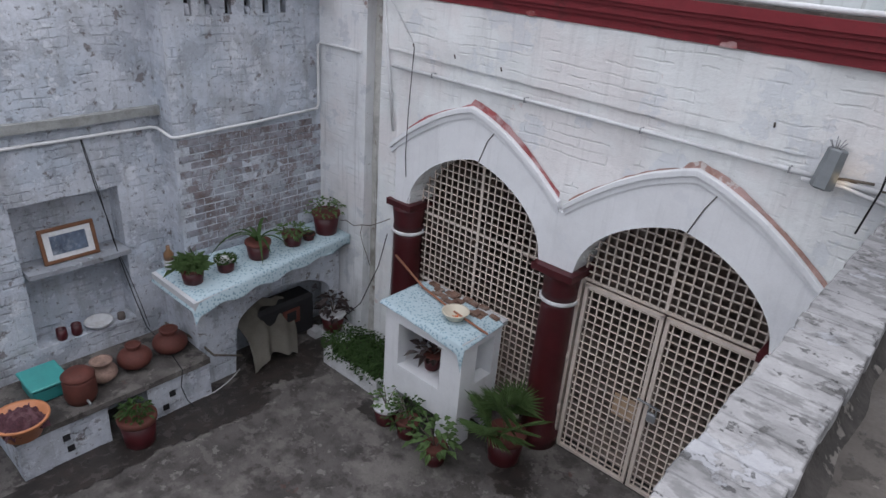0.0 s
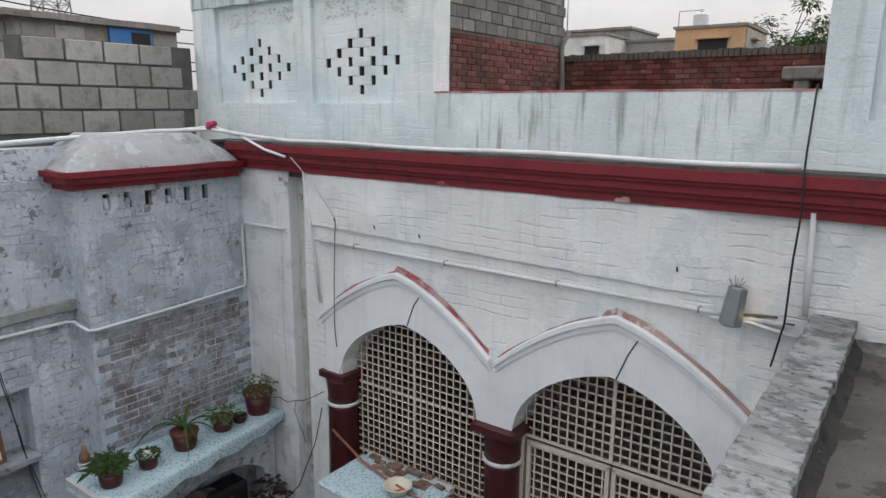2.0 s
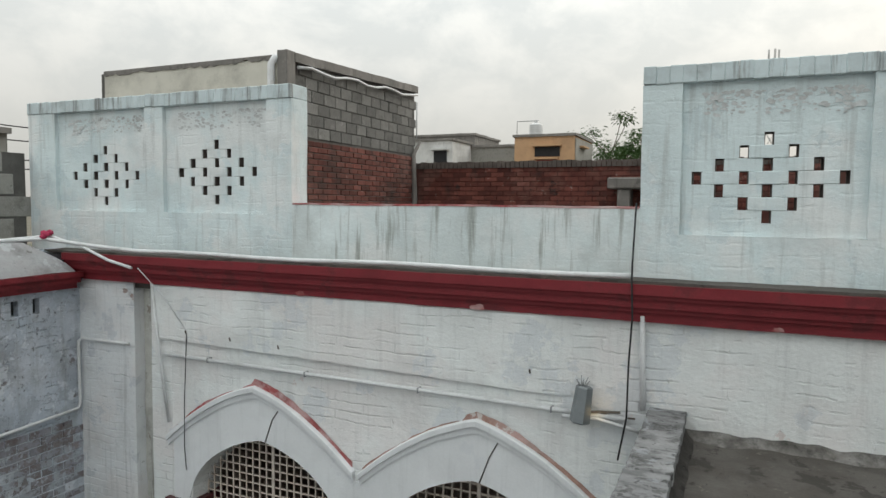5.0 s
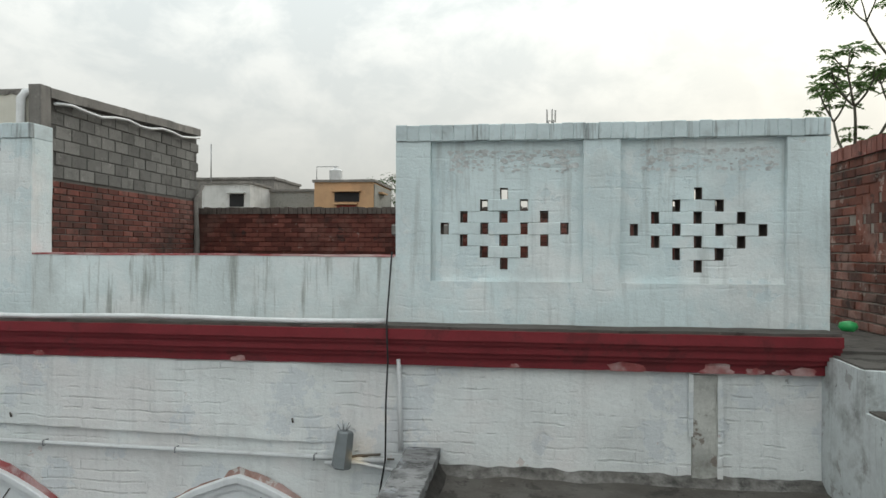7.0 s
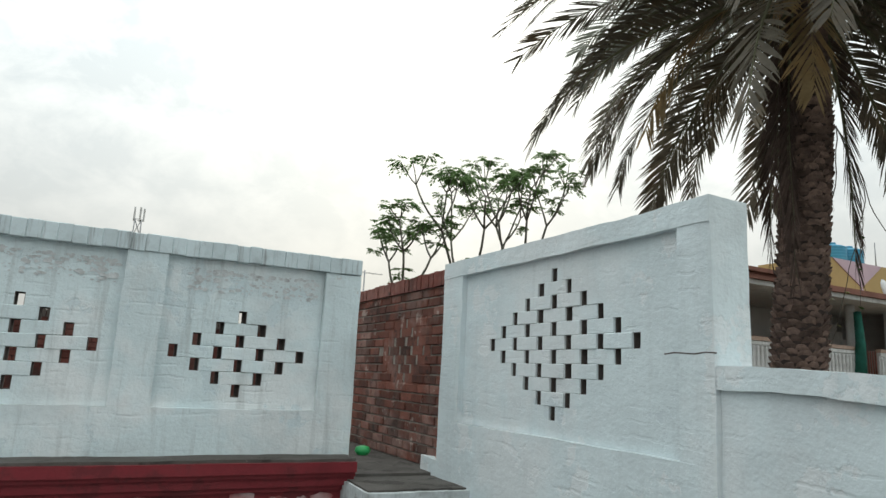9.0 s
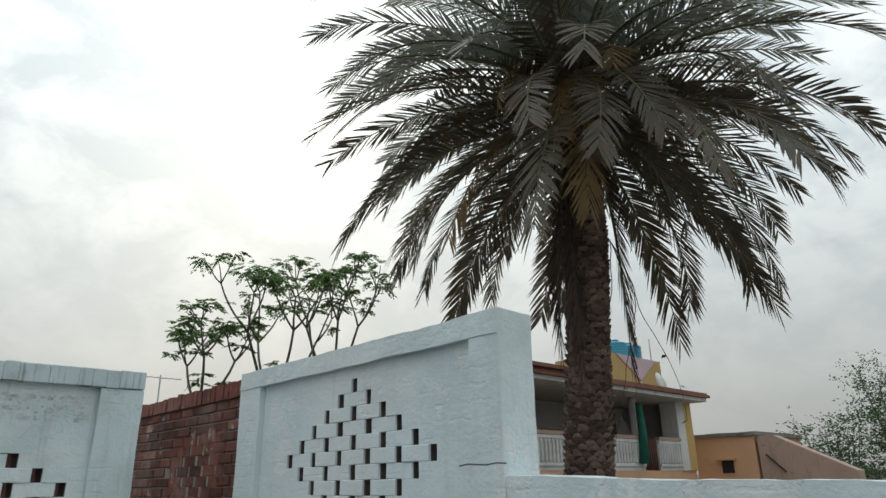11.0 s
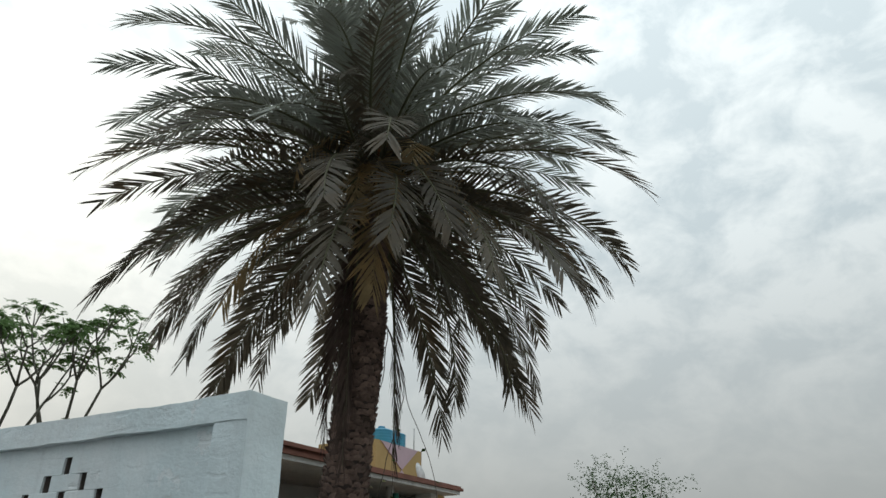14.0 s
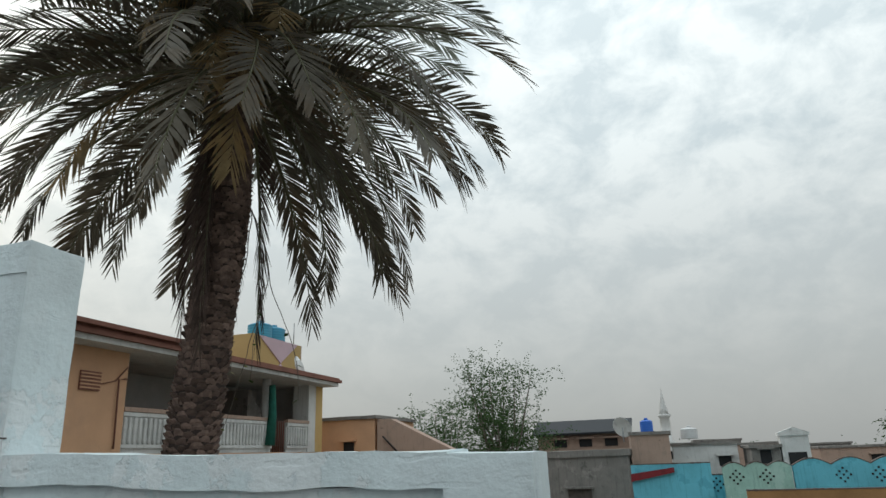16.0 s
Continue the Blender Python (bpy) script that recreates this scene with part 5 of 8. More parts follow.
# slope at the base and at the tip, length, count, height of the base on the crown
tiers = ((86, 54, 3.2, 8, 0.55), (70, 14, 3.6, 13, 0.45), (52, -12, 3.8, 16, 0.35), (36, -32, 3.85, 18, 0.2), (18, -48, 3.8, 20, 0.05),
         (2, -56, 3.8, 21, -0.1), (-14, -66, 3.85, 18, -0.25), (-30, -76, 3.8, 13, -0.4))
for ti, (e0, e1, length, count, dz) in enumerate(tiers):
    # level and hanging tiers take the darker copy, coloured as if backlit
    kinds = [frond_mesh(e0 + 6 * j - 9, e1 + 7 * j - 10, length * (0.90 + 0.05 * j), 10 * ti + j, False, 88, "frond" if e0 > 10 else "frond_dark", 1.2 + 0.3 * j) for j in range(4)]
    for k in range(count):
        a = 360 * (k + rnd.uniform(-0.35, 0.35)) / count + ti * 29
        stalk, leaves = kinds[rnd.randrange(4)]
        size = rnd.uniform(0.90, 1.07)
        m = pose(0.08 * math.cos(radians(a)), 0.08 * math.sin(radians(a)), CROWN - 0.15 + dz * 0.8, 0, rnd.uniform(-7, 7), a) @ pose(0, 0, 0, rnd.uniform(-24, 24), 0, 0) @ Matrix.Diagonal((size, size, size, 1))
        f = piece("frond", leaves, m, palm)
        piece("stalk", stalk, Matrix.Identity(4), f)
# half-dry fronds bending out of the crown's middle
dry_kinds = [frond_mesh(18 - 22 * j, -70 - 5 * j, 2.1 + 0.35 * j, 200 + j, True, 70, late=0.9) for j in range(3)]
for k, a in enumerate((178, 203, 221, 236, 262, 150, 300, 212)):
    stalk, leaves = dry_kinds[k % 3]
    f = piece("dry_frond", leaves, pose(0.1 * math.cos(radians(a)), 0.1 * math.sin(radians(a)), CROWN - 0.05 - 0.12 * (k % 3), 0, rnd.uniform(-4, 4), a) @ pose(0, 0, 0, rnd.uniform(-20, 20), 0, 0), palm)
    piece("stalk", stalk, Matrix.Identity(4), f)
# dead fronds folded down along the trunk
M["frond_dead"] = surface("dead_frond", (0.095, 0.066, 0.055), 0.85, 0.35, 5, 40, 0.2)
dead_kinds = [frond_mesh(-70 - 4 * j, -90, 3.1 + 0.3 * j, 230 + j, False, 88, "frond_dead", 0.5) for j in range(2)]
for k, (a, h) in enumerate(((168, 0.5), (176, 0.9), (185, 0.7), (20, 0.6), (95, 0.8), (330, 0.7))):
    stalk, leaves = dead_kinds[k % 2]
    f = piece("dead_frond", leaves, pose(0.16 * math.cos(radians(a)), 0.16 * math.sin(radians(a)), CROWN - h, 0, 0, a) @ Matrix.Diagonal((1, 0.4, 1, 1)), palm)
    piece("stalk", stalk, Matrix.Identity(4), f)
orange = surface("date_stalk", (0.42, 0.15, 0.04), 0.6, 0.2, 6, 40, 0.1)
for k in range(9):
    a = radians(130 + 24 * k)
    bm = bmesh.new()
    c, s = math.cos(a), math.sin(a)
    tube(bm, [(PALM[0] + q * c, PALM[1] + q * s, CROWN + 0.1 + h) for q, h in ((0.1, 0), (0.3, 0.25), (0.55, 0.30), (0.75, 0.15))], 0.02, 5, 0.008)
    part("date_stalk", bm, orange, palm, "orange fruit stalk")


vine = thing("dry_vine", "bare hanging vine with a few yellow-green leaves", "vine", at=(PALM[0], PALM[1], CROWN - 1))
yellow_leaf = surface("yellow_green_leaf", (0.22, 0.24, 0.06), 0.5, 0.3, 9, 40, 0.1)
for k in range(4):
    bm = bmesh.new()
    p, d = Vector((PALM[0] + 0.10, PALM[1] - 0.25, 8.0)), Vector((0.05, -0.16 - 0.13 * k, -1)).normalized()
    q = [p]
    for i in range(15 + 2 * (k % 4)):
        d = (d + Vector((rnd.gauss(0, 0.09), rnd.gauss(-0.012, 0.13), rnd.gauss(-0.07, 0.07)))).normalized()
        p = p + d * 0.135
        q.append(p)
    tube(bm, q, 0.007, 4, 0.003)
    part("stem", bm, M["bark"], vine)
    for p in q[-7::3]:
        bm = bmesh.new()
        size, a = rnd.uniform(0.05, 0.085), rnd.uniform(0, 6.283)
        u, w = Vector((math.cos(a), math.sin(a), -0.5)).normalized(), Vector((-math.sin(a), math.cos(a), 0.3))
        tip = p + u * size
        rib, edge_a, edge_b = p + u * size * 0.45 + Vector((0, 0, 0.008)), p + u * size * 0.4 + w * size * 0.42, p + u * size * 0.4 - w * size * 0.42
        v = [bm.verts.new(c) for c in (p, edge_a, tip, edge_b, rib)]
        for f in ((0, 1, 4), (1, 2, 4), (2, 3, 4), (3, 0, 4)):
            bm.faces.new([v[j] for j in f])
        part("leaf", bm, yellow_leaf if k % 3 == 0 else M["leaf"], vine)

# ---- ground and the town
bm = bmesh.new()
for i in range(40):
    for j in range(40):
        bm.faces.new([bm.verts.new((-800 + 40 * (i + a), -800 + 40 * (j + b), -0.2)) for a, b in ((0, 0), (1, 0), (1, 1), (0, 1))])
bmesh.ops.remove_doubles(bm, verts=bm.verts[:], dist=1e-3)
structure("ground", bm, M["ground"], "dry dusty ground between the houses")


def house(name, label, x0, x1, y0, y1, z1, mat, openings=(), roof=0.12, category="building"):
    """A plain flat-roofed house: walls, roof edge, and openings as (side, lo, hi, z0, z1, kind)."""
    h = thing(name, label, category, at=(x0, y0, 0))
    bm = bmesh.new()
    rough_box(bm, x0, x1, y0, y1, -0.2, z1 - roof, 0.7, 0.012)
    part("wall", bm, mat, h)
    bm = bmesh.new()
    rough_box(bm, x0 - 0.08, x1 + 0.08, y0 - 0.08, y1 + 0.08, z1 - roof, z1, 0.5, 0.02)
    part("roof", bm, M["grey_far"], h)
    # boxes on the solid wall; the dark kind colours in an unlit window
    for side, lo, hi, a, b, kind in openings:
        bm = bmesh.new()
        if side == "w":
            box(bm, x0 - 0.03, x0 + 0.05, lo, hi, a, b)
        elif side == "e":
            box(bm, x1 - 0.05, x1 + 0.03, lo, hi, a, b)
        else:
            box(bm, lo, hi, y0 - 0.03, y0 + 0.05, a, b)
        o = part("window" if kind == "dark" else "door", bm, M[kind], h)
        bm = bmesh.new()
        if side == "w":
            box(bm, x0 - 0.25, x0 + 0.02, lo - 0.1, hi + 0.1, b + 0.02, b + 0.09)
        elif side == "e":
            box(bm, x1 - 0.02, x1 + 0.25, lo - 0.1, hi + 0.1, b + 0.02, b + 0.09)
        else:
            box(bm, lo - 0.1, hi + 0.1, y0 - 0.25, y0 + 0.02, b + 0.02, b + 0.09)
        part("sunshade", bm, mat, o)
    return h


def barrel(name, label, x, y, z, r, h, mat, flat=False):
    t = thing(name, label, "water tank", at=(x, y, z))
    bm = bmesh.new()
    prof = [(0.0, 0), (r * 0.96, 0)]
    for k in range(6):
        prof += [(r, h * (k + 0.2) / 6), (r * 1.03, h * (k + 0.5) / 6), (r, h * (k + 0.8) / 6)]
    prof += [(r * 0.8, h * 1.04), (r * 0.3, h * 1.14), (0, h * 1.14)]
    lathe(bm, prof, 16, (x, y, z))
    part("body", bm, mat, t)
    bm = bmesh.new()
    lathe(bm, [(0, 0), (r * 0.3, 0), (r * 0.3, 0.06), (0, 0.07)], 12, (x, y, z + h * 1.14))
    part("lid", bm, mat, t)
    return t


blue_tank = surface("blue_tank_plastic", (0.05, 0.27, 0.42), 0.5, 0.12, 3, 30, 0.1, spec=0.5)
white_tank = surface("white_tank_plastic", (0.6, 0.6, 0.6), 0.5, 0.12, 3, 30, 0.1, spec=0.5)
M["red_door"] = surface("red_door_paint", (0.28, 0.05, 0.04), 0.6, 0.2, 3, 30, 0.1)
# houses north
M["orange_wash"] = surface("orange_limewash", (0.54, 0.34, 0.20), 0.9, 0.15, 1.0, 30, 0.3, (0.30, 0.20, 0.13), 0.6, 0.8)
house("orange_house", "orange limewashed flat-roofed house with a red door", -9.6, -6.72, 31, 35, 8.2, M["orange_wash"], (("s", -8.6, -7.4, 7.15, 7.6, "dark"), ("s", -8.5, -7.55, 5.2, 7.0, "red_door"), ("e", 32, 33, 6.9, 7.6, "dark")))
bm = bmesh.new()
box(bm, -6.72, -6.68, 31.1, 35, 0, 8.0)
tagged(part("side_wall", bm, M["block"]), "grey unplastered side wall of a house", kind="structure")
barrel("water_tank", "small pale rooftop water tank with a pipe frame", -8.9, 32.2, 8.2, 0.32, 0.6, white_tank)
bm = bmesh.new()
tube(bm, [(-9.55, 31.2, 8.2), (-9.55, 31.2, 8.85), (-8.5, 31.2, 8.85)], 0.02, 5)
tagged(part("pipe_frame", bm, M["steel"]), "thin rooftop pipe frame", "pipe")
house("block_house", "plain grey block house", -13.5, -9.6, 33, 37, 7.95, M["block"])
house("grey_house", "grey rendered house with a sloping stair wall", -17.5, -12.8, 34, 38, 8.7, M["grey_far"], (("s", -14.2, -13.2, 7.5, 8.1, "dark"),))
house("pale_house", "pale rendered house behind the brick wall", -15.0, -12.6, 30.5, 33, 8.1, M["pale"], (("s", -13.6, -12.9, 6.9, 7.5, "dark"),))
bm = bmesh.new()
tube(bm, [(-14.8, 31, 8.1), (-14.8, 31, 10.0)], 0.03, 5)
tagged(part("antenna_pole", bm, M["steel"]), "thin rooftop antenna pole", "antenna")
# dark-roofed TV aerial beyond the parapet
bm = bmesh.new()
tube(bm, [(10.2, 26, 0), (10.2, 26, 9.05)], 0.03, 5)
tube(bm, [(9.4, 26, 8.95), (11.0, 26, 8.95)], 0.015, 4)
for k in range(6):
    tube(bm, [(9.5 + 0.28 * k, 25.8, 8.95), (9.5 + 0.28 * k, 26.2, 8.95)], 0.008, 4)
tagged(part("aerial", bm, M["steel"]), "thin television aerial on a pole", "antenna")

# peach veranda house
peach = thing("peach_house", "peach two-storey house with an upper veranda", "house", at=(12.2, 11.8, 0))
bm = bmesh.new()
rough_box(bm, 12.2, 13.8, 11.8, 17, -0.2, 7.52, 0.8, 0.01)
rough_box(bm, 13.8, 23.2, 11.85, 17, -0.2, 5.30, 0.8, 0.01)
part("wall", bm, M["peach"], peach)
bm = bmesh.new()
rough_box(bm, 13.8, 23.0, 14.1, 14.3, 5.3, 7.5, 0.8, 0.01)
part("veranda_wall", bm, M["shade_wall"], peach, "veranda wall with the shade put into its grey")
bm = bmesh.new()
box(bm, 11.6, 23.3, 11.2, 17.2, 7.52, 7.64)
roof = part("roof", bm, M["pale"], peach, "concrete eave with a brown edge")
bm = bmesh.new()
box(bm, 11.5, 23.4, 11.1, 17.2, 7.644, 7.74)
box(bm, 11.6, 23.3, 11.15, 17.1, 7.744, 7.80)
box(bm, 11.4, 15.6, 11.0, 17.2, 7.805, 7.90)
part("eave_band", bm, M["brown_trim"], roof)
bm = bmesh.new()
rough_box(bm, 22.25, 22.75, 11.8, 12.4, 5.3, 7.52, 0.5, 0.01)
part("corner_column", bm, M["pale"], peach)
bm = bmesh.new()
rough_box(bm, 22.75, 23.25, 11.8, 12.5, 5.3, 7.52, 0.5, 0.01)
part("corner_column", bm, surface("ochre_wall_paint", (0.55, 0.38, 0.16), 0.85, 0.1, 1.2, 40, 0.2), peach, "ochre painted column")
for x in (17.0, 19.9):
    bm = bmesh.new()
    lathe(bm, [(0.13, 0), (0.13, 2.2)], 14, (x, 12.0, 5.32))
    part("veranda_pillar", bm, M["pale"], peach)
bm = bmesh.new()
tube(bm, [(19.75, 11.7, 7.3), (19.78, 11.68, 6.4), (19.7, 11.68, 5.5)], 0.10, 8, 0.16)
part("green_cloth", bm, surface("dark_green_cloth", (0.02, 0.12, 0.09), 0.9, 0.3, 5, 40, 0.4), peach, "rolled dark green cloth")
for x0, x1, z0, z1 in ((14.3, 15.7, 6.75, 7.2), (14.6, 16.0, 5.6, 6.4), (17.9, 19.4, 5.6, 6.5)):
    bm = bmesh.new()
    box(bm, x0, x1, 14.02, 14.12, z0, z1)
    w = part("window", bm, M["dark"], peach)
    bm = bmesh.new()
    box(bm, x0 - 0.08, x1 + 0.08, 14.0, 14.10, z1, z1 + 0.1)
    part("lintel", bm, M["brown_trim"], w)
for k in range(9):
    bm = bmesh.new()
    box(bm, 20.4 + 0.22 * k, 20.4 + 0.22 * (k + 1), 13.0, 14.1, 5.3, 7.3 - 0.22 * k)
    part("stair_step", bm, M["grey_far"], peach)
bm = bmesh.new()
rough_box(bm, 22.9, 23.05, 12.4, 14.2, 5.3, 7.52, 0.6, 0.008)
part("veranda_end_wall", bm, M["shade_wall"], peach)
bal = bmesh.new()
lathe(bal, [(0.03, 0), (0.05, 0.06), (0.03, 0.12), (0.055, 0.28), (0.03, 0.45), (0.05, 0.52), (0.03, 0.60)], 6)
bal_me = mesh(bal, M["pale"], "baluster")
for x0, x1 in ((13.8, 20.0), (20.9, 22.3)):
    bm = bmesh.new()
    box(bm, x0, x1, 11.78, 11.95, 6.22, 6.32)
    rail = part("balustrade", bm, M["tan_far"], peach, "white balustrade with a brown top rail")
    bm = bmesh.new()
    box(bm, x0, x1, 11.84, 11.90, 5.30, 6.22)
    part("screen", bm, M["pale"], rail)
    n = int((x1 - x0) / 0.16)
    for k in range(n):
        piece("baluster", bal_me, pose(x0 + 0.08 + 0.16 * k, 11.82, 5.50), rail)
    for z in (5.42, 6.12):
        bm = bmesh.new()
        box(bm, x0, x1, 11.79, 11.86, z, z + 0.08)
        part("rail_band", bm, M["pale"], rail)
bm = bmesh.new()
box(bm, 12.45, 13.0, 11.76, 11.82, 6.6, 7.0)
vent = part("ventilator", bm, M["brown_trim"], peach)
for k in range(5):
    bm = bmesh.new()
    box(bm, 12.45, 13.0, 11.74, 11.765, 6.63 + 0.075 * k, 6.66 + 0.075 * k)
    part("slat", bm, M["peach"], vent)
for k in range(7):
    bm = bmesh.new()
    tube(bm, [(20.08 + 0.12 * k, 11.88, 5.3), (20.08 + 0.12 * k, 11.88, 6.25)], 0.018, 5)
    part("gate_bar", bm, M["brown_trim"], peach, "brown stair gate bar")
bm = bmesh.new()
tube(bm, [(13.0, 11.76, 6.75), (13.4, 11.75, 6.85), (13.75, 11.75, 7.2)], 0.015, 4)
tube(bm, [(13.55, 11.75, 5.4), (13.5, 11.75, 6.9), (13.75, 11.75, 6.92)], 0.02, 4)
part("wire", bm, M["brown_trim"], peach)
# painted tank room on its roof
room = thing("tank_room", "rooftop tank room painted in pink and yellow triangles", "building", at=(20.4, 13.5, 7.8))
bm = bmesh.new()
rough_box(bm, 21.3, 24.6, 13.5, 16, 7.8, 9.35, 0.8, 0.006)
part("wall", bm, surface("yellow_wall_paint", (0.48, 0.34, 0.15), 0.85, 0.1, 1, 30, 0.2), room)
pink = surface("pink_wall_paint", (0.56, 0.42, 0.47), 0.85, 0.1, 1, 30, 0.2)
bm = bmesh.new()
for tri in (((21.6, 9.34), (24.3, 9.34), (23.1, 8.5)), ((23.1, 8.5), (22.4, 7.82), (23.9, 7.82))):
    v = [bm.verts.new((x, 13.47 + dy, z)) for dy in (0, 0.05) for x, z in tri]
    bm.faces.new(v[:3]), bm.faces.new(v[3:][::-1])
    for k in range(3):
        bm.faces.new((v[k], v[(k + 1) % 3], v[3 + (k + 1) % 3], v[3 + k]))
part("painted_panel", bm, pink, room, "pink painted triangle")
bm = bmesh.new()
box(bm, 24.58, 24.64, 13.5, 16, 7.8, 9.36)
part("side_wall", bm, M["tan_far"], room)
barrel("water_tank", "ribbed blue rooftop water tank", 22.9, 14.3, 9.35, 0.45, 0.62, blue_tank)
barrel("water_tank", "ribbed blue rooftop water tank", 23.85, 14.3, 9.35, 0.45, 0.62, blue_tank)
bm = bmesh.new()
tube(bm, [(24.2, 13.6, 9.2), (24.2, 13.6, 10.2)], 0.02, 5)
tagged(part("roof_pipe", bm, M["steel"]), "thin upright roof pipe", "pipe")
bm = bmesh.new()
lathe(bm, [(0.0, 0.10), (0.25, 0.06), (0.42, 0.0), (0.44, 0.0), (0.26, 0.085), (0.0, 0.13)], 20)
dish_me = mesh(bm, M["pale"], "dish")
dish = thing("satellite_dish", "pale round satellite dish", "satellite dish", at=(22.6, 12.4, 7.85))
piece("reflector", dish_me, pose(0, 0, 0.35, 75, 0, 10), dish)
bm = bmesh.new()
tube(bm, [(22.6, 12.45, 7.85), (22.6, 12.45, 8.2)], 0.025, 6)
part("mast", bm, M["steel"], dish)

# low houses to the east
house("low_peach_house", "low peach outhouse with a white railing", 24, 28, 10.1, 12.2, 6.5, M["peach"], (("w", 10.9, 11.3, 5.2, 5.6, "dark"),))
st = thing("outdoor_stair", "tan outdoor stair wall with a dark handrail", "stairs", at=(24, 7.2, 0))
bm = bmesh.new()
v = [bm.verts.new((x, y, z)) for x in (24.0, 24.6) for y, z in ((10.0, -0.2), (10.0, 6.35), (9.5, 6.35), (7.2, 5.2), (7.2, -0.2))]
bm.faces.new(v[:5]), bm.faces.new(v[5:][::-1])
for k in range(5):
    bm.faces.new((v[k], v[(k + 1) % 5], v[5 + (k + 1) % 5], v[5 + k]))
part("wall", bm, M["tan_far"], st)
bm = bmesh.new()
tube(bm, [(23.9, 9.75, 5.75), (23.9, 9.4, 5.4), (23.9, 9.2, 5.2)], 0.03, 5)
part("handrail", bm, M["dark"], st)
house("grey_block_house", "stained grey cement house with an arched recess", 29.0, 33, 1.75, 5.7, 5.03, M["grey_far"], (("w", 3.2, 4.1, 2.4, 3.6, "mortar_dark"),), 0.25)
h = house("dark_roof_house", "low house with a dark sheet roof", 35, 40, 1.9, 6.2, 5.85, M["tan_far"], (("w", 2.4, 3.0, 5.2, 5.55, "dark"), ("w", 3.6, 4.2, 5.2, 5.55, "dark"), ("w", 4.8, 5.4, 5.2, 5.55, "dark")))
bm = bmesh.new()
v = [bm.verts.new(p) for p in ((34.6, 1.7, 5.85), (34.6, 6.4, 5.85), (36.5, 6.4, 6.5), (36.5, 1.7, 6.5), (34.6, 1.7, 5.78), (34.6, 6.4, 5.78), (36.5, 6.4, 6.42), (36.5, 1.7, 6.42))]
for f in ((0, 1, 2, 3), (7, 6, 5, 4), (0, 4, 5, 1), (1, 5, 6, 2), (2, 6, 7, 3), (3, 7, 4, 0)):
    bm.faces.new([v[i] for i in f])
part("sheet_roof", bm, surface("dark_sheet_roof", (0.016, 0.019, 0.025), 0.6, 0.2, 1, 30, 0.2), h, "dark sheet roof")
house("tan_house", "tan rendered roof room", 31, 34, 0.1, 1.62, 5.68, M["tan_far"])
barrel("water_tank", "bright blue rooftop water tank", 31.8, 0.95, 5.68, 0.26, 0.45, surface("bright_blue_plastic", (0.02, 0.12, 0.5), 0.5, 0.1, 3, 30, 0.1, spec=0.5))
dish = thing("satellite_dish", "pale satellite dish on a roof edge", "satellite dish", at=(31, 1.9, 5.6))
piece("reflector", dish_me, pose(0, 0, 0.3, 70, 0, 60), dish)
bm = bmesh.new()
tube(bm, [(31, 1.9, 5.3), (31, 1.9, 5.9)], 0.03, 5)
part("mast", bm, M["steel"], dish)


def wavy_wall(name, label, x, y0, y1, z, mat, waves, amp, holes):
    """A garden-like roof wall with a scalloped top and diamonds of black boxes that stand for the shade in its holes.
    """
    w = thing(name, label, "wall", at=(x, y0, 0))
    bm = bmesh.new()
    n = 48
    cols = []
    for i in range(n + 1):
        y = y0 + (y1 - y0) * i / n
        top = z + amp * abs(math.sin(math.pi * waves * i / n)) if waves else z
        cols.append([bm.verts.new((xx, y, zz)) for xx, zz in ((x, -0.2), (x, top), (x + 0.2, top), (x + 0.2, -0.2))])
    for a, b in zip(cols, cols[1:]):
        for k in range(3):
            bm.faces.new((a[k], b[k], b[k + 1], a[k + 1]))
    bm.faces.new(cols[0]), bm.faces.new(cols[-1][::-1])
    part("body", bm, mat, w)
    bm = bmesh.new()
    cols = []
    for i in range(n * 2 + 1):
        y = y0 + (y1 - y0) * i / (n * 2)
        top = z + amp * abs(math.sin(math.pi * waves * i / (n * 2))) if waves else z
        crumb = 0.012 + 0.022 * abs(noise.noise(Vector((y * 5, x, 0))))
        cols.append([bm.verts.new((xx, y, zz)) for xx, zz in ((x - 0.01, top - crumb), (x - 0.01, top + crumb), (x + 0.21, top + crumb), (x + 0.21, top - crumb))])
    for a, b in zip(cols, cols[1:]):
        for k in range(4):
            bm.faces.new((a[k], b[k], b[(k + 1) % 4], a[(k + 1) % 4]))
    bm.faces.new(cols[0]), bm.faces.new(cols[-1][::-1])
    part("weathered_top", bm, M["mortar_dark"], w, "blackened crumbling top edge")
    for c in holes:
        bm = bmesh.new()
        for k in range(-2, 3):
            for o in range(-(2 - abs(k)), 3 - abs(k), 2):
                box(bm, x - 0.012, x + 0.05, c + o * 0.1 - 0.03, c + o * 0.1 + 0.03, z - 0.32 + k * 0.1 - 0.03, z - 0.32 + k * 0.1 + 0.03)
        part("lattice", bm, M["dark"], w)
    return w


wavy_wall("roof_wall", "turquoise limewashed roof wall", 26, -1.05, 1.5, 4.50, M["turquoise"], 0, 0, ())
wavy_wall("roof_wall", "turquoise roof wall, lower part", 26.5, -1.5, -0.6, 4.10, M["turquoise"], 0, 0, (-1.2,))
wavy_wall("roof_wall", "mint green scalloped roof wall with lattices", 26, -3.45, -1.4, 4.34, M["mint"], 3, 0.14, (-1.8, -2.7))
wavy_wall("roof_wall", "turquoise scalloped roof wall with lattices", 26, -6.8, -3.5, 4.34, M["turquoise"], 3, 0.2, (-4.9, -5.9))
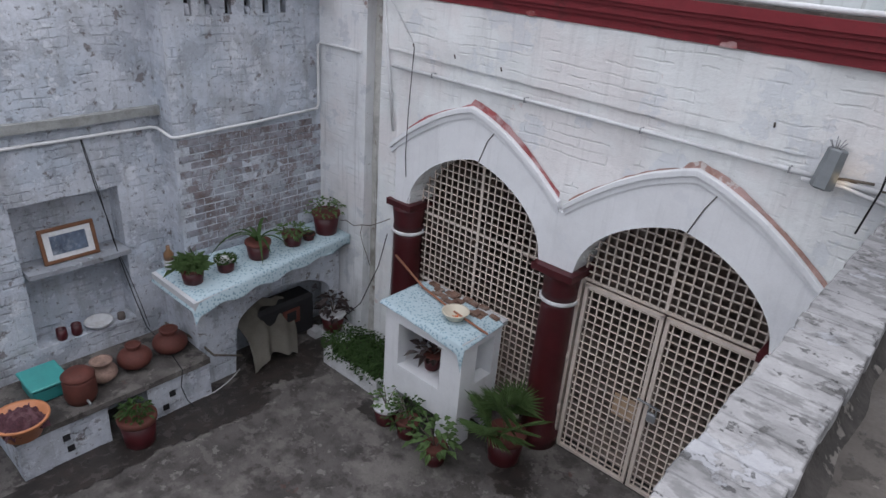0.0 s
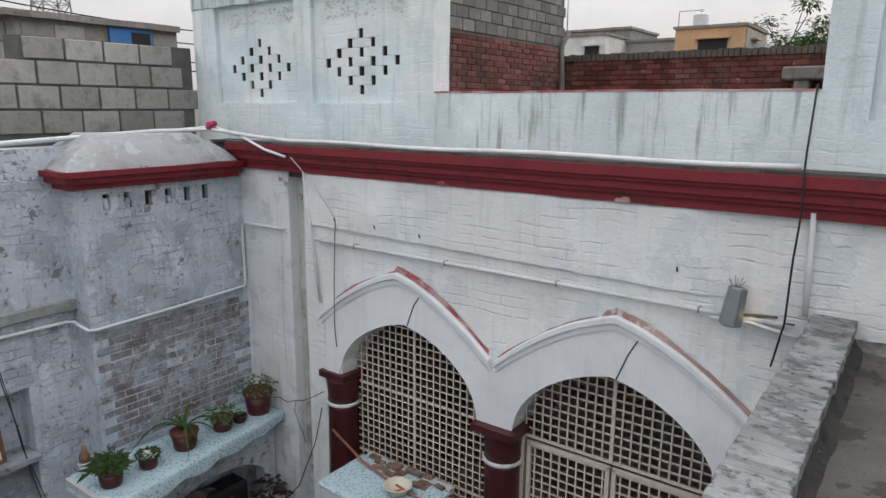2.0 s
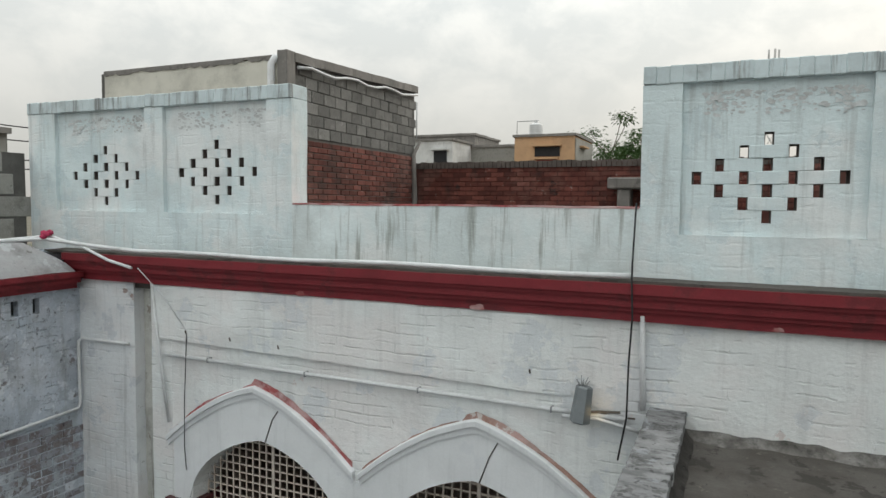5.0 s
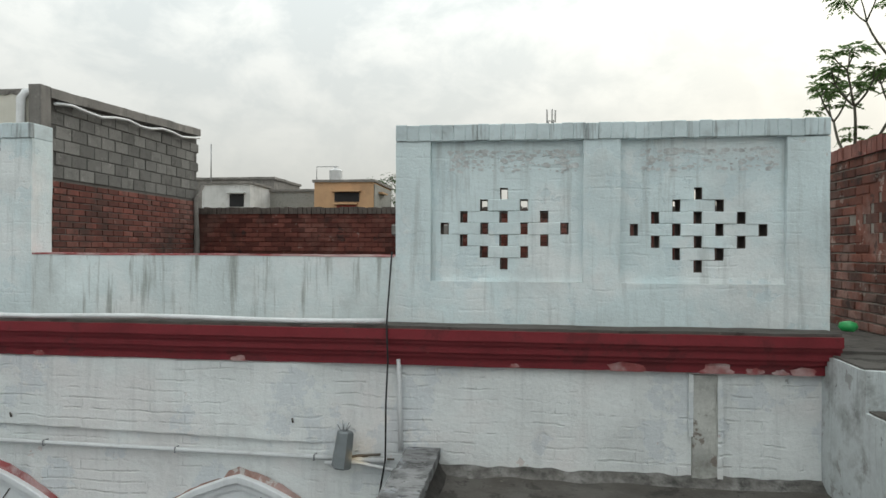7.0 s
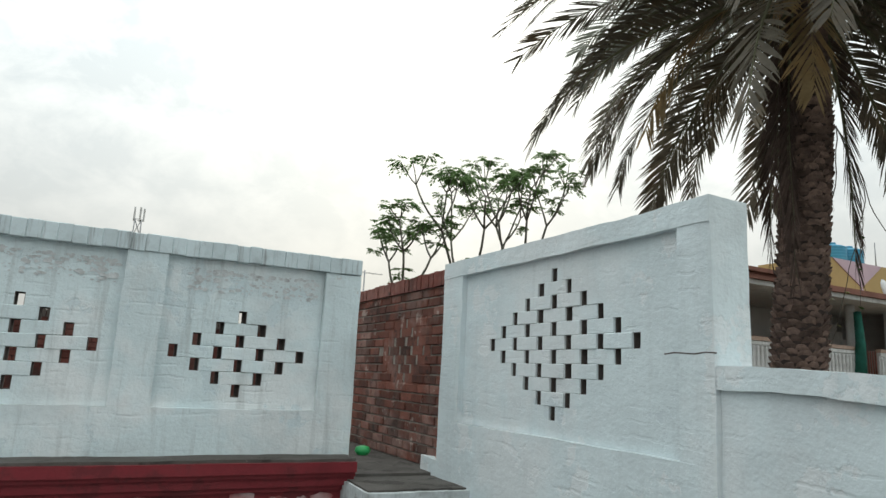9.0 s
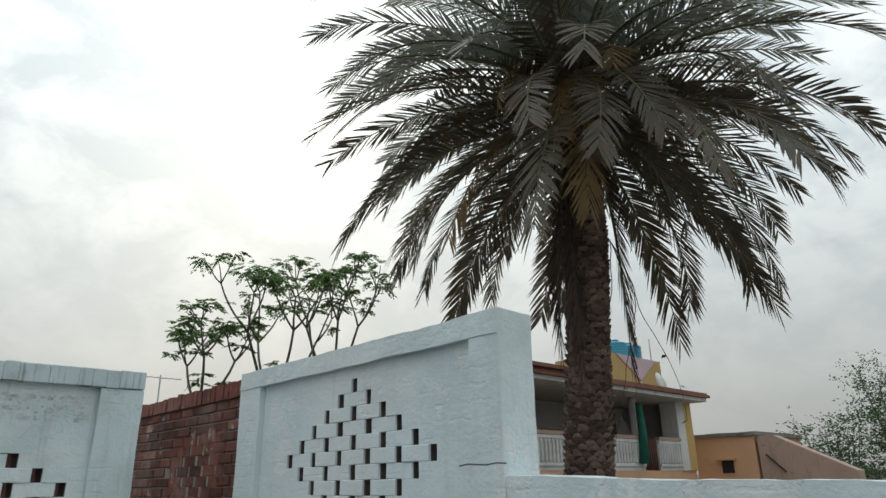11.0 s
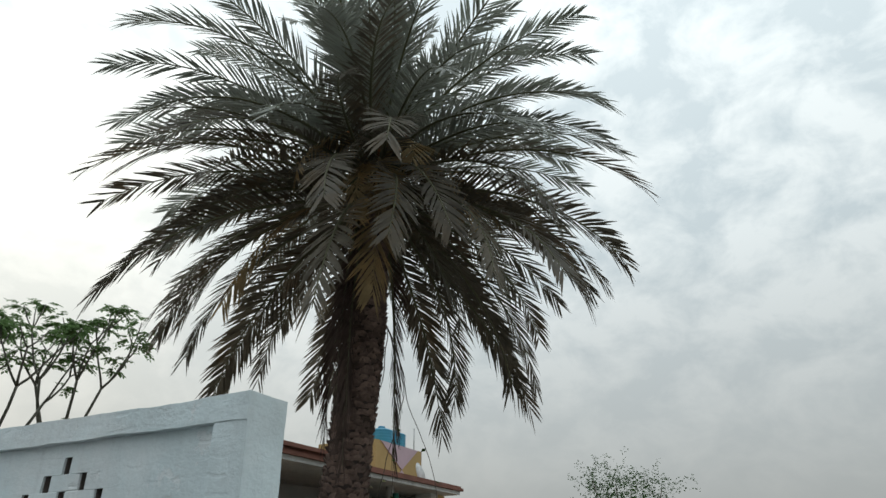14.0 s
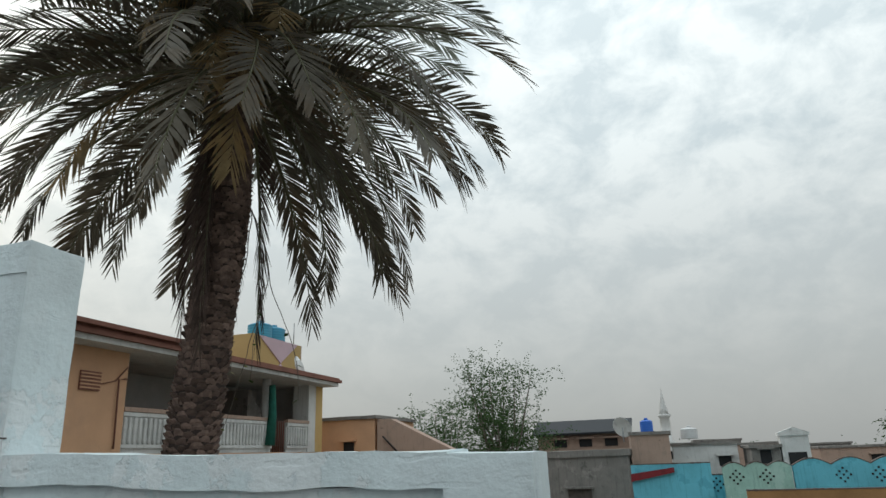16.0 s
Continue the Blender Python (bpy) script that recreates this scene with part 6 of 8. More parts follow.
wavy_wall("roof_wall", "orange-brown parapet wall", 24, -6.2, -1.85, 3.72, surface("ochre_render", (0.32, 0.18, 0.08), 0.9, 0.3, 1, 30, 0.3), 0, 0, ())
bm = bmesh.new()
v0 = [(25.9, 1.52, 3.95), (25.9, 0.1, 4.22), (25.9, 0.1, 4.38), (25.9, 1.52, 4.2)]
v = [bm.verts.new((x + dx, y, z)) for dx in (0, 0.08) for x, y, z in v0]
bm.faces.new(v[:4]), bm.faces.new(v[4:][::-1])
for k in range(4):
    bm.faces.new((v[k], v[(k + 1) % 4], v[4 + (k + 1) % 4], v[4 + k]))
tagged(part("red_band", bm, M["red"]), "dull red painted sloping band on a turquoise wall", "band")
gate = thing("pediment_gate", "white roof gate with a small pediment", "gate", at=(31, -5, 0))
bm = bmesh.new()
box(bm, 31, 31.5, -5.0, -4.0, -0.2, 5.3)
v = [bm.verts.new((x, y, z)) for x in (30.95, 31.55) for y, z in ((-5.05, 5.3), (-3.95, 5.3), (-3.95, 5.42), (-4.5, 5.62), (-5.05, 5.42))]
bm.faces.new(v[:5]), bm.faces.new(v[5:][::-1])
for k in range(5):
    bm.faces.new((v[k], v[(k + 1) % 5], v[5 + (k + 1) % 5], v[5 + k]))
part("body", bm, M["pale"], gate)
bm = bmesh.new()
# black box on the front stands for the gate's shaded opening
box(bm, 30.96, 31.05, -4.85, -4.2, 4.2, 4.68)
part("opening", bm, M["dark"], gate)
minaret = thing("minaret", "white mosque minaret with a pointed cap", "minaret", at=(70, 0.05, 0))
bm = bmesh.new()
lathe(bm, [(0.62, 0), (0.62, 5.2), (0.80, 5.3), (0.80, 5.55), (0.50, 5.65), (0.46, 7.75), (0.62, 7.9), (0.62, 8.1)], 10, (70, 0.05, 0))
part("shaft", bm, M["pale"], minaret)
bm = bmesh.new()
lathe(bm, [(0.46, 0), (0.36, 0.5), (0.14, 1.6), (0.03, 2.2), (0.0, 2.6)], 10, (70, 0.05, 8.1))
part("cap", bm, M["pale"], minaret)
barrel("water_tank", "white rooftop water tank", 33, -0.75, 5.35, 0.35, 0.42, white_tank)
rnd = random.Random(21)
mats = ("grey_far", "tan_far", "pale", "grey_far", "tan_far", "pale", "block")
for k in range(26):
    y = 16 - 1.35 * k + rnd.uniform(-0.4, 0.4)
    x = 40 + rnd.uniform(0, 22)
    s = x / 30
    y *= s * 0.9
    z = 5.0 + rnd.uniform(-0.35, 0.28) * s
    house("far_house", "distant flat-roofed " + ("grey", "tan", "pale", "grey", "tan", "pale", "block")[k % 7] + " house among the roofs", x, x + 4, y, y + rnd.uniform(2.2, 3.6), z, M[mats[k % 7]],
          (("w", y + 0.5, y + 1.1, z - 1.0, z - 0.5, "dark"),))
house("near_house", "grey rendered house behind the turquoise wall", 31, 34, -3.95, -2.9, 5.0, M["grey_far"], (("w", -3.6, -3.2, 4.3, 4.8, "dark"),))
house("near_house", "pale rendered house behind the turquoise wall", 33, 36, -2.6, 0.0, 5.2, M["pale"], (("w", -2.3, -1.8, 4.2, 4.6, "dark"),))
bm = bmesh.new()
for k in range(260):
    a = rnd.uniform(-0.6, 1.9)
    d = rnd.uniform(85, 140)
    c = Vector((d * math.cos(a), d * math.sin(a), 3.0 + rnd.uniform(-1, 1.6)))
    for j in range(60):
        o = Vector((rnd.gauss(0, 1.6), rnd.gauss(0, 1.6), rnd.gauss(0, 0.8)))
        q = [c + o + Vector((rnd.uniform(-.3, .3), rnd.uniform(-.3, .3), rnd.uniform(-.25, .25))) for _ in range(4)]
        bm.faces.new([bm.verts.new(p) for p in q])
tagged(part("far_trees", bm, M["leaf"]), "distant band of green trees beyond the roofs", "trees", kind="stuff")


# ---- courtyard: columns and grilles
M["terracotta"] = surface("red_oxide_clay", (0.115, 0.036, 0.027), 0.7, 0.25, 8, 60, 0.2, (0.10, 0.04, 0.03), 0.5, 9, spec=0.35)
M["rim_white"] = surface("white_pot_paint", (0.62, 0.63, 0.64), 0.7, 0.15, 8, 50, 0.2, (0.35, 0.33, 0.3), 0.5, 9)
M["cement_block"] = surface("white_cement_block", (0.55, 0.56, 0.57), 0.9, 0.2, 8, 50, 0.4, (0.3, 0.3, 0.3), 0.5, 8)
for x in (-4.60, -2.635, -0.70):
    col = thing("column", "maroon painted round column with flared capital and white ring", "column", "arch columns", (x, 5.22, 0))
    bm = bmesh.new()
    lathe(bm, [(0.21, 0), (0.21, 0.14), (0.175, 0.20), (0.165, 0.6), (0.160, 1.60), (0.168, 1.64)], 28, (x, 5.22, 0))
    part("shaft", bm, M["maroon"], col)
    bm = bmesh.new()
    lathe(bm, [(0.170, 1.64), (0.183, 1.648), (0.183, 1.672), (0.170, 1.68)], 28, (x, 5.22, 0))
    part("ring", bm, M["rim_white"], col, "white painted ring")
    bm = bmesh.new()
    lathe(bm, [(0.168, 1.68), (0.163, 1.76), (0.170, 1.84), (0.178, 1.90), (0.205 if -3 < x < -2 else 0.18, 1.945)], 28, (x, 5.22, 0))
    flare = 0.215 if -3 < x < -2 else 0.175
    rough_box(bm, x - flare, x + flare, 5.22 - flare, 5.45, 1.945, 2.01, 0.08, 0.006)
    part("capital", bm, M["maroon"], col)

bar_bm = bmesh.new()
box(bar_bm, -0.5, 0.5, -0.5, 0.5, -0.5, 0.5)
bar_me = mesh(bar_bm, M["grille"], "bar")


def bar(parent, x0, x1, z0, z1, y=5.30, d=0.012, name="bar"):
    piece(name, bar_me, Matrix.Translation(((x0 + x1) / 2, y, (z0 + z1) / 2)) @ Matrix.Diagonal((x1 - x0, d, z1 - z0, 1)), parent)


def half_at(z, hw=0.83, spring=2.02, rise=0.70):
    if z <= spring:
        return hw
    lo, hi = 0.0, hw
    for _ in range(30):
        mid = (lo + hi) / 2
        lo, hi = (mid, hi) if arch_z(mid, 0, hw, spring, rise) > z else (lo, mid)
    return lo


PITCH, BW = 0.078, 0.0125
for c, name, label in ((ARCHES[0], "arch_grille", "fixed cream steel square grille filling a pointed arch"), (ARCHES[1], "arch_fanlight", "cream steel grille above the gate in a pointed arch")):
    g = thing(name, label, "grille")
    bottom = 0.02 if name == "arch_grille" else 1.90
    n = int(1.62 / PITCH)
    for k in range(n + 1):
        x = c - 0.81 + PITCH * k
        w = BW if k != n // 2 else 0.03
        bar(g, x - w / 2, x + w / 2, bottom, arch_z(x, c) + 0.02)
    z = bottom
    while z < 2.70:
        h = half_at(z) - 0.01
        w = 0.028 if any(abs(z - q) < PITCH / 2 for q in (0.02, 0.45, 1.13, 1.88)) else BW
        bar(g, c - h, c + h, z - w / 2, z + w / 2, 5.308)
        z += PITCH
for k, (x0, x1) in enumerate(((-2.42, -1.665), (-1.645, -0.88))):
    g = thing("gate_leaf", "closed cream steel square-mesh gate leaf", "gate", "double gate")
    for a, b, c0, c1 in ((x0, x0 + 0.035, 0.02, 1.87), (x1 - 0.035, x1, 0.02, 1.87), (x0, x1, 0.02, 0.055), (x0, x1, 1.835, 1.87)):
        bar(g, a, b, c0, c1, 5.285, 0.03, "frame")
    x = x0 + PITCH * 0.9
    while x < x1 - 0.04:
        bar(g, x - BW / 2, x + BW / 2, 0.04, 1.85, 5.29)
        x += PITCH
    z = 0.02 + PITCH
    while z < 1.83:
        bar(g, x0 + 0.02, x1 - 0.02, z - BW / 2, z + BW / 2, 5.298)
        z += PITCH
bm = bmesh.new()
bev_box(bm, -1.60, -1.52, 5.235, 5.275, 0.84, 0.93, 0.008)
tube(bm, [(-1.60, 5.255, 0.92), (-1.59, 5.25, 1.0), (-1.53, 5.25, 1.0), (-1.52, 5.255, 0.92)], 0.008, 6)
tube(bm, [(-1.72, 5.262, 1.0), (-1.50, 5.262, 0.99)], 0.010, 6)
tagged(part("padlock", bm, M["steel"]), "steel padlock and bolt on the gate", "padlock")
bm = bmesh.new()
bev_box(bm, -1.95, -1.70, 5.305, 5.315, 0.68, 0.92, 0.003)
tagged(part("cardboard_patch", bm, surface("brown_card", (0.42, 0.30, 0.20), 0.9, 0.2, 6, 40, 0.2)), "torn brown card tied behind the gate mesh", "card")
for x in (-2.47, -0.83):
    bm = bmesh.new()
    box(bm, x - 0.02, x + 0.02, 5.27, 5.33, 0, 2.0)
    for z in (0.4, 1.0, 1.6):
        tube(bm, [(x, 5.262, z), (x, 5.262, z + 0.1)], 0.014, 6)
    tagged(part("gate_post", bm, M["grille"]), "cream steel gate post with hinges", "gate post", "gate posts")

# ---- breast: bare bricks, cap, ledge
courses("y", -5.97, 3.37, 5.10, 1.42, 2.64, 0.232, 0.080, M["brick_wash"], breast, "brick", 0.007, 0.005, 1)
cap = thing("breast_cap", "sloped cement cap with a dark red moulded ledge", "cap", at=(-6.1, 4.2, 3.98))
bm = bmesh.new()
rough_box(bm, WX - 0.05, -5.89, 3.27, 5.02, 3.97, 4.03, 0.1, 0.004)
rough_box(bm, WX - 0.10, -5.83, 3.21, 5.02, 4.03, 4.09, 0.1, 0.004)
rough_box(bm, WX - 0.12, -5.79, 3.17, 5.02, 4.09, 4.14, 0.1, 0.005)
part("ledge", bm, M["red"], cap, "dark red painted ledge")
bm = bmesh.new()
lo = [(-6.62, 3.22), (-5.82, 3.22), (-5.82, 4.96), (-6.62, 4.96)]
hi = [(-6.5, 3.62), (-6.1, 3.62), (-6.1, 4.62), (-6.5, 4.62)]
n = 10
grid = []
for k in range(n + 1):
    s = k / n
    ring = []
    for e in range(4):
        for q in range(8):
            a = [lo[e][i] + (lo[(e + 1) % 4][i] - lo[e][i]) * q / 8 for i in (0, 1)]
            b = [hi[e][i] + (hi[(e + 1) % 4][i] - hi[e][i]) * q / 8 for i in (0, 1)]
            p = Vector((a[0] + (b[0] - a[0]) * s, a[1] + (b[1] - a[1]) * s, 4.14 + 0.30 * s ** 0.8))
            ring.append(bm.verts.new(p + noise.noise_vector(p * 3) * 0.012))
    grid.append(ring)
for a, b in zip(grid, grid[1:]):
    for k in range(32):
        bm.faces.new((a[k], a[(k + 1) % 32], b[(k + 1) % 32], b[k])).smooth = True
bm.faces.new(grid[-1])
part("dome", bm, surface("capped_cement", (0.40, 0.41, 0.42), 0.9, 0.2, 2.5, 50, 0.8, (0.16, 0.155, 0.15), 0.7, 2.5, second=(0.33, 0.30, 0.30), second_amount=0.5, peels=(((0.50, 0.52, 0.54), 4.0, 0.57, 0.6), ((0.13, 0.12, 0.11), 8.0, 0.64, 0.7))), cap, "weathered whitewashed cement slope")
bm = bmesh.new()
rough_box(bm, WX - 0.02, WX + 0.07, -3.1, 3.34, 2.84, 2.92, 0.08, 0.015)
structure("trim_ledge", bm, surface("mossy_ledge", (0.33, 0.34, 0.33), 0.95, 0.3, 5, 50, 0.7, (0.14, 0.13, 0.11), 0.8, 4), "weathered dark ledge along the west wall")

# ---- alcove under the cloth-covered shelf
bm = bmesh.new()
cols, ys = [], [3.20 + 0.04 * k for k in range(48)]
for y in ys:
    s = (y - 4.30) / 0.66
    zb = 0.52 + 0.34 * math.sqrt(max(0, 1 - s * s)) if abs(s) < 1 else 0.0
    cols.append([bm.verts.new((x, y, z)) for x, z in ((-5.60, zb), (-5.60, 1.27), (-5.76, 1.27), (-5.76, zb))])
for a, b in zip(cols, cols[1:]):
    for k in range(4):
        bm.faces.new((a[k], b[k], b[(k + 1) % 4], a[(k + 1) % 4]))
bm.faces.new(cols[0]), bm.faces.new(cols[-1][::-1])
rough_box(bm, WX, -5.62, 3.20, 3.36, 0, 1.27, 0.15, 0.006)
rough_box(bm, -5.97, -5.955, 3.3, 5.1, 0, 1.27, 0.2, 0.002)
structure("wall_alcove", bm, M["old_blue"], "limewashed arched alcove front under the shelf")
bm = bmesh.new()
v = []
for x0, y in ((-5.14, 2.96), (-5.44, 5.085)):
    for z in (1.255, 1.335):
        v.append(bm.verts.new((x0, y, z))), v.append(bm.verts.new((-5.96, y, z)))
for f in ((0, 1, 3, 2), (4, 6, 7, 5), (0, 2, 6, 4), (1, 5, 7, 3), (2, 3, 7, 6), (0, 4, 5, 1)):
    bm.faces.new([v[i] for i in f])
tagged(part("shelf_slab", bm, M["cement_block"]), "stone shelf slab over the alcove", kind="structure")


def printed_cloth(name):
    """Pale blue cloth with a small printed lattice and faded patches."""
    m = surface(name, (0.24, 0.36, 0.42), 0.9, 0.18, 5, 90, 0.3, (0.14, 0.20, 0.23), 0.55, 6)
    t = m.node_tree
    p = t.nodes["Principled BSDF"]
    old = p.inputs["Base Color"].links[0].from_socket
    vor = node(t, "ShaderNodeTexVoronoi", Scale=32.0)
    geo = node(t, "ShaderNodeNewGeometry")
    t.links.new(geo.outputs["Position"], vor.inputs["Vector"])
    r = node(t, "ShaderNodeMapRange")
    r.inputs[1].default_value, r.inputs[2].default_value = 0.25, 0.45
    t.links.new(vor.outputs["Distance"], r.inputs[0])
    mix = node(t, "ShaderNodeMix", data_type="RGBA")
    mix.inputs[7].default_value = (0.42, 0.53, 0.57, 1)
    t.links.new(r.outputs[0], mix.inputs[0])
    t.links.new(old, mix.inputs[6])
    t.links.new(mix.outputs[2], p.inputs["Base Color"])
    return m


M["cloth"] = printed_cloth("printed_blue_cloth")


def sheet(corner, u, v, nu, nv, height):
    """A wavy sheet with thickness: corner + a*u + b*v, raised by height(a, b)."""
    bm = bmesh.new()
    layers = []
    for dz in (0, 0.004):
        layers.append([[bm.verts.new(Vector(corner) + Vector(u) * (i / nu) + Vector(v) * (j / nv) + height(i / nu, j / nv) + Vector((0, 0, dz))) for j in range(nv + 1)] for i in range(nu + 1)])
    for n, g in enumerate(layers):
        for i in range(nu):
            for j in range(nv):
                f = (g[i][j], g[i + 1][j], g[i + 1][j + 1], g[i][j + 1])
                bm.faces.new(f if n else f[::-1]).smooth = True
    a, b = layers
    for i in range(nu):
        bm.faces.new((a[i][0], a[i + 1][0], b[i + 1][0], b[i][0])), bm.faces.new((a[i + 1][nv], a[i][nv], b[i][nv], b[i + 1][nv]))
    for j in range(nv):
        bm.faces.new((a[0][j + 1], a[0][j], b[0][j], b[0][j + 1])), bm.faces.new((a[nu][j], a[nu][j + 1], b[nu][j + 1], b[nu][j]))
    return bm


def shelf_drape(a, b):
    # runs out over the front edge and hangs
    over = max(0, b - 0.84) / 0.16
    z = 0.003 + 0.004 * math.sin(23 * a) - 0.13 * over - 0.02 * over * math.sin(31 * a)
    left = max(0, 0.03 - a) / 0.03
    return Vector((-0.14 * over * 0.8 - 0.30 * a * b, 0, z - 0.10 * left))


bm = sheet((-5.955, 2.945, 1.34), (0, 2.14, 0), (0.96, 0, 0), 60, 24, shelf_drape)
tagged(part("shelf_cloth", bm, M["cloth"]), "pale blue printed oilcloth hanging over the shelf", "tablecloth")

# covered machine in the alcove
gen = thing("generator", "dark machine with a small panel under a grey cover", "machine", at=(-5.8, 4.2, 0))
bm = bmesh.new()
bev_box(bm, -5.95, -5.66, 3.95, 4.75, 0.05, 0.58, 0.04)
part("body", bm, M["dark"], gen)
bm = bmesh.new()
bev_box(bm, -5.66, -5.64, 4.28, 4.52, 0.28, 0.48, 0.006)
panel = part("panel", bm, M["terracotta"], gen, "copper coloured control panel")
bm = bmesh.new()
bev_box(bm, -5.642, -5.63, 4.33, 4.46, 0.33, 0.45, 0.004)
part("dial", bm, M["dark"], panel)


def tarp(a, b):
    fold = 0.05 * math.sin(9 * a) * b + 0.03 * math.sin(17 * a + 2)
    return Vector((0.30 * b ** 1.5 + fold, 0.10 * math.sin(3 * b) - 0.14 * a * b, 0.10 * math.sin(math.pi * a) + 0.03 * noise.noise(Vector((a * 5, b * 5, 1)))))


bm = sheet((-5.78, 3.66, 0.60), (0, 0.72, 0), (0.06, 0.04, -0.57), 26, 22, tarp)
tagged(part("cover_sheet", bm, surface("grey_canvas", (0.13, 0.12, 0.10), 0.9, 0.25, 4, 60, 0.3, (0.09, 0.085, 0.08), 0.5, 4)), "crumpled grey canvas cover hanging to the floor", "tarpaulin")


# ---- pots and plants
def leaf_mesh(verts, faces, rnd, o, d, l, w, curl=0.3):
    side = d.cross(Vector((0, 0, 1)))
    side = side.normalized() if side.length > 0.01 else Vector((1, 0, 0))
    n = len(verts)
    mid = o + d * l * 0.5
    tip = o + d * l - Vector((0, 0, l * curl))
    verts += [o, mid + side * w, tip, mid - side * w]
    faces += [(n, n + 1, n + 2), (n, n + 2, n + 3)]


def foliage(kind, at, r, h, seed):
    rnd = random.Random(seed)
    verts, faces = [], []
    c = Vector(at)
    if kind == "grass":
        for k in range(260):
            a, e = rnd.uniform(0, 6.283), rnd.uniform(0.5, 1.4)
            d = Vector((math.cos(a) * math.cos(e), math.sin(a) * math.cos(e), math.sin(e)))
            leaf_mesh(verts, faces, rnd, c + Vector((rnd.gauss(0, r * 0.3), rnd.gauss(0, r * 0.3), 0)), d, h * rnd.uniform(0.6, 1.2), 0.006, 0.4)
    elif kind == "strap":
        for k in range(9):
            a = 6.283 * k / 9 + rnd.uniform(-0.3, 0.3)
            p, d = c.copy(), Vector((math.cos(a) * 0.5, math.sin(a) * 0.5, 1)).normalized()
            q = [p]
            l = h * rnd.uniform(0.7, 1.5)
            for i in range(8):
                p = p + d * l / 8
                d = (d + Vector((math.cos(a) * 0.14, math.sin(a) * 0.14, -0.34))).normalized()
                q.append(p)
            s = Vector((-math.sin(a), math.cos(a), 0)) * 0.022
            for i in range(8):
                n = len(verts)
                w0, w1 = 1 - (i / 8) ** 2, 1 - ((i + 1) / 8) ** 2
                verts += [q[i] - s * w0, q[i] + s * w0, q[i + 1] + s * w1, q[i + 1] - s * w1]
                faces.append((n, n + 1, n + 2, n + 3))
    elif kind == "fan":
        for k in range(13):
            a, e = rnd.uniform(0, 6.283), rnd.uniform(0.5, 1.4)
            d = Vector((math.cos(a) * math.cos(e), math.sin(a) * math.cos(e), math.sin(e)))
            hub = c + d * h * rnd.uniform(0.45, 0.7)
            side = Vector((-math.sin(a), math.cos(a), 0))
            n = len(verts)
            verts += [c - side * 0.006, c + side * 0.006, hub]
            faces.append((n, n + 1, n + 2))
            for j in range(22):
                f = radians(-85 + 170 * j / 21)
                q = (d * math.cos(f) + side * math.sin(f)).normalized()
                leaf_mesh(verts, faces, rnd, hub, q, h * 0.66 * rnd.uniform(0.85, 1.1), 0.010, 0.16)
    else:
        count, size = {"bush": (150, 0.055), "broad": (70, 0.11), "dark": (60, 0.12), "mat": (700, 0.045), "sprig": (40, 0.07)}[kind]
        for k in range(count):
            a, rr = rnd.uniform(0, 6.283), math.sqrt(rnd.random())
            z = rnd.random() if kind != "mat" else rnd.random() * 0.6
            wide = r * (1 if kind == "mat" else (0.35 + 0.85 * math.sin(math.pi * (0.15 + 0.8 * z))))
            o = c + Vector((math.cos(a) * rr * wide, math.sin(a) * rr * wide, z * h))
            d = Vector((math.cos(a), math.sin(a), rnd.uniform(-0.3, 0.8))).normalized()
            leaf_mesh(verts, faces, rnd, o, d, size * rnd.uniform(0.6, 1.4), size * 0.28, 0.35)
    return verts, faces


def potted(label, at, r, h, plant, leafmat, pr, ph, rim="terracotta", body="maroon", group="potted plants", seed=1, stems=True):
    """A tapered pot with rim, soil and a plant; at is the middle of its base."""
    if at[2] > 1:
        r, h, pr, ph = r * 1.15, h * 1.15, pr * 1.15, ph * 1.2
    t = thing("potted_plant", label, "potted plant", group, at)
    bm = bmesh.new()
    lathe(bm, [(0.0, 0), (r * 0.74, 0), (r * 0.80, h * 0.05), (r * 0.96, h * 0.84), (r * 0.84, h * 0.84), (r * 0.80, h * 0.80), (0, h * 0.80)], 22, at)
    pot = part("pot", bm, M[body], t)
    bm = bmesh.new()
    lathe(bm, [(r * 0.86, h * 0.82), (r * 1.02, h * 0.82), (r * 1.05, h * 0.86), (r * 1.05, h * 0.98), (r * 0.99, h), (r * 0.88, h)], 22, at)
    part("rim", bm, M[rim], pot, "white painted rim" if rim == "rim_white" else "")
    bm = bmesh.new()
    lathe(bm, [(0, h * 0.84), (r * 0.4, h * 0.87), (r * 0.9, h * 0.84)], 14, at)
    part("soil", bm, M["soil"], t)
    base = (at[0], at[1], at[2] + h * 0.86)
    verts, faces = foliage(plant, base, pr, ph, seed)
    me = bpy.data.meshes.new("foliage")
    o = Vector(at)
    me.from_pydata([v - o for v in verts], [], faces)
    me.materials.append(M[leafmat])
    f = new("foliage", me)
    f.parent = t
    if stems and plant in ("bush", "broad", "dark", "sprig"):
        bm = bmesh.new()
        rnd = random.Random(seed)
        for k in range(5):
            a = rnd.uniform(0, 6.283)
            tube(bm, [base, (base[0] + 0.4 * pr * math.cos(a), base[1] + 0.4 * pr * math.sin(a), base[2] + ph * 0.5), (base[0] + 0.8 * pr * math.cos(a), base[1] + 0.8 * pr * math.sin(a), base[2] + ph * 0.9)], 0.007, 5, 0.003)
        part("stem", bm, M["bark"], t)
    return t


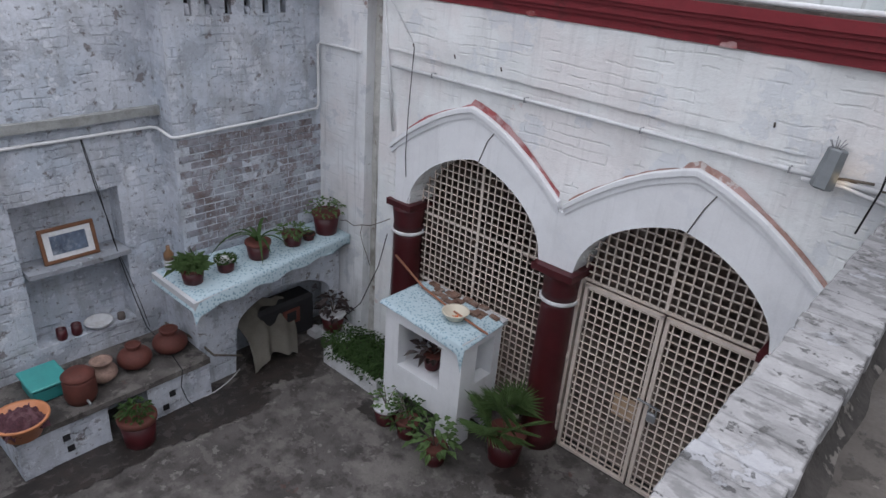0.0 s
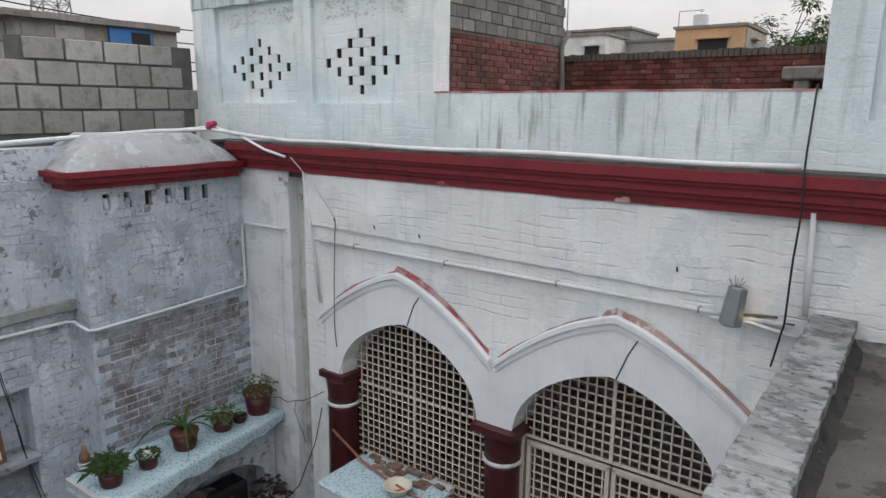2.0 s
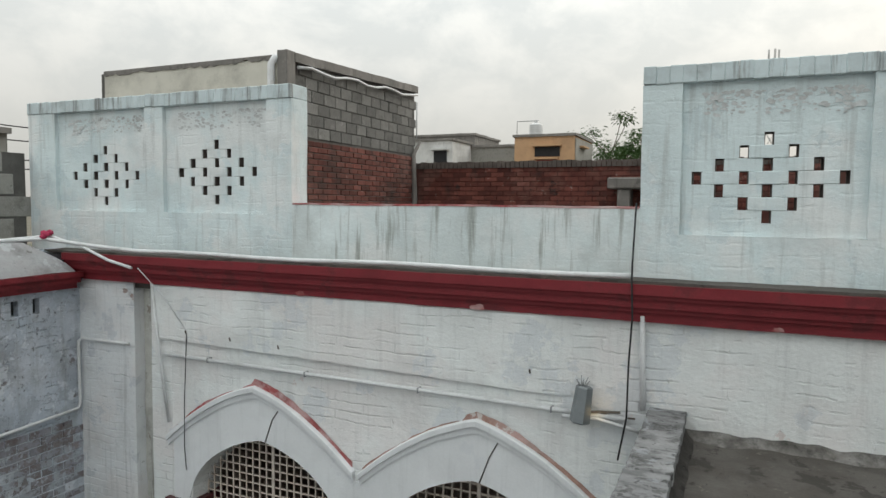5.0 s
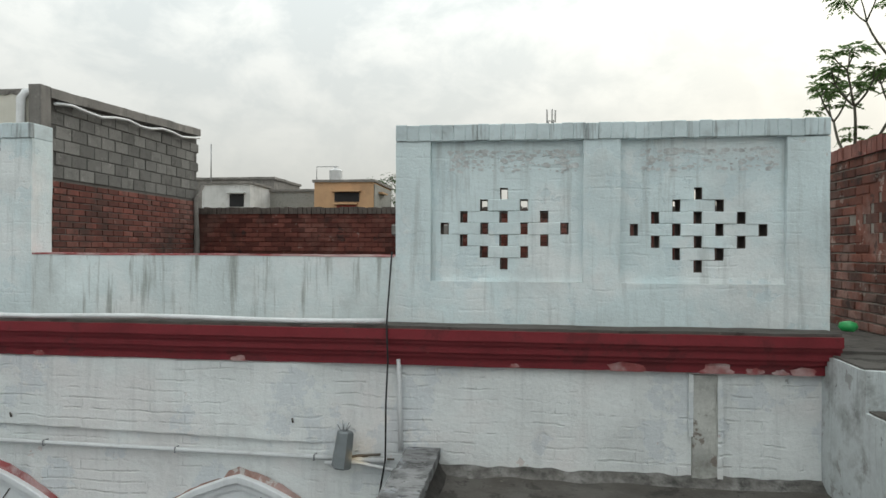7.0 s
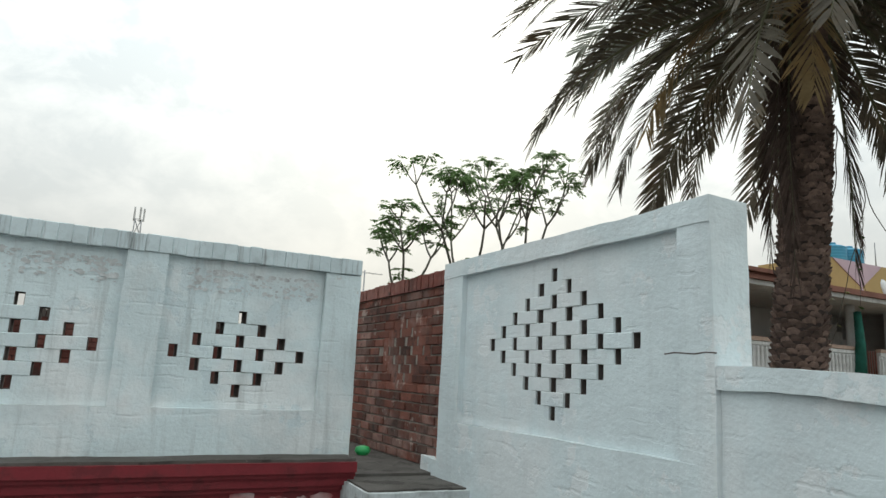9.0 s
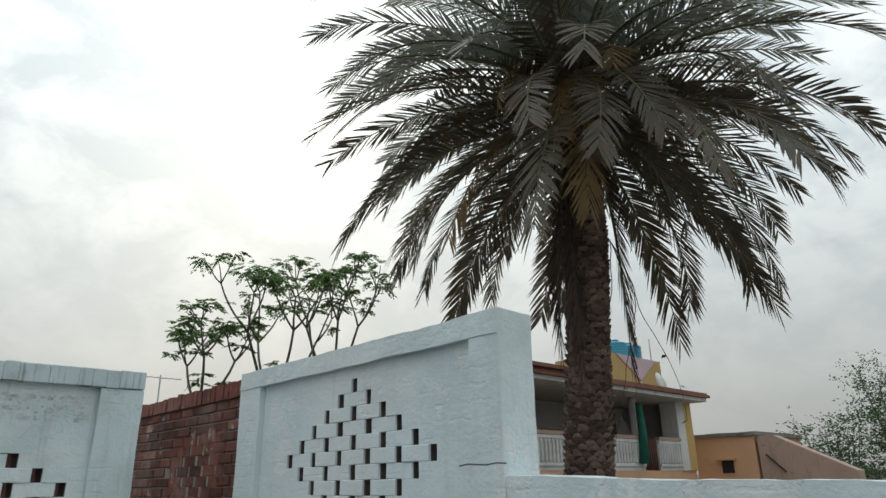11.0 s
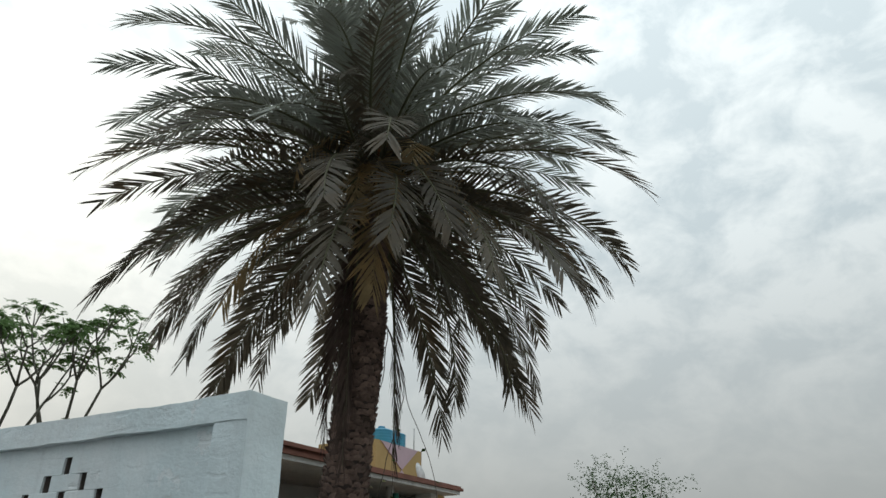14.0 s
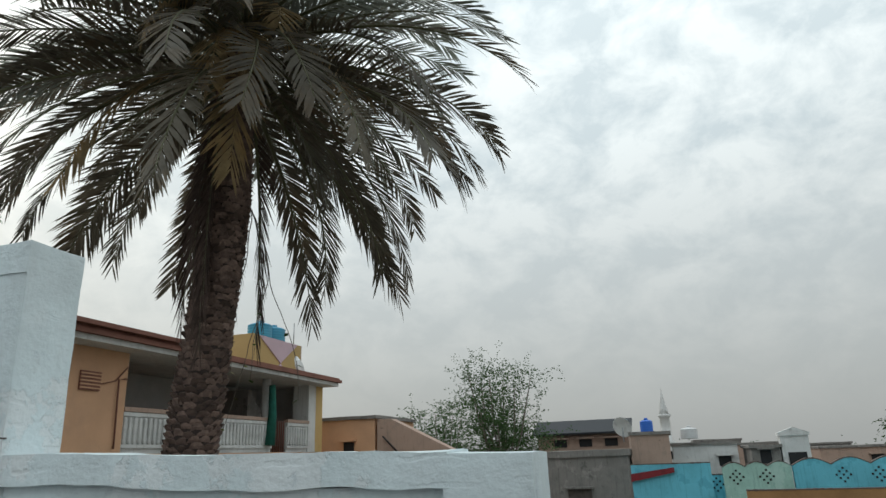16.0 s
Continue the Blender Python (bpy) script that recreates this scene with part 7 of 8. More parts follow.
S = 1.345
potted("maroon pot of fine grassy plant on the shelf", (-5.50, 3.16, S), 0.10, 0.15, "grass", "leaf_light", 0.12, 0.20, seed=2)
potted("small white-rimmed pot with low growth on the shelf", (-5.52, 3.53, S), 0.085, 0.13, "mat", "leaf", 0.07, 0.03, "rim_white", seed=3)
potted("footed maroon pot with drooping strap leaves", (-5.57, 3.95, S), 0.115, 0.17, "strap", "leaf", 0.1, 0.42, seed=4)
potted("maroon pot of leafy herb on the shelf", (-5.60, 4.41, S), 0.10, 0.13, "bush", "leaf_light", 0.13, 0.09, seed=5)
potted("tiny empty maroon pot on the shelf", (-5.60, 4.63, S), 0.065, 0.07, "mat", "soil", 0.03, 0.01, seed=6)
potted("large maroon pot with trailing roots and ferny leaves", (-5.62, 4.90, S), 0.135, 0.24, "bush", "leaf_light", 0.16, 0.14, seed=7)
potted("big maroon pot with dark green shrub by the bench", (-5.24, 2.34, 0.0), 0.17, 0.33, "bush", "leaf", 0.12, 0.18, seed=8)
potted("white-rimmed pot with dark purple plant by the wall", (-5.45, 4.86, 0.12), 0.15, 0.24, "dark", "leaf_dark", 0.15, 0.28, "rim_white", seed=9)
potted("white-rimmed maroon pot with a young sprig", (-3.86, 4.26, 0.0), 0.13, 0.22, "sprig", "leaf_light", 0.12, 0.22, "rim_white", seed=10)
potted("maroon pot with bushy dark green plant", (-3.56, 4.27, 0.0), 0.12, 0.21, "bush", "leaf", 0.20, 0.22, seed=11)
potted("maroon pot with broad glossy leaves", (-3.12, 4.20, 0.0), 0.12, 0.20, "broad", "leaf_light", 0.20, 0.30, seed=12)
potted("large maroon pot with a fan palm", (-2.68, 4.72, 0.0), 0.19, 0.34, "fan", "leaf_light", 0.3, 0.50, seed=13)
bm = bmesh.new()
for x, y, z, s in ((-5.5, 4.86, 0.06, 0.12), (-5.62, 4.72, 0.05, 0.08), (-5.3, 4.98, 0.08, 0.09), (-5.2, 4.86, 0.06, 0.08)):
    rough_box(bm, x - s, x + s, y - s * 0.8, y + s * 0.8, 0, z * 2, 0.05, 0.015)
tagged(part("rubble", bm, M["cement_block"]), "broken whitewashed stones against the wall", "stones")
# long planter
pl = thing("planter", "long white cement planter full of dark green creeper", "planter", at=(-4.65, 4.62, 0))
bm = bmesh.new()
for x0, x1, y0, y1, z0, z1 in ((-5.1, -4.2, 4.44, 4.49, 0, 0.2), (-5.1, -4.2, 4.99, 5.04, 0, 0.2), (-5.1, -5.05, 4.44, 5.04, 0, 0.2), (-4.25, -4.2, 4.44, 5.04, 0, 0.2)):
    rough_box(bm, x0, x1, y0, y1, z0, z1, 0.1, 0.005)
part("trough", bm, M["rim_white"], pl)
bm = bmesh.new()
box(bm, -5.06, -4.24, 4.48, 5.0, 0.01, 0.16)
part("soil", bm, M["soil"], pl)
verts, faces = [], []
for k in range(5):
    a, b = foliage("mat", (-4.98 + 0.16 * k, 4.72, 0.15), 0.30, 0.26, 40 + k)
    faces += [tuple(i + len(verts) for i in f) for f in b]
    verts += a
me = bpy.data.meshes.new("foliage")
me.from_pydata([v - Vector((-4.65, 4.62, 0)) for v in verts], [], faces)
me.materials.append(M["leaf"])
new("foliage", me).parent = pl

# bottle on the shelf
bt = thing("bottle", "old brown and cream glazed bottle on the shelf", "bottle", at=(-5.88, 3.12, S))
bm = bmesh.new()
lathe(bm, [(0, 0), (0.05, 0), (0.052, 0.11), (0.05, 0.12)], 14, (-5.88, 3.12, S))
part("base", bm, M["rim_white"], bt)
bm = bmesh.new()
lathe(bm, [(0.05, 0.12), (0.05, 0.18), (0.02, 0.23), (0.018, 0.27), (0, 0.27)], 14, (-5.88, 3.12, S))
part("neck", bm, surface("brown_glaze", (0.22, 0.12, 0.06), 0.35, 0.15, 6, 40, 0.05, spec=0.5), bt, "brown glazed neck")

# ---- bench with clay vessels
bm = bmesh.new()
BZ = 0.48
for y0, y1, z0, z1 in ((1.40, 2.16, 0, BZ - 0.06), (2.54, 3.20, 0, BZ - 0.06)):
    rough_box(bm, WX, -5.43, y0, y1, z0, z1, 0.12, 0.008)
rough_box(bm, WX, -5.90, 2.1, 2.6, 0, BZ - 0.06, 0.12, 0.006)
bench = tagged(part("bench", bm, M["old_blue"]), "limewashed masonry bench with a square hollow", kind="structure")
bm = bmesh.new()
rough_box(bm, WX, -5.40, 1.38, 3.20, BZ - 0.06, BZ, 0.10, 0.008)
part("bench_top", bm, M["cement"], bench, "damp grey cement top")
# no holes are cut: small black boxes on the face give their shade
bm = bmesh.new()
for y, z in ((1.78, 0.27), (1.80, 0.14), (2.78, 0.24), (2.70, 0.11)):
    box(bm, -5.425, -5.415, y - 0.03, y + 0.03, z - 0.03, z + 0.03)
part("drain_hole", bm, M["dark"], bench)


def matka(label, x, y, r, h, mat, neck=0.5):
    t = thing("clay_pot", label, "clay pot", "clay pots on the bench", (x, y, BZ))
    bm = bmesh.new()
    prof = [(0, 0), (r * 0.45, 0)] + [(r * math.sin(radians(a)), h * 0.42 - h * 0.42 * math.cos(radians(a))) for a in (40, 60, 80, 100, 120, 140)]
    prof += [(r * neck, h * 0.80), (r * neck, h * 0.86), (r * neck * 1.12, h * 0.95)]
    lathe(bm, prof, 26, (x, y, BZ))
    part("body", bm, mat, t)
    bm = bmesh.new()
    lathe(bm, [(r * neck * 0.92, h * 0.93), (r * neck * 1.25, h * 0.94), (r * neck * 1.28, h), (r * neck * 0.95, h), (r * neck * 0.85, h * 0.86), (0, h * 0.80)], 22, (x, y, BZ))
    part("mouth", bm, mat, t)
    return t


patterned = surface("patterned_clay", (0.30, 0.20, 0.16), 0.8, 0.3, 14, 60, 0.2, (0.10, 0.06, 0.05), 0.9, 5)
matka("round red clay water pot", -5.78, 2.98, 0.175, 0.27, M["terracotta"], 0.42)
matka("round red clay pot with a narrow mouth", -5.76, 2.60, 0.165, 0.26, M["terracotta"], 0.36)
matka("patterned brown and cream clay pot", -5.74, 2.28, 0.135, 0.23, patterned, 0.6)
jar = thing("clay_jar", "red clay water jar with lid and steel tap", "jar", at=(-5.60, 2.02, BZ))
bm = bmesh.new()
lathe(bm, [(0, 0), (0.12, 0), (0.14, 0.06), (0.14, 0.22), (0.13, 0.26)], 24, (-5.60, 2.02, BZ))
part("body", bm, M["terracotta"], jar)
bm = bmesh.new()
lathe(bm, [(0.14, 0.255), (0.145, 0.27), (0.10, 0.31), (0.02, 0.32), (0, 0.32)], 24, (-5.60, 2.02, BZ))
part("lid", bm, M["terracotta"], jar)
bm = bmesh.new()
tube(bm, [(-5.46, 2.02, BZ + 0.06), (-5.41, 2.02, BZ + 0.06), (-5.405, 2.02, BZ + 0.03)], 0.012, 8)
part("tap", bm, M["steel"], jar, "small steel tap")
crate = thing("plastic_box", "teal plastic box with lid on the bench", "box", at=(-5.95, 1.85, BZ))
bm = bmesh.new()
bev_box(bm, -6.1, -5.75, 1.68, 1.98, BZ, BZ + 0.15, 0.02)
part("body", bm, surface("teal_plastic", (0.03, 0.25, 0.24), 0.45, 0.12, 4, 40, 0.05, spec=0.5), crate)
bm = bmesh.new()
bev_box(bm, -6.12, -5.73, 1.66, 2.0, BZ + 0.15, BZ + 0.18, 0.01)
part("lid", bm, surface("pale_teal_plastic", (0.05, 0.32, 0.30), 0.45, 0.12, 4, 40, 0.05, spec=0.5), crate)
basin = thing("basin", "orange plastic basin heaped with dark striped cloth", "basin", at=(-5.45, 1.50, BZ))
bm = bmesh.new()
lathe(bm, [(0, 0), (0.14, 0), (0.205, 0.16), (0.228, 0.17), (0.228, 0.19), (0.20, 0.18), (0.13, 0.02), (0, 0.02)], 30, (-5.45, 1.48, BZ))
part("bowl", bm, surface("orange_plastic", (0.55, 0.22, 0.10), 0.45, 0.12, 4, 40, 0.05, spec=0.5), basin)
bm = sheet((-5.62, 1.31, BZ + 0.10), (0.34, 0, 0), (0, 0.34, 0), 22, 22, lambda a, b: Vector((0, 0, 0.11 * math.sin(math.pi * a) * math.sin(math.pi * b) + 0.09 * abs(noise.noise(Vector((a * 6, b * 6, 0)))) + 0.03 * noise.noise(Vector((a * 15, b * 15, 0))) + 0.02 * math.sin(22 * a + 9 * b))))
part("cloth", bm, surface("dark_pink_cloth", (0.09, 0.04, 0.05), 0.95, 0.4, 22, 60, 0.4, (0.25, 0.14, 0.15), 0.6, 6), basin, "crumpled dark pinkish cloth")

# ---- niche
bm = bmesh.new()
rough_box(bm, WX - 0.25, WX + 0.09, 1.95, 2.88, 1.50, 1.545, 0.1, 0.006)
tagged(part("niche_shelf", bm, M["mortar_wash"]), "rough stone shelf across the wall niche", kind="structure")
fr = thing("picture_frame", "brown wooden framed picture of a dark landscape", "picture", at=(WX + 0.0, 2.35, 1.55))
m = pose(WX - 0.03, 2.38, 1.55, 0, -12, 0)
for y0, y1, z0, z1 in ((-0.25, 0.25, 0, 0.035), (-0.25, 0.25, 0.305, 0.34), (-0.25, -0.215, 0.035, 0.305), (0.215, 0.25, 0.035, 0.305)):
    bm = bmesh.new()
    tmp = bmesh.new()
    bev_box(tmp, -0.012, 0.012, y0, y1, z0, z1, 0.004)
    join(bm, tmp, m)
    part("frame", bm, surface("brown_frame_wood", (0.16, 0.075, 0.04), 0.5, 0.2, 12, 60, 0.1) if y0 == -0.25 and z0 == 0 else bpy.data.materials["brown_frame_wood"], fr)
bm, tmp = bmesh.new(), bmesh.new()
box(tmp, -0.006, 0.002, -0.215, 0.215, 0.035, 0.305)
join(bm, tmp, m)
mount = part("mount", bm, M["rim_white"], fr, "pale card mount")
bm, tmp = bmesh.new(), bmesh.new()
box(tmp, -0.004, 0.006, -0.16, 0.16, 0.08, 0.26)
join(bm, tmp, m)
part("print", bm, surface("dark_print", (0.10, 0.13, 0.18), 0.3, 0.5, 9, 30, 0.02, (0.35, 0.38, 0.42), 0.8, 7), mount, "dark blue landscape print")
for y, mat, r, h, lab in ((2.16, "maroon", 0.05, 0.12, "small maroon clay cup in the niche"), (2.30, "maroon", 0.05, 0.12, "small maroon clay cup in the niche"), (2.74, "mortar_dark", 0.04, 0.07, "small grey stone cup in the niche")):
    bm = bmesh.new()
    lathe(bm, [(0, 0), (r * 0.8, 0), (r, h * 0.2), (r * 0.95, h), (r * 0.8, h), (r * 0.7, h * 0.3), (0, h * 0.25)], 18, (WX - 0.06, y, NZ0))
    tagged(part("cup", bm, M[mat]), lab, "cup")
bm = bmesh.new()
lathe(bm, [(0, 0), (0.08, 0), (0.13, 0.05), (0.14, 0.07), (0.12, 0.07), (0.07, 0.025), (0, 0.025)], 24, (WX - 0.07, 2.52, NZ0))
tagged(part("bowl", bm, M["rim_white"]), "shallow white stone bowl in the niche", "bowl")

# ---- pedestal altar with cloth
altar = thing("pedestal", "whitewashed masonry pedestal with square windows", "pedestal", at=(-3.6, 4.75, 0))
X0, X1, Y0, Y1, H = -4.12, -3.10, 4.46, 5.05, 1.20
wx0, wx1, wz0, wz1, lz = -3.93, -3.36, 0.58, 1.07, 0.26
bm = bmesh.new()
for x0, x1, y0, y1, z0, z1 in ((X0, wx0, Y0, Y0 + 0.13, 0, H), (wx1, X1, Y0, Y0 + 0.13, 0, H), (wx0, wx1, Y0, Y0 + 0.13, wz1, H), (wx0, wx1, Y0, Y0 + 0.13, lz, wz0),
                               (X1 - 0.13, X1, 4.94, Y1, 0, H), (X1 - 0.13, X1, Y0 + 0.13, 4.68, 0, H), (X1 - 0.13, X1, 4.68, 4.94, 1.12, H), (X1 - 0.13, X1, 4.68, 4.94, lz, 0.68),
                               (X0, X0 + 0.13, Y0 + 0.13, Y1, 0, H), (X0 + 0.13, X1 - 0.13, Y1 - 0.1, Y1, 0, H), (X0 + 0.13, X1 - 0.13, Y0 + 0.13, Y1 - 0.1, 0.48, 0.57)):
    bm = bmesh.new()
    rough_box(bm, x0, x1, y0, y1, z0, z1, 0.15, 0.002)
    part("wall_panel", bm, M["arch_white"], altar)
bm = bmesh.new()
rough_box(bm, X0 - 0.02, X1 + 0.02, Y0 - 0.03, Y1 + 0.06, H, H + 0.05, 0.12, 0.004)
part("top_slab", bm, M["cement_block"], altar)


def altar_cloth(a, b):
    e = max(0, 0.10 - b) / 0.10
    f = max(0, a - 0.93) / 0.07
    sag = (e * 0.06 * (0.4 + 1.6 * a * a) + f * 0.05 * (1.2 - b))
    return Vector((-0.02 * f, 0.03 * e, -sag - 0.10 * e * f + 0.003 * math.sin(25 * a) + 0.006 * noise.noise(Vector((a * 6, b * 6, 3)))))


bm = sheet((-4.15, 4.36, H + 0.062), (1.12, -0.01, 0), (0.0, 0.66, 0), 44, 30, altar_cloth)
tagged(part("pedestal_cloth", bm, M["cloth"]), "faded pale blue printed cloth on the pedestal", "tablecloth")
bm = bmesh.new()
for k in range(26):
    x, y = random.uniform(-4.05, -3.15), random.uniform(4.88, 5.1)
    rough_box(bm, x - 0.05, x + 0.05, y - 0.03, y + 0.03, H + 0.05, H + 0.07 + random.uniform(0, 0.02), 0.04, 0.01)
tagged(part("debris", bm, surface("rusty_debris", (0.20, 0.12, 0.09), 0.9, 0.4, 12, 60, 0.6, (0.4, 0.36, 0.32), 0.6, 9)), "dry brown scraps and crumbs on the pedestal", "debris", kind="stuff")
bowl = thing("food_bowl", "cream plastic bowl with orange scraps", "bowl", at=(-3.42, 4.70, H + 0.07))
bm = bmesh.new()
lathe(bm, [(0, 0), (0.07, 0), (0.085, 0.01), (0.12, 0.075), (0.135, 0.08), (0.135, 0.088), (0.115, 0.085), (0.08, 0.02), (0, 0.018)], 28, (-3.42, 4.70, H + 0.07))
part("shell", bm, surface("cream_plastic", (0.60, 0.55, 0.44), 0.4, 0.08, 4, 40, 0.05, spec=0.5), bowl)
bm = bmesh.new()
for k in range(9):
    x, y = -3.40 + random.uniform(-0.04, 0.04), 4.70 + random.uniform(-0.04, 0.04)
    tube(bm, [(x, y, H + 0.095), (x + random.uniform(-.03, .03), y + random.uniform(-.03, .03), H + 0.115)], 0.007, 5, 0.003)
part("scraps", bm, surface("orange_peel", (0.60, 0.14, 0.03), 0.6, 0.2, 9, 40, 0.1), bowl, "orange food scraps")
bm = bmesh.new()
tube(bm, [(-4.55, 5.0, 1.42), (-4.0, 4.86, 1.31), (-3.5, 4.76, 1.295), (-3.02, 4.70, 1.285)], 0.014, 8, 0.011)
tagged(part("wooden_stick", bm, surface("red_brown_wood", (0.30, 0.13, 0.08), 0.6, 0.25, 20, 60, 0.2)), "long reddish wooden stick laid across the pedestal", "stick")
potted("maroon pot with a withered dark plant", (-3.66, 4.70, 0.57), 0.10, 0.18, "dark", "leaf_dark", 0.16, 0.14, seed=14)


# ---- pipes, wires and lamp
def run(name, label, pts, r, mat, category="pipe", n=8, clips=0):
    bm = bmesh.new()
    tube(bm, pts, r, n)
    if not clips:
        return tagged(part(name, bm, mat), label, category)
    t = thing(name, label, category, at=pts[0])
    part("tube", bm, mat, t)
    a, b = Vector(pts[0]), Vector(pts[-1])
    for k in range(clips):
        p = a + (b - a) * (k + 0.5) / clips
        bm = bmesh.new()
        bev_box(bm, p.x - 0.006, p.x + 0.006, p.y - 0.02, p.y + 0.05, p.z - r * 1.2, p.z + r * 1.2, 0.002)
        part("clip", bm, M["steel"], t)
    return t


P = M["pipe"]
run("conduit", "white plastic conduit along the stained west wall", [(WX + 0.03, -2.5, 2.74), (WX + 0.03, 1.5, 2.72), (WX + 0.03, 3.24, 2.72), (WX + 0.06, 3.30, 2.71), (-5.95, 3.31, 2.67), (-5.93, 3.37, 2.665), (-5.93, 4.2, 2.69), (-5.93, 5.03, 2.73), (-5.93, 5.05, 2.78), (-5.93, 5.05, 3.42), (-5.90, 5.07, 3.45), (-5.25, 5.07, 3.45)], 0.016, P)
run("conduit", "white plastic conduit clipped under the string course", [(-4.77, 5.06, 3.40), (-2.6, 5.06, 3.388), (-0.50, 5.06, 3.37)], 0.018, P, clips=4)
run("conduit", "white plastic conduit near the lamp", [(-0.95, 5.05, 3.34), (-0.7, 5.05, 3.35), (-0.42, 5.05, 3.30)], 0.014, P)
run("conduit", "white upright conduit beside the arch", [(-4.915, 5.055, 4.07), (-4.835, 5.055, 3.42), (-4.745, 5.07, 2.745)], 0.014, P)
run("conduit", "white upright conduit below the cornice", [(-0.42, 5.06, 4.10), (-0.41, 5.06, 3.75), (-0.40, 5.06, 3.45)], 0.018, P)
run("roof_pipe", "white water pipe lying along the cornice top", [(-6.45, 1.0, 4.36), (-6.40, 2.8, 4.37), (-6.25, 4.3, 4.455), (-6.1, 4.85, 4.46), (-5.5, 4.96, 4.40)] + [(-5.0 + 0.45 * k, 4.985 + 0.01 * math.sin(k), 4.372 + 0.008 * math.sin(k * 1.3)) for k in range(11)], 0.019, P)
run("roof_pipe", "second white pipe lying on the west roof edge", [(-6.50, 1.0, 4.35), (-6.45, 2.8, 4.35), (-6.32, 4.3, 4.44), (-6.12, 4.9, 4.49), (-5.7, 4.93, 4.40), (-5.3, 4.90, 4.28), (-5.02, 4.92, 4.22)], 0.014, P)
bm = bmesh.new()
for k in range(6):
    lathe(bm, [(0, 0), (0.035, 0.015), (0.03, 0.045), (0, 0.06)], 8, (-6.12 + random.uniform(-.06, .06), 4.88 + random.uniform(-.05, .05), 4.45 + random.uniform(0, .05)))
tagged(part("pink_rag", bm, surface("pink_rag_cloth", (0.45, 0.05, 0.11), 0.9, 0.3, 9, 40, 0.3)), "bright pink rag tied round the pipes", "rag")
K = M["dark"]
run("black_wire", "black wire hanging over the low parapet", [(-0.50, 5.19, 4.86), (-0.49, 5.0, 4.45), (-0.48, 4.925, 4.34), (-0.47, 4.925, 4.1), (-0.49, 4.96, 3.8), (-0.50, 5.0, 3.4), (-0.55, 5.0, 3.1)], 0.007, K, "wire", 5)
run("black_wire", "thin black wire hanging from a wall hook", [(-4.50, 5.07, 3.62), (-4.49, 5.05, 3.5), (-4.51, 5.04, 3.0), (-4.53, 5.05, 2.55), (-4.52, 5.06, 2.32)], 0.005, K, "wire", 5)
run("black_wire", "black wire sagging down the west wall", [(WX + 0.03, 2.60, 2.70), (WX + 0.03, 2.66, 2.25), (WX + 0.03, 2.73, 1.85), (WX + 0.06, 2.77, 1.45), (WX + 0.04, 2.86, 0.98), (WX + 0.08, 2.93, 0.60), (-5.9, 2.97, 0.50), (-5.60, 2.93, 0.487), (-5.40, 2.90, 0.478), (-5.385, 2.86, 0.3), (-5.37, 2.90, 0.12), (-5.35, 2.95, 0.02)], 0.0055, K, "wire", 5)
run("black_wire", "second black wire on the west wall", [(WX + 0.03, 2.61, 2.70), (WX + 0.03, 2.69, 2.15), (WX + 0.05, 2.74, 1.65), (WX + 0.04, 2.84, 1.25), (WX + 0.06, 2.92, 0.84), (WX + 0.05, 2.97, 0.58)], 0.004, K, "wire", 5)
run("black_wire", "black wire looping from the column to the stones", [(-4.70, 5.0, 1.62), (-4.8, 4.98, 1.2), (-5.05, 4.95, 0.62), (-5.3, 4.9, 0.33), (-5.42, 4.86, 0.28)], 0.006, K, "wire", 5)
run("white_wire", "white wire lying on the courtyard floor", [(-5.48, 2.98, 0.02), (-5.435, 3.07, 0.02), (-5.42, 3.14, 0.02), (-5.425, 3.23, 0.02), (-5.447, 3.32, 0.02), (-5.48, 3.42, 0.02), (-5.52, 3.51, 0.02), (-5.59, 3.64, 0.025)], 0.006, P, "wire", 5)
run("white_wire", "thin white wire across the wall top", [(-4.95, 4.93, 4.22), (-4.75, 5.04, 3.95), (-4.5, 5.07, 3.64)], 0.004, P, "wire", 5)
run("dry_creeper", "dry brown creeper stem on the corner wall", [(-5.55, 5.06, 1.48), (-5.445, 5.05, 1.52), (-5.30, 5.045, 1.50), (-5.17, 5.05, 1.556), (-5.02, 5.04, 1.60), (-4.88, 5.045, 1.68), (-4.72, 5.05, 1.78)], 0.005, M["bark"], "creeper", 5)
run("dry_creeper", "thin dry creeper hanging on the corner wall", [(-5.17, 5.06, 1.55), (-5.19, 5.05, 1.45), (-5.15, 5.05, 1.33), (-5.08, 5.05, 1.22), (-5.02, 5.05, 1.10)], 0.004, M["bark"], "creeper", 5)
run("dry_branch", "dry branch lying across the bench end", [(-6.1, 3.1, 0.62), (-5.7, 3.22, 0.55), (-5.5, 3.3, 0.42), (-5.45, 3.6, 0.30)], 0.012, M["bark"], "branch", 6)
lamp = thing("wall_lamp", "grey hexagonal metal wall lamp on a bracket", "lamp", at=(-0.80, 5.0, 3.46))
bm = bmesh.new()
lathe(bm, [(0, -0.13), (0.062, -0.13), (0.072, -0.12), (0.06, 0.12), (0.05, 0.13), (0, 0.13)], 6, (-0.80, 4.985, 3.46))
for f in bm.faces:
    f.smooth = False
bm.transform(Matrix.Translation((-0.80, 4.985, 3.46)) @ pose(0, 0, 0, -5, 6, 0) @ Matrix.Translation((0.80, -4.985, -3.46)))
part("housing", bm, surface("grey_lamp_metal", (0.22, 0.24, 0.25), 0.45, 0.15, 6, 40, 0.1, metal=0.4), lamp)
bm = bmesh.new()
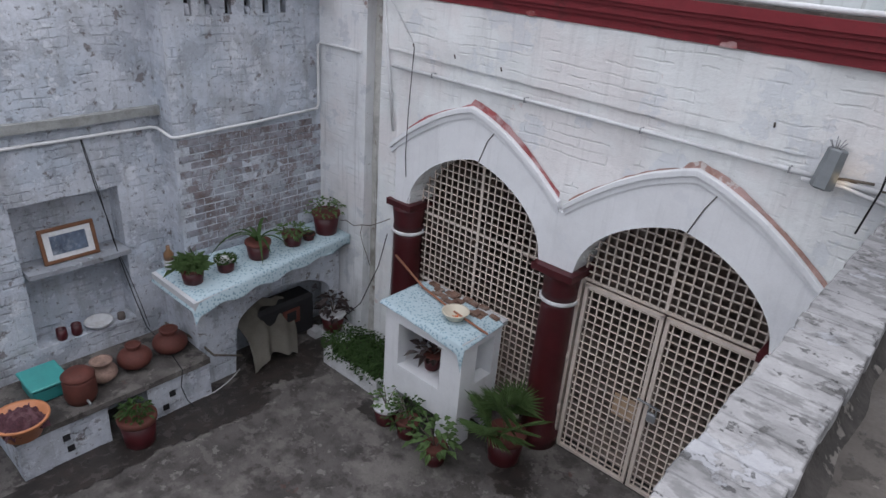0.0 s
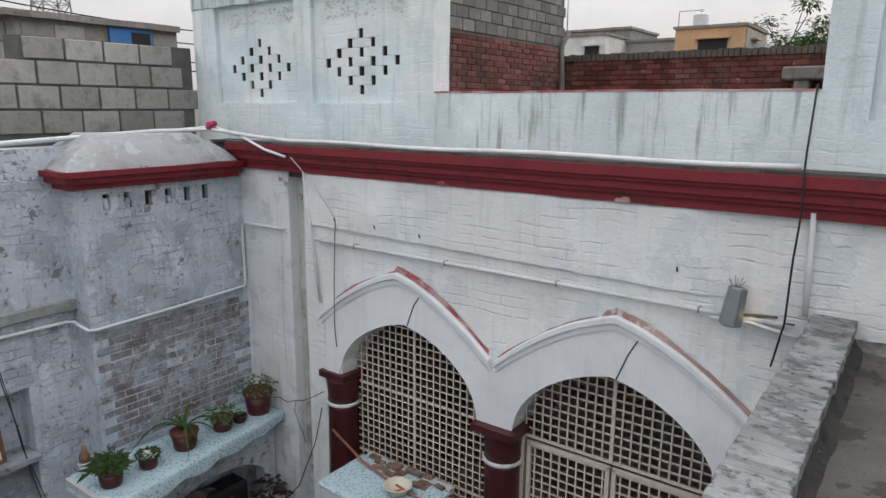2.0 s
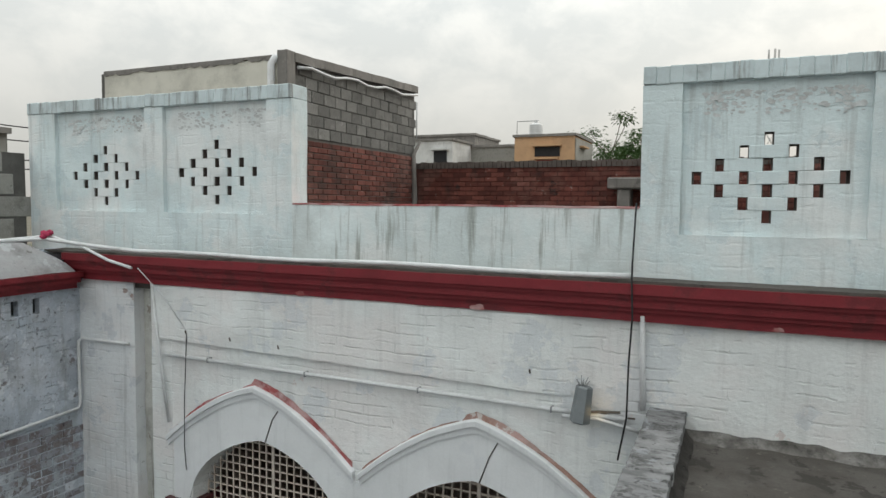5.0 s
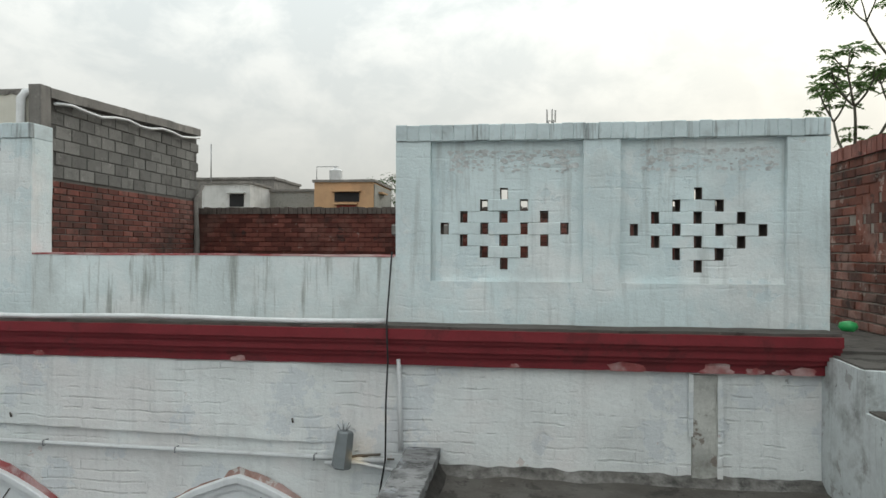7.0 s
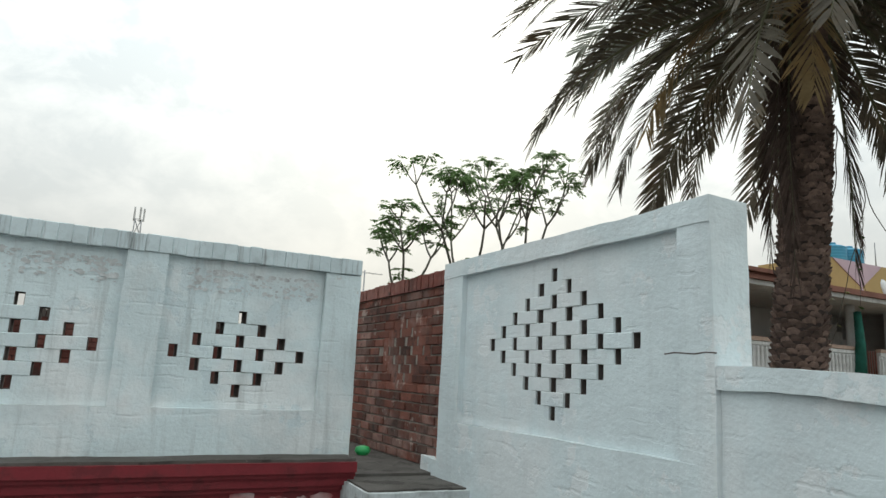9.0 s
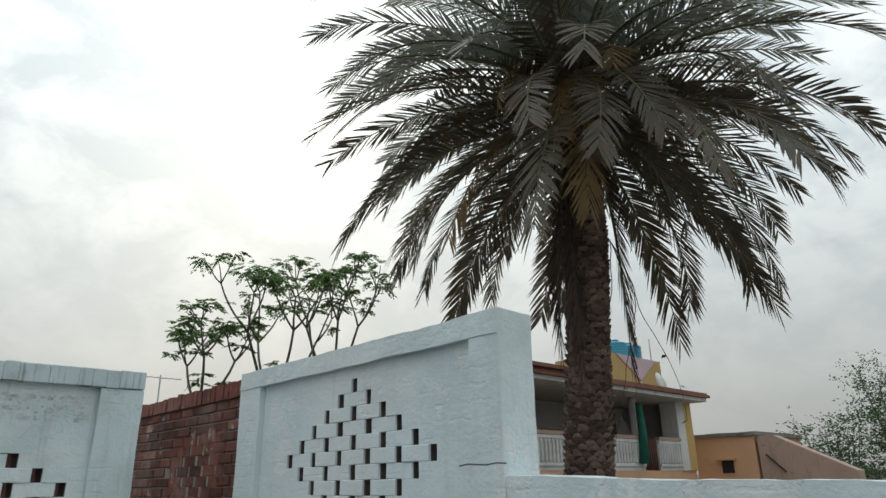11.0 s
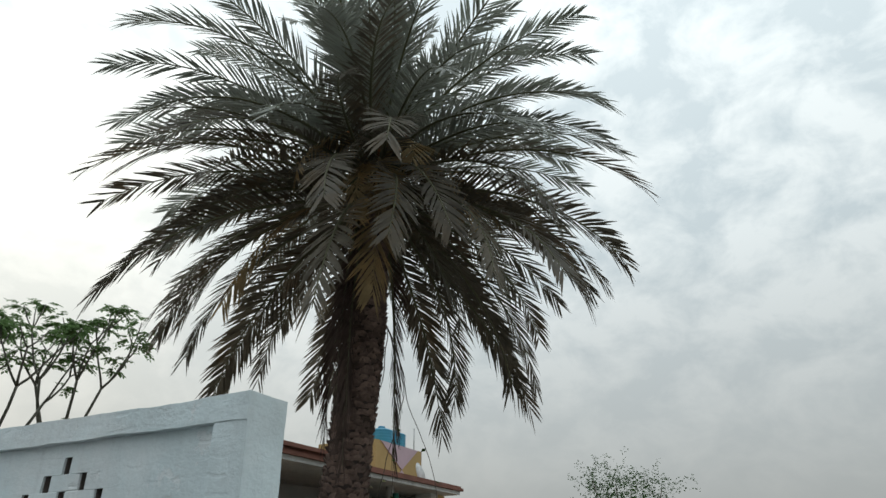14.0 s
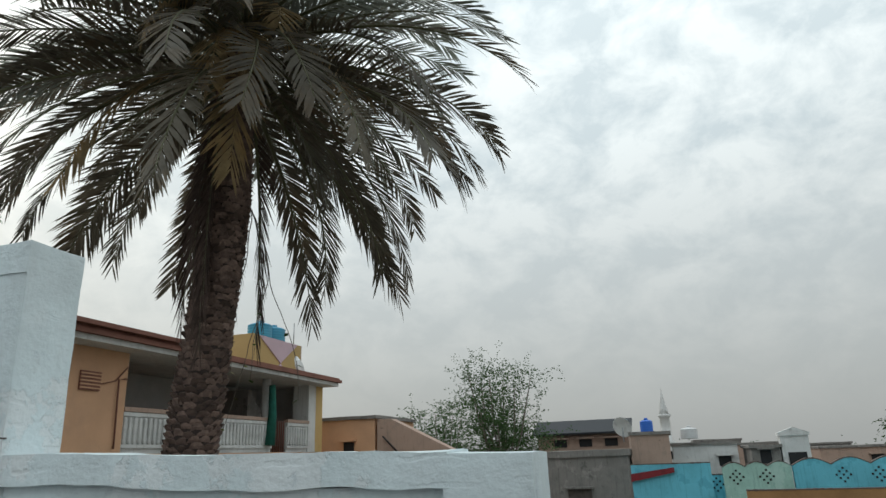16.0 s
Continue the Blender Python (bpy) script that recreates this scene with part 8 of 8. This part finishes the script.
for k in range(7):
    tube(bm, [(-0.80 + 0.02 * math.cos(k), 4.99 + 0.02 * math.sin(k), 3.59), (-0.80 + 0.05 * math.cos(k), 5.0 + 0.05 * math.sin(k), 3.63 + 0.01 * (k % 3))], 0.004, 4)
part("wires", bm, M["steel"], lamp)
bm = bmesh.new()
tube(bm, [(-0.79, 5.0, 3.40), (-0.70, 5.06, 3.40), (-0.55, 5.07, 3.41)], 0.010, 6)
tube(bm, [(-0.70, 5.06, 3.40), (-0.60, 5.07, 3.375), (-0.45, 5.07, 3.38)], 0.008, 6)
part("bracket", bm, M["bark"], lamp)
bulb = new("lamp_light", bpy.data.lights.new("lamp_light", "POINT"))
bulb.data.energy, bulb.data.color, bulb.data.shadow_soft_size = 0.04, (1.0, 0.72, 0.35), 0.03
bulb.location = (-0.69, 5.0, 3.40)

# hooks and pegs on the arched wall
for x, z in ((-4.50, 3.62), (-3.98, 3.60), (-3.45, 3.58), (-1.2, 3.62)):
    bm = bmesh.new()
    tube(bm, [(x, 5.10, z), (x, 5.06, z), (x, 5.05, z + 0.03)], 0.007, 5)
    tagged(part("wall_hook", bm, M["mortar_dark"]), "rusty iron wall hook", "hook", "wall hooks")
# joints in the arch rings
for c in ARCHES:
    bm = bmesh.new()
    tube(bm, [(c + 0.05, 5.087, arch_z(c + 0.05, c) + 0.005), (c + 0.13, 5.086, 2.93), (c + 0.20, 5.087, hood_z(c + 0.2, c) - 0.055)], 0.006, 5)
    tagged(part("arch_joint", bm, M["mortar"]), "thin open joint in an arch ring", kind="structure")

# rain chute in the terrace end of the wall
bm = bmesh.new()
rough_box(bm, 1.60, 1.77, 5.085, 5.12, 3.3, 4.04, 0.06, 0.004)
chute = structure("trim_chute", bm, bpy.data.materials["drain_stained_plaster"], "stained grey rain chute in the wall")
bm = bmesh.new()
rough_box(bm, 1.575, 1.605, 5.075, 5.12, 3.62, 4.05, 0.06, 0.006)
rough_box(bm, 1.765, 1.80, 5.075, 5.12, 3.3, 4.05, 0.06, 0.006)
part("lip", bm, M["white"], chute)
# cement fillet and grit along the terrace edges
bm = bmesh.new()
prof = []
for k in range(70):
    x = -0.13 + 2.6 * k / 69
    n = noise.noise(Vector((x * 4, 0, 0)))
    d = 0.10 + 0.06 * n
    prof.append([bm.verts.new(p) for p in ((x, 5.10, TERR + 0.055 + 0.03 * noise.noise(Vector((x * 7, 3, 0)))), (x, 5.10 - d * 0.4, TERR + 0.025), (x, 5.10 - d, TERR - 0.01), (x, 5.12, TERR - 0.01))])
for a, b in zip(prof, prof[1:]):
    for k in range(3):
        bm.faces.new((a[k], b[k], b[k + 1], a[k + 1]))
structure("trim_fillet", bm, surface("mossy_fillet", (0.16, 0.15, 0.14), 0.95, 0.4, 11, 60, 0.9, (0.05, 0.05, 0.045), 0.9, 9, second=(0.34, 0.33, 0.32), second_amount=0.5), "crumbling cement fillet at the wall foot")
bm = bmesh.new()
prof = []
for k in range(120):
    y = -1.0 + 6.1 * k / 119
    d = 0.10 + 0.03 * noise.noise(Vector((y * 4, 9, 0)))
    prof.append([bm.verts.new(p) for p in ((-0.135, y, TERR + 0.07), (-0.135 + d * 0.3, y, TERR + 0.025), (-0.135 + d * 0.8, y, TERR - 0.01), (-0.15, y, TERR - 0.01))])
for a, b in zip(prof, prof[1:]):
    for k in range(3):
        bm.faces.new((a[k], b[k], b[k + 1], a[k + 1]))
structure("trim_fillet_parapet", bm, surface("black_mossy_cement", (0.055, 0.050, 0.046), 0.95, 0.4, 8, 60, 0.9, (0.02, 0.02, 0.018), 0.8, 5, peels=(((0.24, 0.22, 0.20), 5.0, 0.60, 0.6), ((0.02, 0.018, 0.016), 9.0, 0.60, 0.8))), "cement fillet along the low parapet")
verts, faces = [], []
for k in range(900):
    x, y = random.uniform(-0.05, 2.9), random.uniform(1.0, 5.0)
    s = random.uniform(0.002, 0.007)
    n = len(verts)
    verts += [(x - s, y - s, TERR), (x + s, y - s, TERR), (x, y + s, TERR), (x, y, TERR + s * 1.6)]
    faces += [(0 + n, 1 + n, 3 + n), (1 + n, 2 + n, 3 + n), (2 + n, 0 + n, 3 + n)]
me = bpy.data.meshes.new("grit")
me.from_pydata(verts, [], faces)
me.materials.append(M["mortar"])
tagged(new("grit", me), "loose grit and flakes scattered on the terrace", "grit", kind="stuff")
